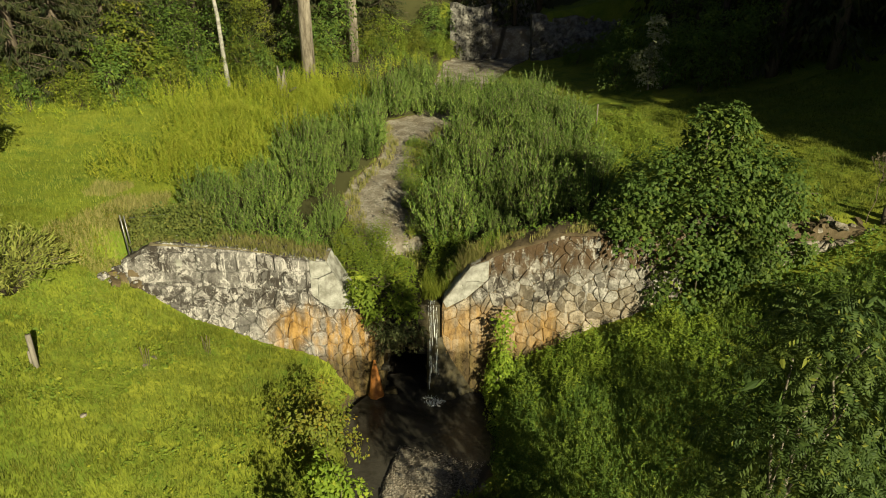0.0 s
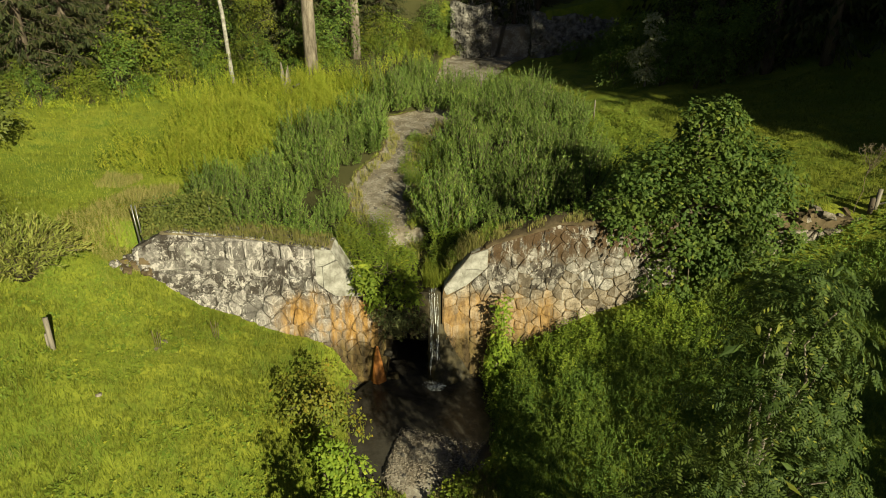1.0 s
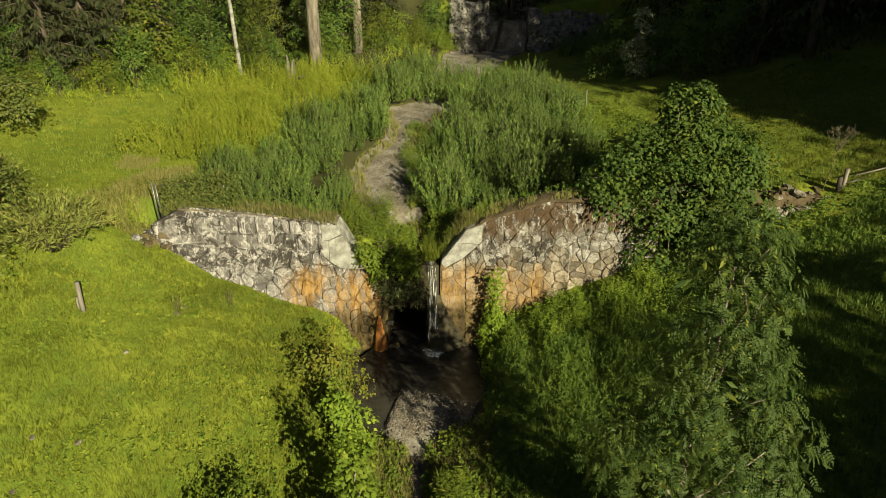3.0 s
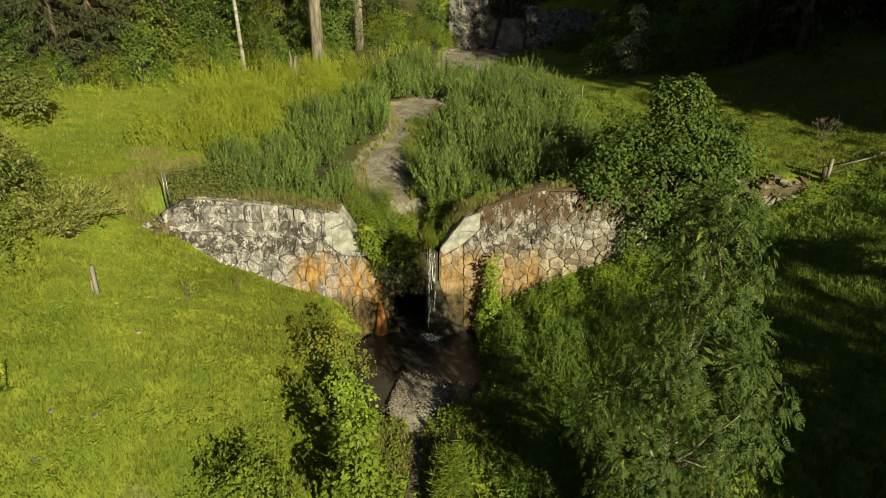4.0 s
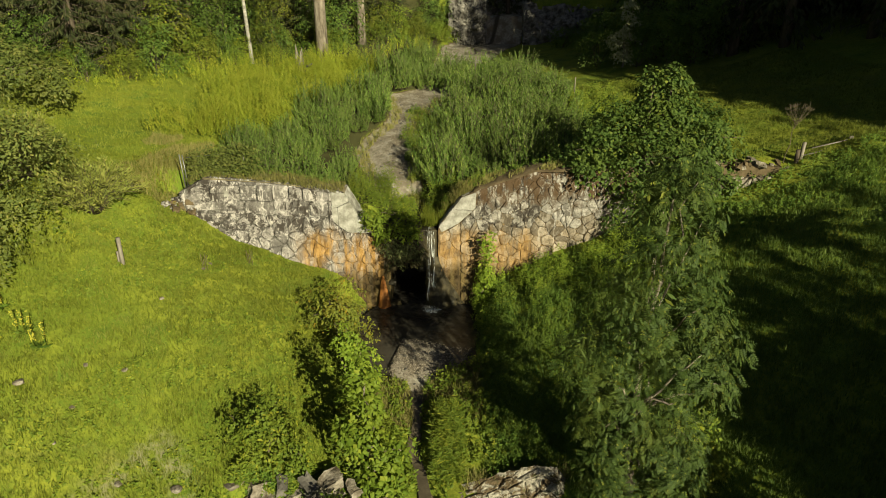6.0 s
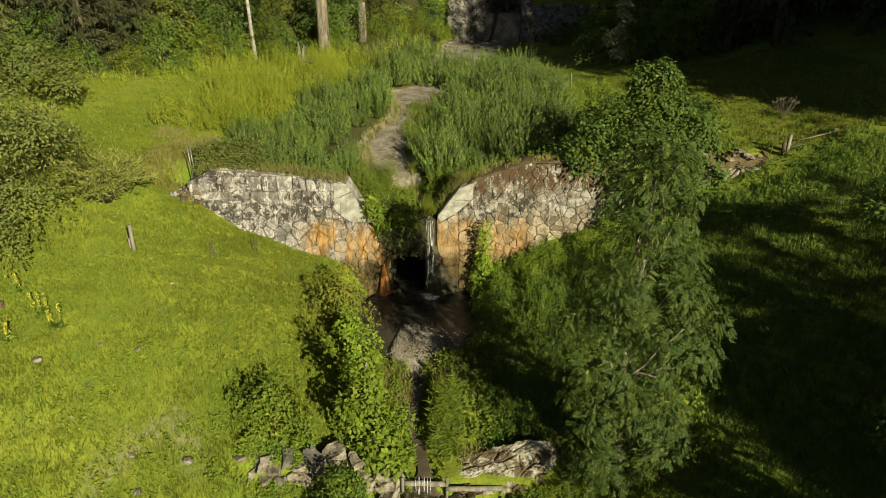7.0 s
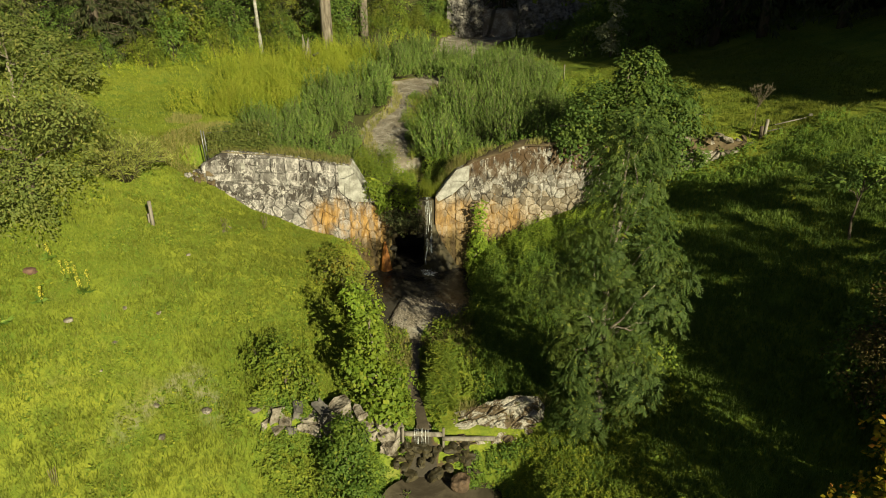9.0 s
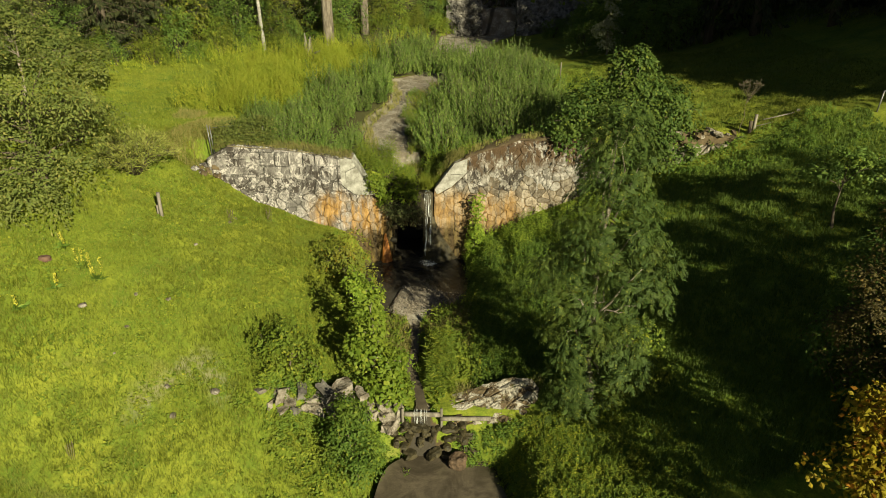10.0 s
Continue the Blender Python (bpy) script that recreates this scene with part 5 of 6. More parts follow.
class Kind:
    """Meshes for one look of tree, shared by its repeats."""

    def __init__(self, items):
        self.items = items

    def place(self, name, label, x, y, scale, turn, category, group, sink=0.0):
        thing = tagged(empty(name, pose(x, y, hz(x, y) - sink, 0, 0, turn)), label, category, group)
        thing.scale = (scale,) * 3
        for n, me in self.items:
            part(n, me, thing)
        return thing


def spruce_kind(tall, wide, first, dense=1.0, low=7.0, spray=0.3, bark=BARK_DARK):
    a, b, c = spruce_mesh(tall, wide, first, dense, low, spray)
    items = [("trunk", mesh_from("trunk", *a, bark, True)), ("needles", mesh_from("needles", *c, SPRUCE))]
    if b is not None:
        items.append(("branchwork", mesh_from("branchwork", *b, BARK_DARK, True)))
    return Kind(items)


SPRUCES = [spruce_kind(17, 2.6, 0.9, 1.25, 6.0, 0.22), spruce_kind(20, 2.9, 1.6, 1.25, 6.0, 0.22), spruce_kind(14, 2.4, 0.5, 1.25, 6.0, 0.22)]
SHADED = [spruce_kind(17, 2.8, 0.9, 0.75, 0.0), spruce_kind(20, 3.1, 1.2, 0.75, 0.0), spruce_kind(14, 2.6, 0.5, 0.75, 0.0)]
BARE = [spruce_kind(21, 2.2, 6.5, 0.6, 9.0, bark=BARK), spruce_kind(19, 2.0, 5.0, 0.6, 9.0, bark=BARK)]
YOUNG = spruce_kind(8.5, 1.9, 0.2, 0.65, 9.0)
r = random.Random(14)

# tall bare trunks at the wood's edge
for x, y, s, k in ((-8.35, 40.4, 1.35, 0), (-6.4, 47.5, 1.15, 0), (-19.3, 41.5, 1.0, 1), (-17.6, 46.0, 0.9, 0), (-11.5, 49.0, 0.8, 0)):
    BARE[k].place("spruce_tree", "tall spruce with a bare pale trunk at the wood's edge", x, y, s, r.uniform(0, 360), "tree", "trees at the wood's edge")
# drooping spruces and the wood behind
EDGE_X = [-32, -20.8, -16.7, -14.9, -12.0, -9.4, -6.5, -3.6, -1.0]
EDGE_Y = [28.0, 30.0, 32.5, 35.2, 36.5, 39.5, 46.0, 50.5, 55.0]
for x, d in ((-31, 2.0), (-28.3, 2.6), (-25.6, 1.8), (-23.4, 2.6), (-21.5, 1.6), (-19.9, 2.2), (-18.2, 3.0), (-17.9, 6.2), (-15.6, 7.0), (-11.2, 6.5), (-30, 8), (-26.5, 8), (-22.5, 9), (-18.5, 11), (-13.8, 10), (-10.2, 9),
             (-7.6, 9), (-5.2, 7), (-3.2, 6), (-34, 5), (-37, 8), (-33, 13), (-27, 14), (-21, 15), (-15.5, 16), (-11.5, 15), (-8.6, 15), (-6.3, 14)):
    y = float(np.interp(x, EDGE_X, EDGE_Y)) + d + 1.4
    (SPRUCES if d < 7.5 else SHADED)[r.randrange(3)].place("spruce_tree", "dark spruce with drooping boughs", x, y, r.uniform(0.85, 1.2), r.uniform(0, 360), "tree", "spruce wood")
for x, y in ((-2.2, 59.5), (1.5, 63), (-7, 64), (-12, 62), (6.5, 65), (-3.5, 67), (11, 66), (2.5, 71), (-10, 70), (16, 68), (8, 74), (22, 70), (-18, 66), (-25, 62)):
    SHADED[r.randrange(3)].place("spruce_tree", "dark spruce with drooping boughs", x, y, r.uniform(0.85, 1.2), r.uniform(0, 360), "tree", "spruce wood")
# the wood on the shaded slope
for i in range(34):
    y = -1 + 76 * r.random()
    edge = 36.0 - 0.08 * max(0, y - 10)
    x = edge + 24 * r.random() ** 1.4
    SHADED[r.randrange(3)].place("spruce_tree", "dark spruce on a shaded slope", x, y, r.uniform(1.0, 1.35), r.uniform(0, 360), "tree", "shaded spruce wood")
for i in range(34):
    y = -0.5 + 2.0 * i
    SHADED[1].place("spruce_tree", "dark spruce on a shaded slope", 37.6 - 0.08 * max(0, y - 10) + r.uniform(-0.5, 0.8), y, r.uniform(1.45, 1.65), r.uniform(0, 360), "tree", "shaded spruce wood")
for i in range(22):
    SHADED[1].place("spruce_tree", "dark spruce on a shaded slope", 41.8 + r.uniform(-0.8, 0.8), -0.5 + 2.0 * i, r.uniform(1.4, 1.6), r.uniform(0, 360), "tree", "shaded spruce wood")
for x, y in ((30.5, 38), (28.5, 42), (27.5, 46.5), (26, 51), (24, 56), (31.5, 44), (30, 50), (28, 56), (22.5, 61), (33.5, 34), (26.5, 61), (32, 58)):
    SHADED[r.randrange(3)].place("spruce_tree", "dark spruce on a shaded slope", x, y, r.uniform(0.9, 1.25), r.uniform(0, 360), "tree", "shaded spruce wood")
# Out of view: bare low down so sun still reaches the pasture
for i in range(5):
    BARE[i % 2].place("spruce_tree", "tall spruce with a long bare trunk on the slope", 35.0 + r.uniform(-0.6, 0.6), 3.4 + 1.7 * i, r.uniform(1.6, 1.8), r.uniform(0, 360), "tree", "shaded spruce wood")
# spruces behind the sapling meadow and above the upper dam
# Those with y below 1 are unseen, added to shade the bank
for x, y, s in ((26.5, 35.0, 1.0), (28.5, 31.5, 1.1), (27.8, 38.0, 1.1), (26.0, 42.5, 1.0), (30.0, 35.0, 1.2), (30.5, 28.5, 1.1), (25.5, 47.0, 1.0), (18.0, 47.0, 1.3), (18.5, 44.0, 1.2), (18.2, 54.0, 1.1), (17.5, 50.5, 1.2), (20.5, 40.5, 1.1), (23.0, 38.5, 1.1), (22.5, 42.0, 1.2), (27.0, -9.0, 1.0), (29.0, -12.5, 1.0), (19.5, 0.5, 0.5), (21.5, -4.5, 0.52), (22.5, -1.5, 0.5), (24.0, -9.0, 0.6), (20.5, -7.5, 0.55), (23.5, -5.5, 0.55), (18.2, -2.4, 0.45), (20.8, -1.8, 0.5), (6.5, 61.0, 0.9), (8.8, 62.0, 0.9), (4.2, 62.5, 1.0)):
    SHADED[r.randrange(3)].place("spruce_tree", "dark spruce on a shaded slope", x, y, s, r.uniform(0, 360), "tree", "shaded spruce wood")
# Unseen tall spruces, added to keep the upper dam in shade
for i in range(8):
    SHADED[1].place("spruce_tree", "dark spruce on a shaded slope", 32.0 + r.uniform(-0.5, 0.5), 10.2 + 2.1 * i, 1.5, r.uniform(0, 360), "tree", "shaded spruce wood")
SHADED[1].place("spruce_tree", "dark spruce on a shaded slope", 35.7, -0.4, 1.6, 40.0, "tree", "shaded spruce wood")
# lower unseen trees, added for the shade they cast over the bank
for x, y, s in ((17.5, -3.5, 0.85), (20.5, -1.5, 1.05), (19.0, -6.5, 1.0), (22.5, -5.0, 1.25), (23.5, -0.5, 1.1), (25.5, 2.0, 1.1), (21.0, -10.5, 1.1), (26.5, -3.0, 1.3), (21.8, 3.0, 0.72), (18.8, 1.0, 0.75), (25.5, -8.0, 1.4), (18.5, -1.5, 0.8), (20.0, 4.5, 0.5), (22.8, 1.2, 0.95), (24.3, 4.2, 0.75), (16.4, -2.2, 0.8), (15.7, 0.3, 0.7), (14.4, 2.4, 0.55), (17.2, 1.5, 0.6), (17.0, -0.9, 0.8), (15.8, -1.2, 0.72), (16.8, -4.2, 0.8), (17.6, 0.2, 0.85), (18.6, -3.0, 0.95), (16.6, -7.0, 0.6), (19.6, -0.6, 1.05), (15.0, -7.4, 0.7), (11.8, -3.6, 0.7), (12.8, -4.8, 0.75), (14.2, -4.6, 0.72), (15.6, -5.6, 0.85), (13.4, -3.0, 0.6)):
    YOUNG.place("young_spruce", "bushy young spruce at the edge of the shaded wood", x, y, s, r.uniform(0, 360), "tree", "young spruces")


def bush_kind(blobs, clumps, per, clump_r, leaf, mat, seed):
    pts, ups = crown_points(blobs, clumps, seed=seed)
    v, f = crown_leaves(pts, ups, clump_r, per, leaf)
    stems = join([tube(bent((0.05 * i, 0, -0.2), pts[i * 3], 0.1, 0.05, 5), np.linspace(0.03, 0.008, 5), 5) for i in range(7)])
    return Kind([("brushwood", mesh_from("brushwood", *stems, BARK_DARK, True)), ("foliage", mesh_from("foliage", v, f, mat))])


UNDER = [bush_kind([(0, 0, 1.2, 1.2, 1.1, 1.0), (0.5, 0, 2.1, 0.8, 0.8, 0.8)], 54, 30, 0.40, (0.13, 0.075), EDGELEAF, 1.0),
         bush_kind([(0, 0, 1.4, 1.4, 1.2, 1.1), (-0.4, 0, 2.6, 0.8, 0.8, 1.0)], 58, 30, 0.42, (0.14, 0.085), HAZEL, 2.0),
         bush_kind([(0, 0, 0.8, 1.2, 1.1, 0.7)], 44, 30, 0.36, (0.13, 0.07), NETTLE, 3.0),
         bush_kind([(0, 0, 1.8, 1.1, 1.0, 1.6), (0.1, 0, 4.2, 1.0, 0.9, 1.7), (0.0, 0, 6.4, 0.7, 0.7, 1.4)], 110, 32, 0.42, (0.13, 0.06), EDGELEAF, 4.0),
         bush_kind([(0, 0, 1.0, 1.3, 1.1, 0.9), (0.7, 0, 1.7, 0.8, 0.8, 0.7)], 50, 30, 0.40, (0.14, 0.07), BRIGHT, 5.0),
         bush_kind([(0, 0, 2.6, 1.5, 1.3, 1.2), (0.5, 0, 4.2, 1.2, 1.1, 1.0), (-0.8, -0.2, 1.4, 1.1, 1.0, 0.9), (-0.1, 0, 5.4, 0.8, 0.8, 0.8)], 80, 34, 0.55, (0.16, 0.105), HAZEL, 6.0)]
GREEN = "sunlit leafy shrub at the foot of the wood"
for i in range(34):
    x = -31 + 30.0 * (i + r.uniform(-0.4, 0.4)) / 34
    d = (0.2, 1.7, 0.8)[i % 3] + r.uniform(-0.4, 0.5)
    if abs(x + 12.6) < 0.9:
        continue
    UNDER[(0, 4, 1, 2, 0, 1, 4)[i % 7]].place("understory_shrub", GREEN, x, float(np.interp(x, EDGE_X, EDGE_Y)) + d, r.uniform(0.55, 1.1), r.uniform(0, 360), "shrub", "shrubs along the wood", 0.1)
# taller leafy trees between the trunks
for x, y, k, s in ((-11.5, 38.6, 3, 1.05), (-10.9, 39.6, 3, 0.85), (-14.6, 37.4, 5, 0.95), (-15.9, 37.0, 5, 0.8), (-13.8, 39.8, 5, 1.1), (-17.6, 36.2, 0, 1.7), (-18.9, 35.0, 4, 1.5), (-16.6, 36.0, 4, 1.2), (-9.3, 42.6, 5, 0.9), (-7.6, 45.6, 1, 1.5), (-8.0, 43.2, 4, 0.9), (-5.6, 48.8, 0, 1.3), (-4.6, 50.5, 4, 1.4), (-22.6, 33.0, 5, 0.7), (-26.0, 32.0, 1, 1.3)):
    UNDER[k].place("leafy_tree" if k in (3, 5) else "understory_shrub", "layered leafy tree at the wood's edge" if k in (3, 5) else GREEN, x, y, s, r.uniform(0, 360), "tree" if k in (3, 5) else "shrub", "leafy trees along the wood" if k in (3, 5) else "shrubs along the wood", 0.1)
for x, y, k, s in ((-0.2, 55.6, 0, 0.8), (0.7, 56.0, 4, 0.8), (-1.0, 54.6, 4, 0.9), (-1.8, 53.4, 0, 0.9), (-3.0, 51.6, 4, 0.9), (0.3, 57.6, 1, 0.9), (-1.2, 56.6, 1, 1.2), (-0.4, 59.0, 0, 1.0), (-2.6, 53.0, 0, 1.0)):
    UNDER[k].place("understory_shrub", GREEN, x, y, s, r.uniform(0, 360), "shrub", "shrubs along the wood", 0.1)
for x, y, k, s in ((12.6, 6.0, 1, 1.0), (13.4, 4.4, 1, 1.0), (12.6, 3.2, 1, 0.8), (14.2, 7.2, 1, 1.1), (13.9, 40.6, 1, 1.1), (15.4, 41.8, 1, 1.2), (11.6, 42.6, 1, 1.3), (13.4, 43.6, 5, 0.7), (12.0, 47.5, 1, 1.0), (15.2, 46.5, 5, 0.8), (10.6, 51.5, 2, 1.2), (13.4, 52.0, 2, 1.4), (15.6, 39.0, 5, 0.8), (17.4, 39.6, 5, 1.0), (19.2, 41.0, 5, 1.0), (16.6, 42.6, 5, 1.1)):
    UNDER[k].place("shade_shrub", "dark leafy shrub in deep shade", x, y, s, r.uniform(0, 360), "shrub", "shaded shrubs", 0.1)

# a leaning birch with a white, black-flecked trunk
birch = tagged(empty("birch_tree", pose(-12.7, 38.2, hz(-12.7, 38.2))), "leaning birch with a white black-flecked trunk", "tree", "trees at the wood's edge")
v, f = tube(bent((0, 0, -0.3), (-0.35, 0.1, 11.0), 0, 0.05, 9), np.linspace(0.14, 0.07, 9), 9)
part("trunk", mesh_from("trunk", v, f, BIRCHBARK, True), birch, "white birch trunk with dark flecks")
pts, ups = crown_points([(-0.3, 0, 9.0, 1.5, 1.4, 2.0)], 50, seed=31.0)
for i in range(6):
    v, f = tube(bent((-0.28, 0.05, 7.6 + 0.4 * i), pts[i * 7], 0.1, 0.05, 5), np.linspace(0.03, 0.01, 5), 5)
    part("limb", mesh_from("limb", v, f, BARK_DARK, True), birch)
v, f = crown_leaves(pts, ups, 0.5, 20, (0.16, 0.10))
part("crown", mesh_from("crown", v, f, BRIGHT), birch)


# ---- herbs and grass ----
def waves(x, y, s, seed):
    """Smooth uneven humps from 0 to 1 over the plan, about 1 / s metres across."""
    g = np.random.default_rng(seed + 900)
    w = 0
    for k in range(6):
        a, f = g.uniform(0, 6.28), s * 3.1 * g.uniform(0.5, 1.9)
        w = w + np.sin(f * (x * np.cos(a) + y * np.sin(a)) + g.uniform(0, 6.28))
    return 0.5 + 0.5 * np.tanh(w * 0.62)


def herb_field(name, label, n, where, tall, mat, leaves=9, leaf=(0.13, 0.07), seed=1, level=height, upright=0.4, lump=0.9, gaps=0.25):
    """A stand of leafy herbs in uneven clumps: each plant an upright axis set with leaves."""
    g = np.random.default_rng(seed)
    x0, x1, y0, y1 = where[0]
    x, y = g.uniform(x0, x1, n * 4), g.uniform(y0, y1, n * 4)
    keep = where[1](x, y)
    x, y = x[keep][:n], y[keep][:n]
    z = level(x, y)
    hump = waves(x, y, lump, seed)
    keep = (hump > gaps * 0.6) | (g.random(len(x)) < 0.35)
    x, y, z, hump = x[keep], y[keep], z[keep], hump[keep]
    h = tall * g.uniform(0.55, 1.15, len(x)) * (0.35 + 1.0 * hump)
    t = np.tile(np.linspace(0.15, 1.0, leaves), len(x))
    k = np.repeat(np.arange(len(x)), leaves)
    lean = g.normal(size=(len(x), 2)) * 0.12
    base = np.stack([x[k] + lean[k, 0] * h[k] * t, y[k] + lean[k, 1] * h[k] * t, z[k] + h[k] * t], 1)
    axis = np.stack([g.normal(size=len(k)), g.normal(size=len(k)), upright + g.uniform(-0.5, 0.5, len(k))], 1)
    ll = leaf[0] * g.uniform(0.7, 1.25, len(x))[k] * g.uniform(0.6, 1.25, len(k)) * (1.2 - 0.5 * t)
    v, f = leaf_quads(base, axis, ll, ll * leaf[1] / leaf[0], np.array((0.35, -0.7, 0.6)) + g.normal(size=(len(k), 3)) * 0.45)
    return tagged(new(name, mesh_from(name, v, f, mat)), label, "plants", kind="stuff")


def grass_field(name, label, n, where, tall, mat, seed=1, blades=5, wide=0.016, level=height):
    g = np.random.default_rng(seed)
    x0, x1, y0, y1 = where[0]
    x, y = g.uniform(x0, x1, n * 4), g.uniform(y0, y1, n * 4)
    keep = where[1](x, y)
    x, y = np.repeat(x[keep][:n], blades), np.repeat(y[keep][:n], blades)
    m = len(x)
    x, y = x + g.normal(size=m) * 0.05, y + g.normal(size=m) * 0.05
    z = level(x, y)
    a = g.uniform(0, 6.28, m)
    h = tall * g.uniform(0.5, 1.2, m)
    lean = h * g.uniform(0.1, 0.7, m)
    b = np.stack([x, y, z - 0.02], 1)
    side = np.stack([-np.sin(a), np.cos(a), np.zeros(m)], 1) * wide
    tip = b + np.stack([np.cos(a) * lean, np.sin(a) * lean, h], 1)
    v = np.stack([b - side, b + side, tip], 1).reshape(-1, 3)
    return tagged(new(name, mesh_from(name, v, np.arange(3 * m).reshape(m, 3), mat)), label, "grass", kind="stuff")


def chance(x, y):
    """An even spread of numbers from 0 to 1, fixed by the place."""
    q = np.sin(x * 91.7 + y * 47.3) * 43758.5
    return q - np.floor(q)


def off_bed(x, y, d=0.2):
    return np.abs(x - np.interp(y, BED_Y, BED_X)) > np.interp(y, BED_Y, BED_W) + d


def off_dam(x, y):
    return (np.abs(y - 20.1) > 1.0) | (x < -11.4) | (x > 15.3)


def patchy(x, y, s, level, ox=0.0):
    w = np.sin(s * x + ox) * np.sin(s * 1.17 * y + 1.3 * ox) + 0.6 * np.sin(2.3 * s * x - 1.9 * s * y + ox)
    return w > level


grass_field("meadow_grass", "short sunlit meadow grass", 50000, ((-22, -1.5, 3.0, 21.2), lambda x, y: off_bed(x, y) & off_dam(x, y)), 0.13, BLADE, 2, 5, 0.012)
grass_field("meadow_grass", "taller tufts in the meadow", 3000, ((-19, -2, 3.0, 19.2), lambda x, y: off_bed(x, y, 0.6) & patchy(x, y, 0.8, 0.35)), 0.17, BLADE, 3, 6)
grass_field("upper_meadow_grass", "bright meadow grass before the wood", 24000, ((-28, -7, 20.8, 38), lambda x, y: (x < np.interp(y, [21, 28, 38], [-9.8, -8.5, -5.5]))), 0.15, BLADE, 4, 4, 0.011)
grass_field("bank_grass", "rough grass on the shaded bank", 26000, ((1.5, 20, 3.5, 19.6), lambda x, y: off_bed(x, y) & off_dam(x, y) & ~((x < 4.1) & (y > 7.7) & (y < 9.3))), 0.2, SHADEBLADE, 5, 6)
grass_field("pasture_grass", "sunlit pasture grass", 15000, ((9, 24, 20.4, 38), lambda x, y: off_dam(x, y)), 0.16, BLADE, 6, 4, 0.013)
def crest_level(x, y):
    return np.interp(x, [-11, -9.9, -6.9, -4.0, -3.0, 1.0, 1.75, 4.1, 8.4], [5.35, 5.74, 5.5, 4.98, 3.3, 4.8, 5.18, 5.92, 5.88])


grass_field("crest_grass", "yellowish grass on the dam's crest", 1100, ((-10.6, -4.1, 19.62, 20.8), lambda x, y: y > 19.75 + 0.03 * x), 0.2, DRYGRASS, 7, 5, 0.014, crest_level)
grass_field("crest_tufts", "sparse tufts on the mossy crest", 260, ((1.6, 8.2, 19.95, 21.0), lambda x, y: patchy(x, y, 2.0, 0.1)), 0.22, DRYGRASS, 8, 6, 0.014, crest_level)
herb_field("crest_moss", "low moss and leaves on the crest", 260, ((-10.6, 8.2, 20.4, 21.2), lambda x, y: (x < -4.2) | (x > 2)), 0.3, NETTLE, 8, (0.1, 0.04), seed=27, level=crest_level)
herb_field("tall_herbs", "yellow-green tall herbs along the thicket", 5200, ((-15, -3, 24, 41), lambda x, y: (np.abs(x - np.interp(y, [24, 28, 33, 38, 41], [-11.6, -11.0, -9.6, -8.0, -6.6])) < (2.4 + 1.4 * np.sin(1.3 * y) * np.sin(0.9 * x)) * (0.35 + 0.9 * chance(x, y)))), 1.3, HERB, 14, (0.17, 0.038), seed=11, upright=1.2, lump=0.5, gaps=0.6)
herb_field("wood_edge_herbs", "sunlit herbs at the wood's edge", 3000, ((-30, -1, 28, 56), lambda x, y: (np.abs(y - np.interp(x, [-30, -20, -12, -7, -4, -1], [30, 31, 35.5, 40, 46.5, 53])) < 0.5 + 2.2 * chance(x, y))), 1.1, HERB, 14, (0.14, 0.034), seed=12, upright=1.2, lump=0.45, gaps=0.7)
herb_field("meadow_weeds", "scattered broad-leaved weeds in the meadow", 3600, ((-18, -2.5, 3.5, 19), lambda x, y: off_bed(x, y, 0.6) & off_dam(x, y) & patchy(x, y, 0.6, -0.2, 2.0)), 0.13, BRIGHT, 6, (0.10, 0.06), seed=13)
herb_field("bank_nettles", "leafy nettles on the stream bank", 4200, ((1.6, 9.5, 9.0, 19.2), lambda x, y: off_bed(x, y, 0.3)), 0.46, NETTLE, 11, (0.095, 0.045), seed=14, gaps=0.35, lump=0.6)
herb_field("wall_foot_herbs", "sunlit yellow-green herbs along the dam's foot", 1200, ((1.4, 9.0, 15.6, 19.2), lambda x, y: off_bed(x, y, 0.1) & (y > 17.2 + 1.3 * chance(x, y) - 0.9)), 0.6, FRESH, 11, (0.12, 0.045), seed=34, gaps=0.5)
herb_field("low_bank_herbs", "leafy herbs round the low dam", 2600, ((2.3, 8.0, 3.0, 8.1), lambda x, y: off_bed(x, y, 0.25) & ((x > 4.0) | (y < 7.7))), 0.26, BRIGHT, 9, (0.10, 0.03), seed=15, gaps=0.5, lump=0.6)
herb_field("low_bank_weeds", "yellow-green weeds on the low bank", 1100, ((2.0, 6.6, 4.0, 8.0), lambda x, y: off_bed(x, y, 0.1)), 0.28, HERB, 9, (0.10, 0.03), seed=35, gaps=0.7)
herb_field("shore_herbs", "rank dark herbs between the sill and the pool", 320, ((-2.4, -0.75, 6.9, 8.1), lambda x, y: x < -0.7), 0.34, NETTLE, 10, (0.12, 0.045), seed=39)
herb_field("shore_herbs", "rank dark herbs under the sill log", 260, ((0.75, 2.5, 7.2, 8.0), lambda x, y: x > 0.7), 0.3, NETTLE, 10, (0.12, 0.045), seed=40)
herb_field("left_low_herbs", "rank herbs below the low dam", 420, ((-7.0, -2.0, 5.0, 7.9), lambda x, y: off_bed(x, y, 0.5) & (x > -7.6 + (8.1 - y) * 1.2)), 0.16, BRIGHT, 7, (0.13, 0.07), seed=16)
herb_field("brook_herbs", "bright rushes on the brook's bank", 700, ((-0.1, 0.8, 9.2, 11.6), lambda x, y: x > -0.1), 0.7, BRIGHT, 13, (0.26, 0.035), seed=17)
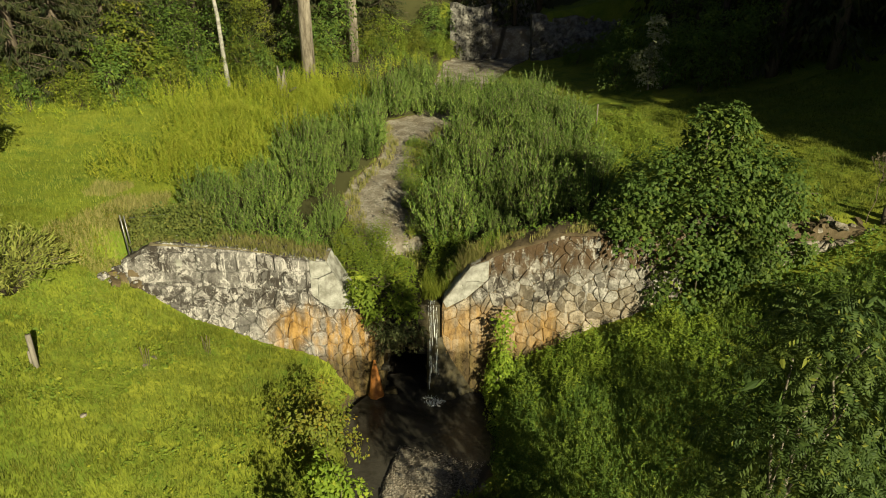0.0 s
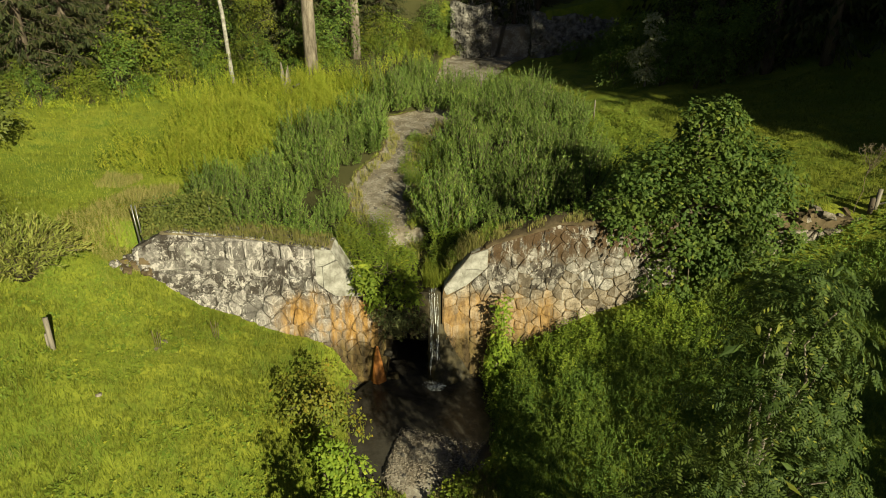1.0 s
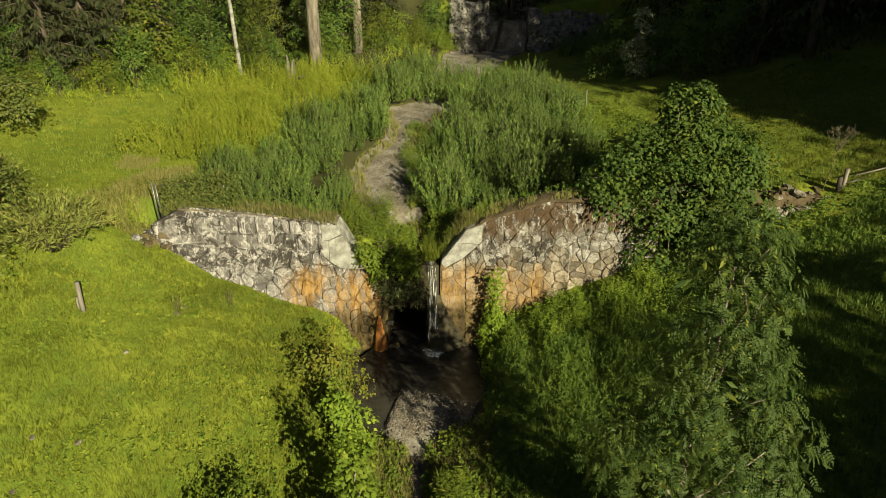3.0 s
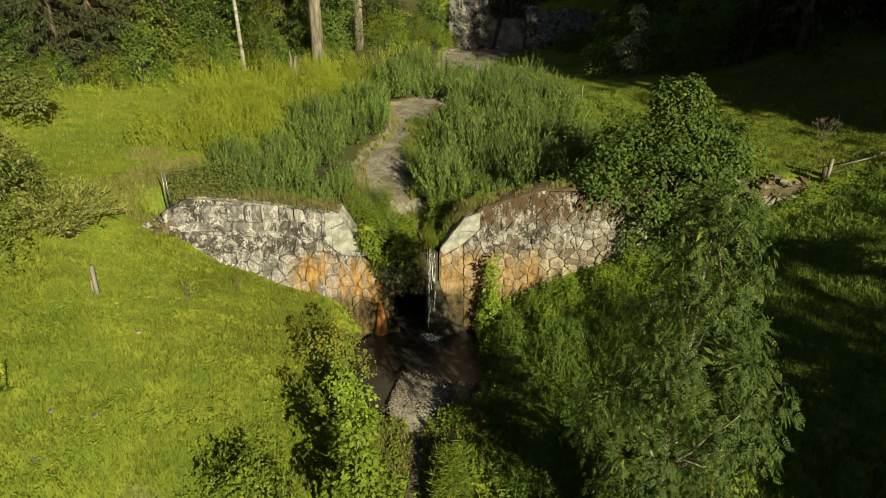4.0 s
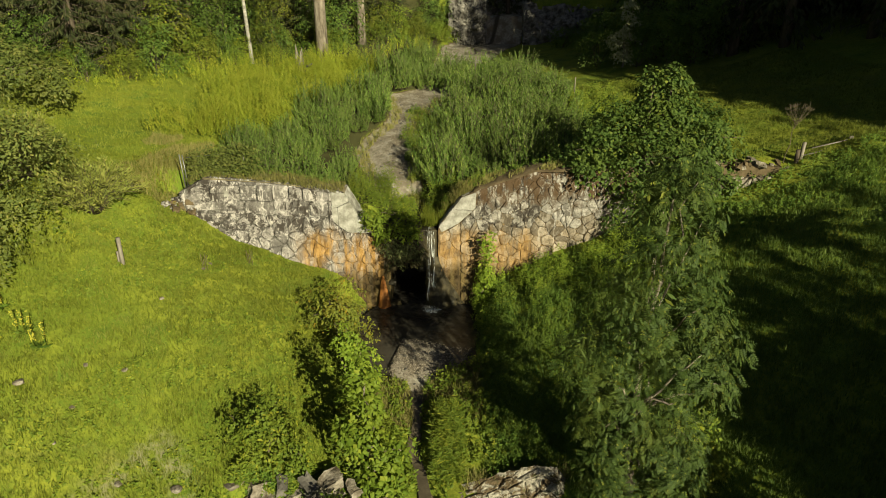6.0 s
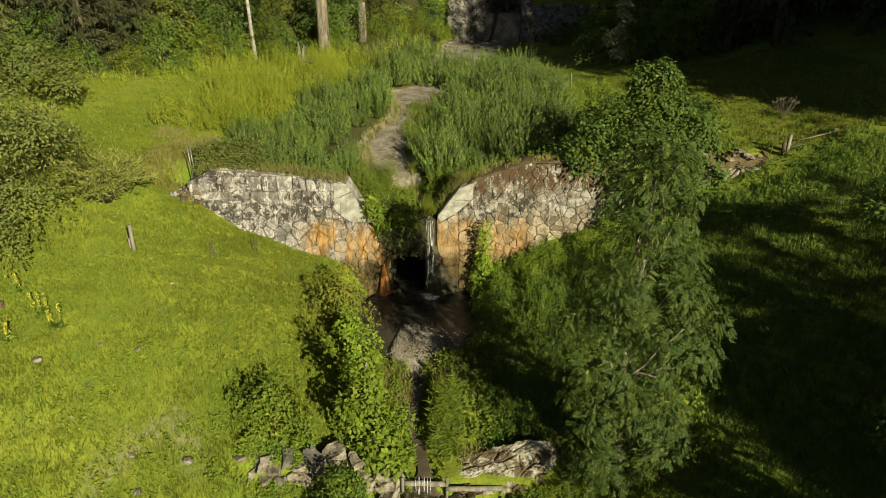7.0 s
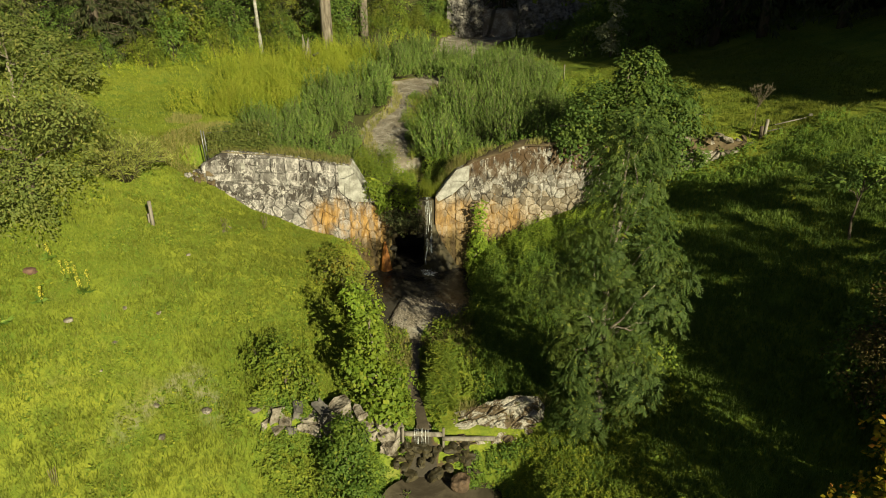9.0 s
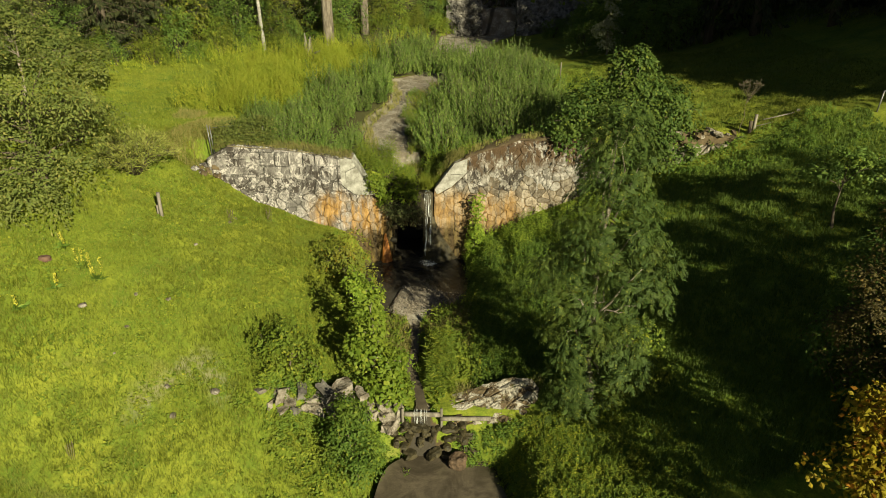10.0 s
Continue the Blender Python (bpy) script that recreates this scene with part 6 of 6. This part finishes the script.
herb_field("sill_herbs", "low green herbs by the wooden sill", 800, ((-5.8, 3.6, 7.2, 8.5), lambda x, y: off_bed(x, y, 0.1) & ((x < 0.2) | (y < 7.8))), 0.24, NETTLE, 10, (0.10, 0.05), seed=23)
grass_field("dry_patch_grass", "browning grass on the gravel bar", 1500, ((-2.2, 1.6, 11.4, 14.0), lambda x, y: off_bed(x, y, 0.05)), 0.25, DRYGRASS, 24, 5)
herb_field("brook_herbs", "bright herbs on the brook's banks", 1100, ((-3.4, 1.9, 8.7, 14.0), lambda x, y: off_bed(x, y, 0.06) & ((x < 0.7) | (y > 9.7))), 0.5, BRIGHT, 10, seed=18)
herb_field("dam_top_herbs", "grassy herbs hanging over the low dam's stones", 700, ((-6.0, -1.4, 8.1, 9.0), lambda x, y: waves(x, y, 0.8, 44) > 0.3), 0.4, BRIGHT, 10, (0.16, 0.05), seed=44)
grass_field("dry_bank_grass", "browning grass on the bank beside the railing", 1500, ((-13.6, -10.6, 19.2, 24.0), lambda x, y: waves(x, y, 0.5, 47) > 0.3), 0.28, DRYGRASS, 47, 6, 0.014)
herb_field("dry_bank_herbs", "rusty seeding herbs beside the railing", 260, ((-13.4, -10.9, 19.0, 21.5), lambda x, y: x < -10.9), 0.4, RUSTY, 9, (0.10, 0.035), seed=48)
grass_field("slab_tufts", "browning tufts on the bare rock slope", 160, ((0.8, 4.1, 8.95, 9.5), lambda x, y: patchy(x, y, 2.0, -0.2)), 0.3, DRYGRASS, 45, 6, 0.014)
herb_field("notch_herbs", "grassy herbs round the head of the fall", 520, ((-2.6, 1.0, 20.75, 23.0), lambda x, y: np.abs(x + 0.75) > 0.25), 0.42, BRIGHT, 10, (0.16, 0.03), seed=26)
grass_field("notch_grass", "tall grass tufts in the notch", 260, ((-0.75, 0.35, 20.0, 21.6), lambda x, y: x > -0.7), 0.55, BLADE, 38, 8, 0.014, lambda x, y: np.interp(x, [-0.7, 0.0, 0.4], [3.3, 3.35, 3.8]))
herb_field("crest_herbs", "light green herbs behind the notch", 700, ((-4.1, -2.0, 20.5, 23.5), lambda x, y: x < 0), 0.9, BRIGHT, 11, (0.16, 0.03), seed=19)
def flank_level(x, y):
    return np.interp(x, [0.0, 0.95, 1.7, 2.2], [3.45, 4.65, 4.95, 5.2])


grass_field("flank_grass", "pale yellow-green tufts behind the limewashed flank", 420, ((0.25, 2.1, 20.1, 20.9), lambda x, y: patchy(x, y, 2.4, -0.3)), 0.5, DRYGRASS, 36, 7, 0.014, flank_level)
herb_field("flank_herbs", "green herbs behind the limewashed flank", 150, ((0.1, 2.0, 20.2, 20.9), lambda x, y: x > 0), 0.5, BRIGHT, 9, (0.14, 0.03), seed=37, level=flank_level, upright=0.8)
herb_field("gate_herbs", "rough herbs by the broken wall", 1500, ((9.5, 19, 17.2, 20.4), lambda x, y: x > 0), 0.3, NETTLE, 9, (0.09, 0.05), seed=20)
herb_field("stake_herbs", "yellowing herbs beside the thicket", 1200, ((6.5, 11, 24, 36), lambda x, y: x > np.interp(y, [24, 36], [6.5, 7.5])), 0.6, BRIGHT, 10, (0.13, 0.04), seed=21, gaps=0.5)
herb_field("bed_herbs", "low plants on the gravel bar", 1500, ((-3.6, 0.8, 21.3, 34), lambda x, y: (x - np.interp(y, BED_Y, BED_X)) > np.interp(y, BED_Y, BED_W) * (-0.1 + 1.1 * waves(x, y, 0.5, 3))), 0.55, BRIGHT, 11, (0.13, 0.03), seed=22)
grass_field("bed_grass", "pale dry grass along the gravel", 420, ((-4.6, 0.6, 22.0, 37), lambda x, y: ~off_bed(x, y, 0.3) & off_bed(x, y, -0.35)), 0.4, DRYGRASS, 46, 7, 0.014)


# ---- fences, gate and small things ----
def stick(points, rad, mat, parent, name, sides=8, label=""):
    v, f = tube(points, rad, sides)
    return part(name, mesh_from(name, v, f, mat, True), parent, label)


def fence_post(x, y, tall, lean, rad=0.07, label="weathered grey wooden fence post"):
    thing = tagged(empty("fence_post", pose(x, y, hz(x, y))), label, "post")
    stick([(0, 0, -0.3), (lean * 0.5, 0, tall * 0.5), (lean, 0, tall)], [rad, rad, rad * 0.92], OLDWOOD, thing, "post", 7)
    return thing


fence_post(-11.5, 15.0, 1.05, 0.02, 0.08)
fence_post(-11.66, 15.05, 0.45, 0.02, 0.04, "short dark fence post beside a taller one")

gate = tagged(empty("field_gate", pose(15.6, 20.7, hz(15.6, 20.7))), "broken wooden field gate with two thin rails", "gate")
stick([(0, 0, -0.4), (0.03, 0, 0.75)], 0.08, OLDWOOD, gate, "post")
stick([(-0.2, -0.1, -0.4), (-0.24, -0.12, 0.45)], 0.09, BARK_DARK, gate, "post", label="dark rotten post")
stick([(2.1, 0.3, -0.3), (2.15, 0.3, 0.95)], 0.09, OLDWOOD, gate, "post")
stick([(0.1, 0, 0.18), (2.1, 0.3, 0.55)], 0.035, OLDWOOD, gate, "rail")
stick([(0.4, 0, 0.5), (2.1, 0.3, 0.8)], 0.03, OLDWOOD, gate, "rail")

wire_post = tagged(empty("wire_post", pose(20.2, 19.0, hz(20.2, 19.0))), "pale leaning wire post with a stay", "post")
stick([(0, 0, -0.3), (0.08, 0, 0.5), (0.12, 0, 0.95)], 0.035, METAL, wire_post, "post")
stick([(0.12, 0, 0.95), (0.3, 0, 0.86)], 0.03, METAL, wire_post, "stay")

stake = tagged(empty("stake", pose(8.45, 34.7, hz(8.45, 34.7))), "thin pale survey stake", "stake")
stick([(0, 0, -0.2), (0.0, 0, 1.2)], 0.04, OLDWOOD, stake, "pole")

railing = tagged(empty("pipe_railing", pose(-10.75, 19.75, 5.3)), "steel pipe railing overgrown with climbing leaves", "railing")
stick([(0, 0, -0.2), (-0.05, 0, 1.35)], 0.026, METAL, railing, "post")
stick([(0.10, 0.05, -0.2), (0.05, 0.05, 1.3)], 0.026, METAL, railing, "post")
stick([(2.5, 0.35, -0.2), (2.5, 0.35, 1.55)], 0.026, METAL, railing, "post")
for k in (0.35, 0.75, 1.15):
    stick([(0.12, 0.25, k), (2.5, 0.35, k + 0.2)], 0.02, METAL, railing, "rail")
pts = np.stack([rng.uniform(0.25, 3.0, 420), rng.uniform(0.0, 0.55, 420), rng.uniform(0.0, 1.4, 420)], 1)
pts[:, 2] += 0.09 * pts[:, 0]
v, f = clump_leaves(pts, 0.2, 14, 0.11, 0.08)
part("climber", mesh_from("climber", v, f, APPLE), railing, "dense green climbing leaves")

sign = tagged(empty("marker_plate", pose(-8.95, face_y(-8.95, 5.05) - 0.12, 5.05)), "small white marker plate on the wall", "sign")
bm = bmesh.new()
bmesh.ops.create_cube(bm, size=1.0)
bmesh.ops.scale(bm, vec=(0.2, 0.03, 0.26), verts=bm.verts[:])
bmesh.ops.bevel(bm, geom=bm.edges[:], offset=0.006, segments=1, affect="EDGES")
me = bpy.data.meshes.new("plate")
bm.to_mesh(me)
bm.free()
me.materials.append(LIME)
part("plate", me, sign)


def dry_shrub(x, y, tall):
    thing = tagged(empty("dry_umbel", pose(x, y, hz(x, y))), "dry brown seed-head plant with a spreading top", "plant")
    stick(bent((0, 0, -0.1), (0.15, 0, tall * 0.72), 0, 0.03, 5), np.linspace(0.018, 0.009, 5), DEADTWIG, thing, "stalk", 6)
    lines = []
    for i in range(26):
        a, d = rng.uniform(0, 6.28), rng.uniform(0.15, 0.55)
        tip = np.array((0.15 + d * math.cos(a), d * math.sin(a), tall * (1.02 - 0.15 * d)))
        lines.append(tube(bent((0.15, 0, tall * rng.uniform(0.6, 0.74)), tip, -0.05, 0.02, 4), np.linspace(0.007, 0.004, 4), 4))
        for j in range(3):
            lines.append(tube([tip, tip + rng.normal(size=3) * 0.06 + (0, 0, 0.06)], [0.005, 0.010], 4))
    v, f = join(lines)
    part("seed_head", mesh_from("seed_head", v, f, DEADTWIG), thing)


dry_shrub(15.0, 20.9, 2.5)

stump = tagged(empty("broken_stump", pose(-9.3, 37.3, hz(-9.3, 37.3) + 0.25)), "splintered pale tree stump", "stump")
for i in range(7):
    a = 6.28 * i / 7
    h = (0.8, 1.4, 0.9, 1.6, 1.0, 0.7, 1.2)[i]
    stick([(0.2 * math.cos(a), 0.2 * math.sin(a), -0.2), (0.19 * math.cos(a), 0.19 * math.sin(a), h * 0.6), (0.24 * math.cos(a), 0.24 * math.sin(a), h)], [0.15, 0.11, 0.015], OLDWOOD, stump, "splinter", 6)
stick([(0.2, -0.2, 0.1), (0.9, -0.5, 0.45)], [0.1, 0.05], OLDWOOD, stump, "root", 6)


def mullein(x, y, tall, spikes):
    thing = tagged(empty("mullein_plant", pose(x, y, hz(x, y))), "yellow-flowered mullein on the meadow", "plant", "mulleins on the meadow")
    for i in range(spikes):
        dx, dy = rng.uniform(-0.2, 0.2), rng.uniform(-0.1, 0.1)
        h = tall * rng.uniform(0.75, 1.1)
        stick([(dx, dy, 0), (dx * 1.3, dy, h)], [0.02, 0.012], NETTLE, thing, "stalk", 5)
        n = 60
        t = rng.uniform(0.35, 1.0, n)
        base = np.stack([dx + dx * 0.3 * t + rng.normal(size=n) * 0.02, dy + rng.normal(size=n) * 0.02, h * t], 1)
        v, f = leaf_quads(base, rng.normal(size=(n, 3)) + (0, 0, 0.2), 0.05, 0.04)
        part("flower_spike", mesh_from("flower_spike", v, f, PETAL), thing, "yellow flower spike")
    n = 26
    v, f = leaf_quads(np.zeros((n, 3)) + rng.normal(size=(n, 3)) * (0.08, 0.08, 0.02) + (0, 0, 0.06), rng.normal(size=(n, 3)) * (1, 1, 0.2) + (0, 0, 0.35), 0.28, 0.10)
    part("rosette", mesh_from("rosette", v, f, NETTLE), thing)


for x, y, h, k in ((-12.3, 10.75, 0.85, 3), (-12.9, 11.1, 0.85, 3), (-13.3, 9.85, 0.7, 2), (-13.85, 11.75, 0.6, 2), (-13.95, 8.75, 0.5, 1)):
    mullein(x, y, h, k)
for x, y in ((-10.7, 4.75), (-9.0, 16.2), (-7.7, 17.6)):
    thing = tagged(empty("dock_plant", pose(x, y, hz(x, y))), "dark dry dock stalk in the meadow", "plant", "dock stalks")
    for i in range(4):
        stick([(0.05 * i - 0.1, 0, 0), (0.08 * i - 0.15, 0.03, rng.uniform(0.4, 0.75))], [0.006, 0.012], DEADTWIG, thing, "stalk", 5)

placed_rock("earth_mound", "reddish bare earth mound in the grass", (-14.17, 10.95, hz(-14.17, 10.95)), (0.26, 0.2, 0.14), EARTH, 61, category="mound")
for i, (x, y, s) in enumerate(((-7.35, 7.7, 0.13), (-12.3, 9.5, 0.11), (-9.85, 10.8, 0.08), (-10.95, 10.65, 0.07), (-10.8, 9.3, 0.07), (-9.0, 16.6, 0.08), (-9.1, 16.2, 0.06), (-8.4, 6.6, 0.1), (-8.9, 7.6, 0.09), (-10.8, 8.2, 0.05), (-9.8, 13.9, 0.07))):
    placed_rock("field_stone", "pale stone lying in the meadow grass", (x, y, hz(x, y) + s * 0.2), (s * 1.3, s, s * 0.7), PALEROCK, 200 + i, 40 * i, group="stones in the meadow")
for i in range(40):
    y = rng.uniform(21.5, 38) if i < 30 else rng.uniform(13.2, 15.5)
    x = float(np.interp(y, BED_Y, BED_X) + rng.uniform(-1, 1) * np.interp(y, BED_Y, BED_W) * 0.95)
    s = rng.uniform(0.04, 0.11) if i < 30 else rng.uniform(0.04, 0.07)
    placed_rock("bed_stone", "rounded stone on the gravel bed", (x, y, hz(x, y) + s * 0.25), (s * 1.2, s, s * 0.6), DARKROCK, 260 + i, 37 * i, group="stones on the gravel")


def pebbles(name, label, n, where, seed, mat=PEBBLE):
    """Loose pebbles lying on the gravel."""
    g = np.random.default_rng(seed)
    (x0, x1, y0, y1), ok = where
    x, y = g.uniform(x0, x1, n * 4), g.uniform(y0, y1, n * 4)
    keep = ok(x, y)
    x, y = x[keep][:n], y[keep][:n]
    z = height(x, y)
    m = len(x)
    s = g.uniform(0.015, 0.05, m) ** 1.0
    a = g.uniform(0, 6.28, m)
    k = np.array([(1.2, 0), (0, 0.8), (-1.1, 0.1), (0.1, -0.9)])
    ring = np.stack([x[:, None] + s[:, None] * (k[:, 0] * np.cos(a)[:, None] - k[:, 1] * np.sin(a)[:, None]),
                     y[:, None] + s[:, None] * (k[:, 0] * np.sin(a)[:, None] + k[:, 1] * np.cos(a)[:, None]),
                     np.repeat((z + s * 0.1)[:, None], 4, 1)], -1)
    top = np.stack([x, y, z + s * 0.75], -1)[:, None]
    low = np.stack([x, y, z - s * 0.3], -1)[:, None]
    v = np.concatenate([ring, top, low], 1).reshape(-1, 3)
    f = np.array([(0, 1, 4), (1, 2, 4), (2, 3, 4), (3, 0, 4), (1, 0, 5), (2, 1, 5), (3, 2, 5), (0, 3, 5)])
    f = (f[None] + 6 * np.arange(m)[:, None, None]).reshape(-1, 3)
    return tagged(new(name, mesh_from(name, v, f, mat)), label, "pebbles", kind="stuff")


def on_bed(x, y, d=0.1):
    return np.abs(x - np.interp(y, BED_Y, BED_X)) < np.interp(y, BED_Y, BED_W) + d


pebbles("beach_pebbles", "grey pebbles on the pool's shore", 2600, ((-3.2, 1.5, 13.2, 17.0), lambda x, y: on_bed(x, y) & (height(x, y) > -0.16)), 31, WETPEBBLE)
pebbles("bed_pebbles", "grey pebbles on the dry stream bed", 3600, ((-4.2, 1.0, 22, 40), lambda x, y: on_bed(x, y)), 32)
pebbles("upper_pebbles", "pale pebbles below the upper dam", 900, ((-0.5, 8, 49, 57), lambda x, y: on_bed(x, y)), 33)
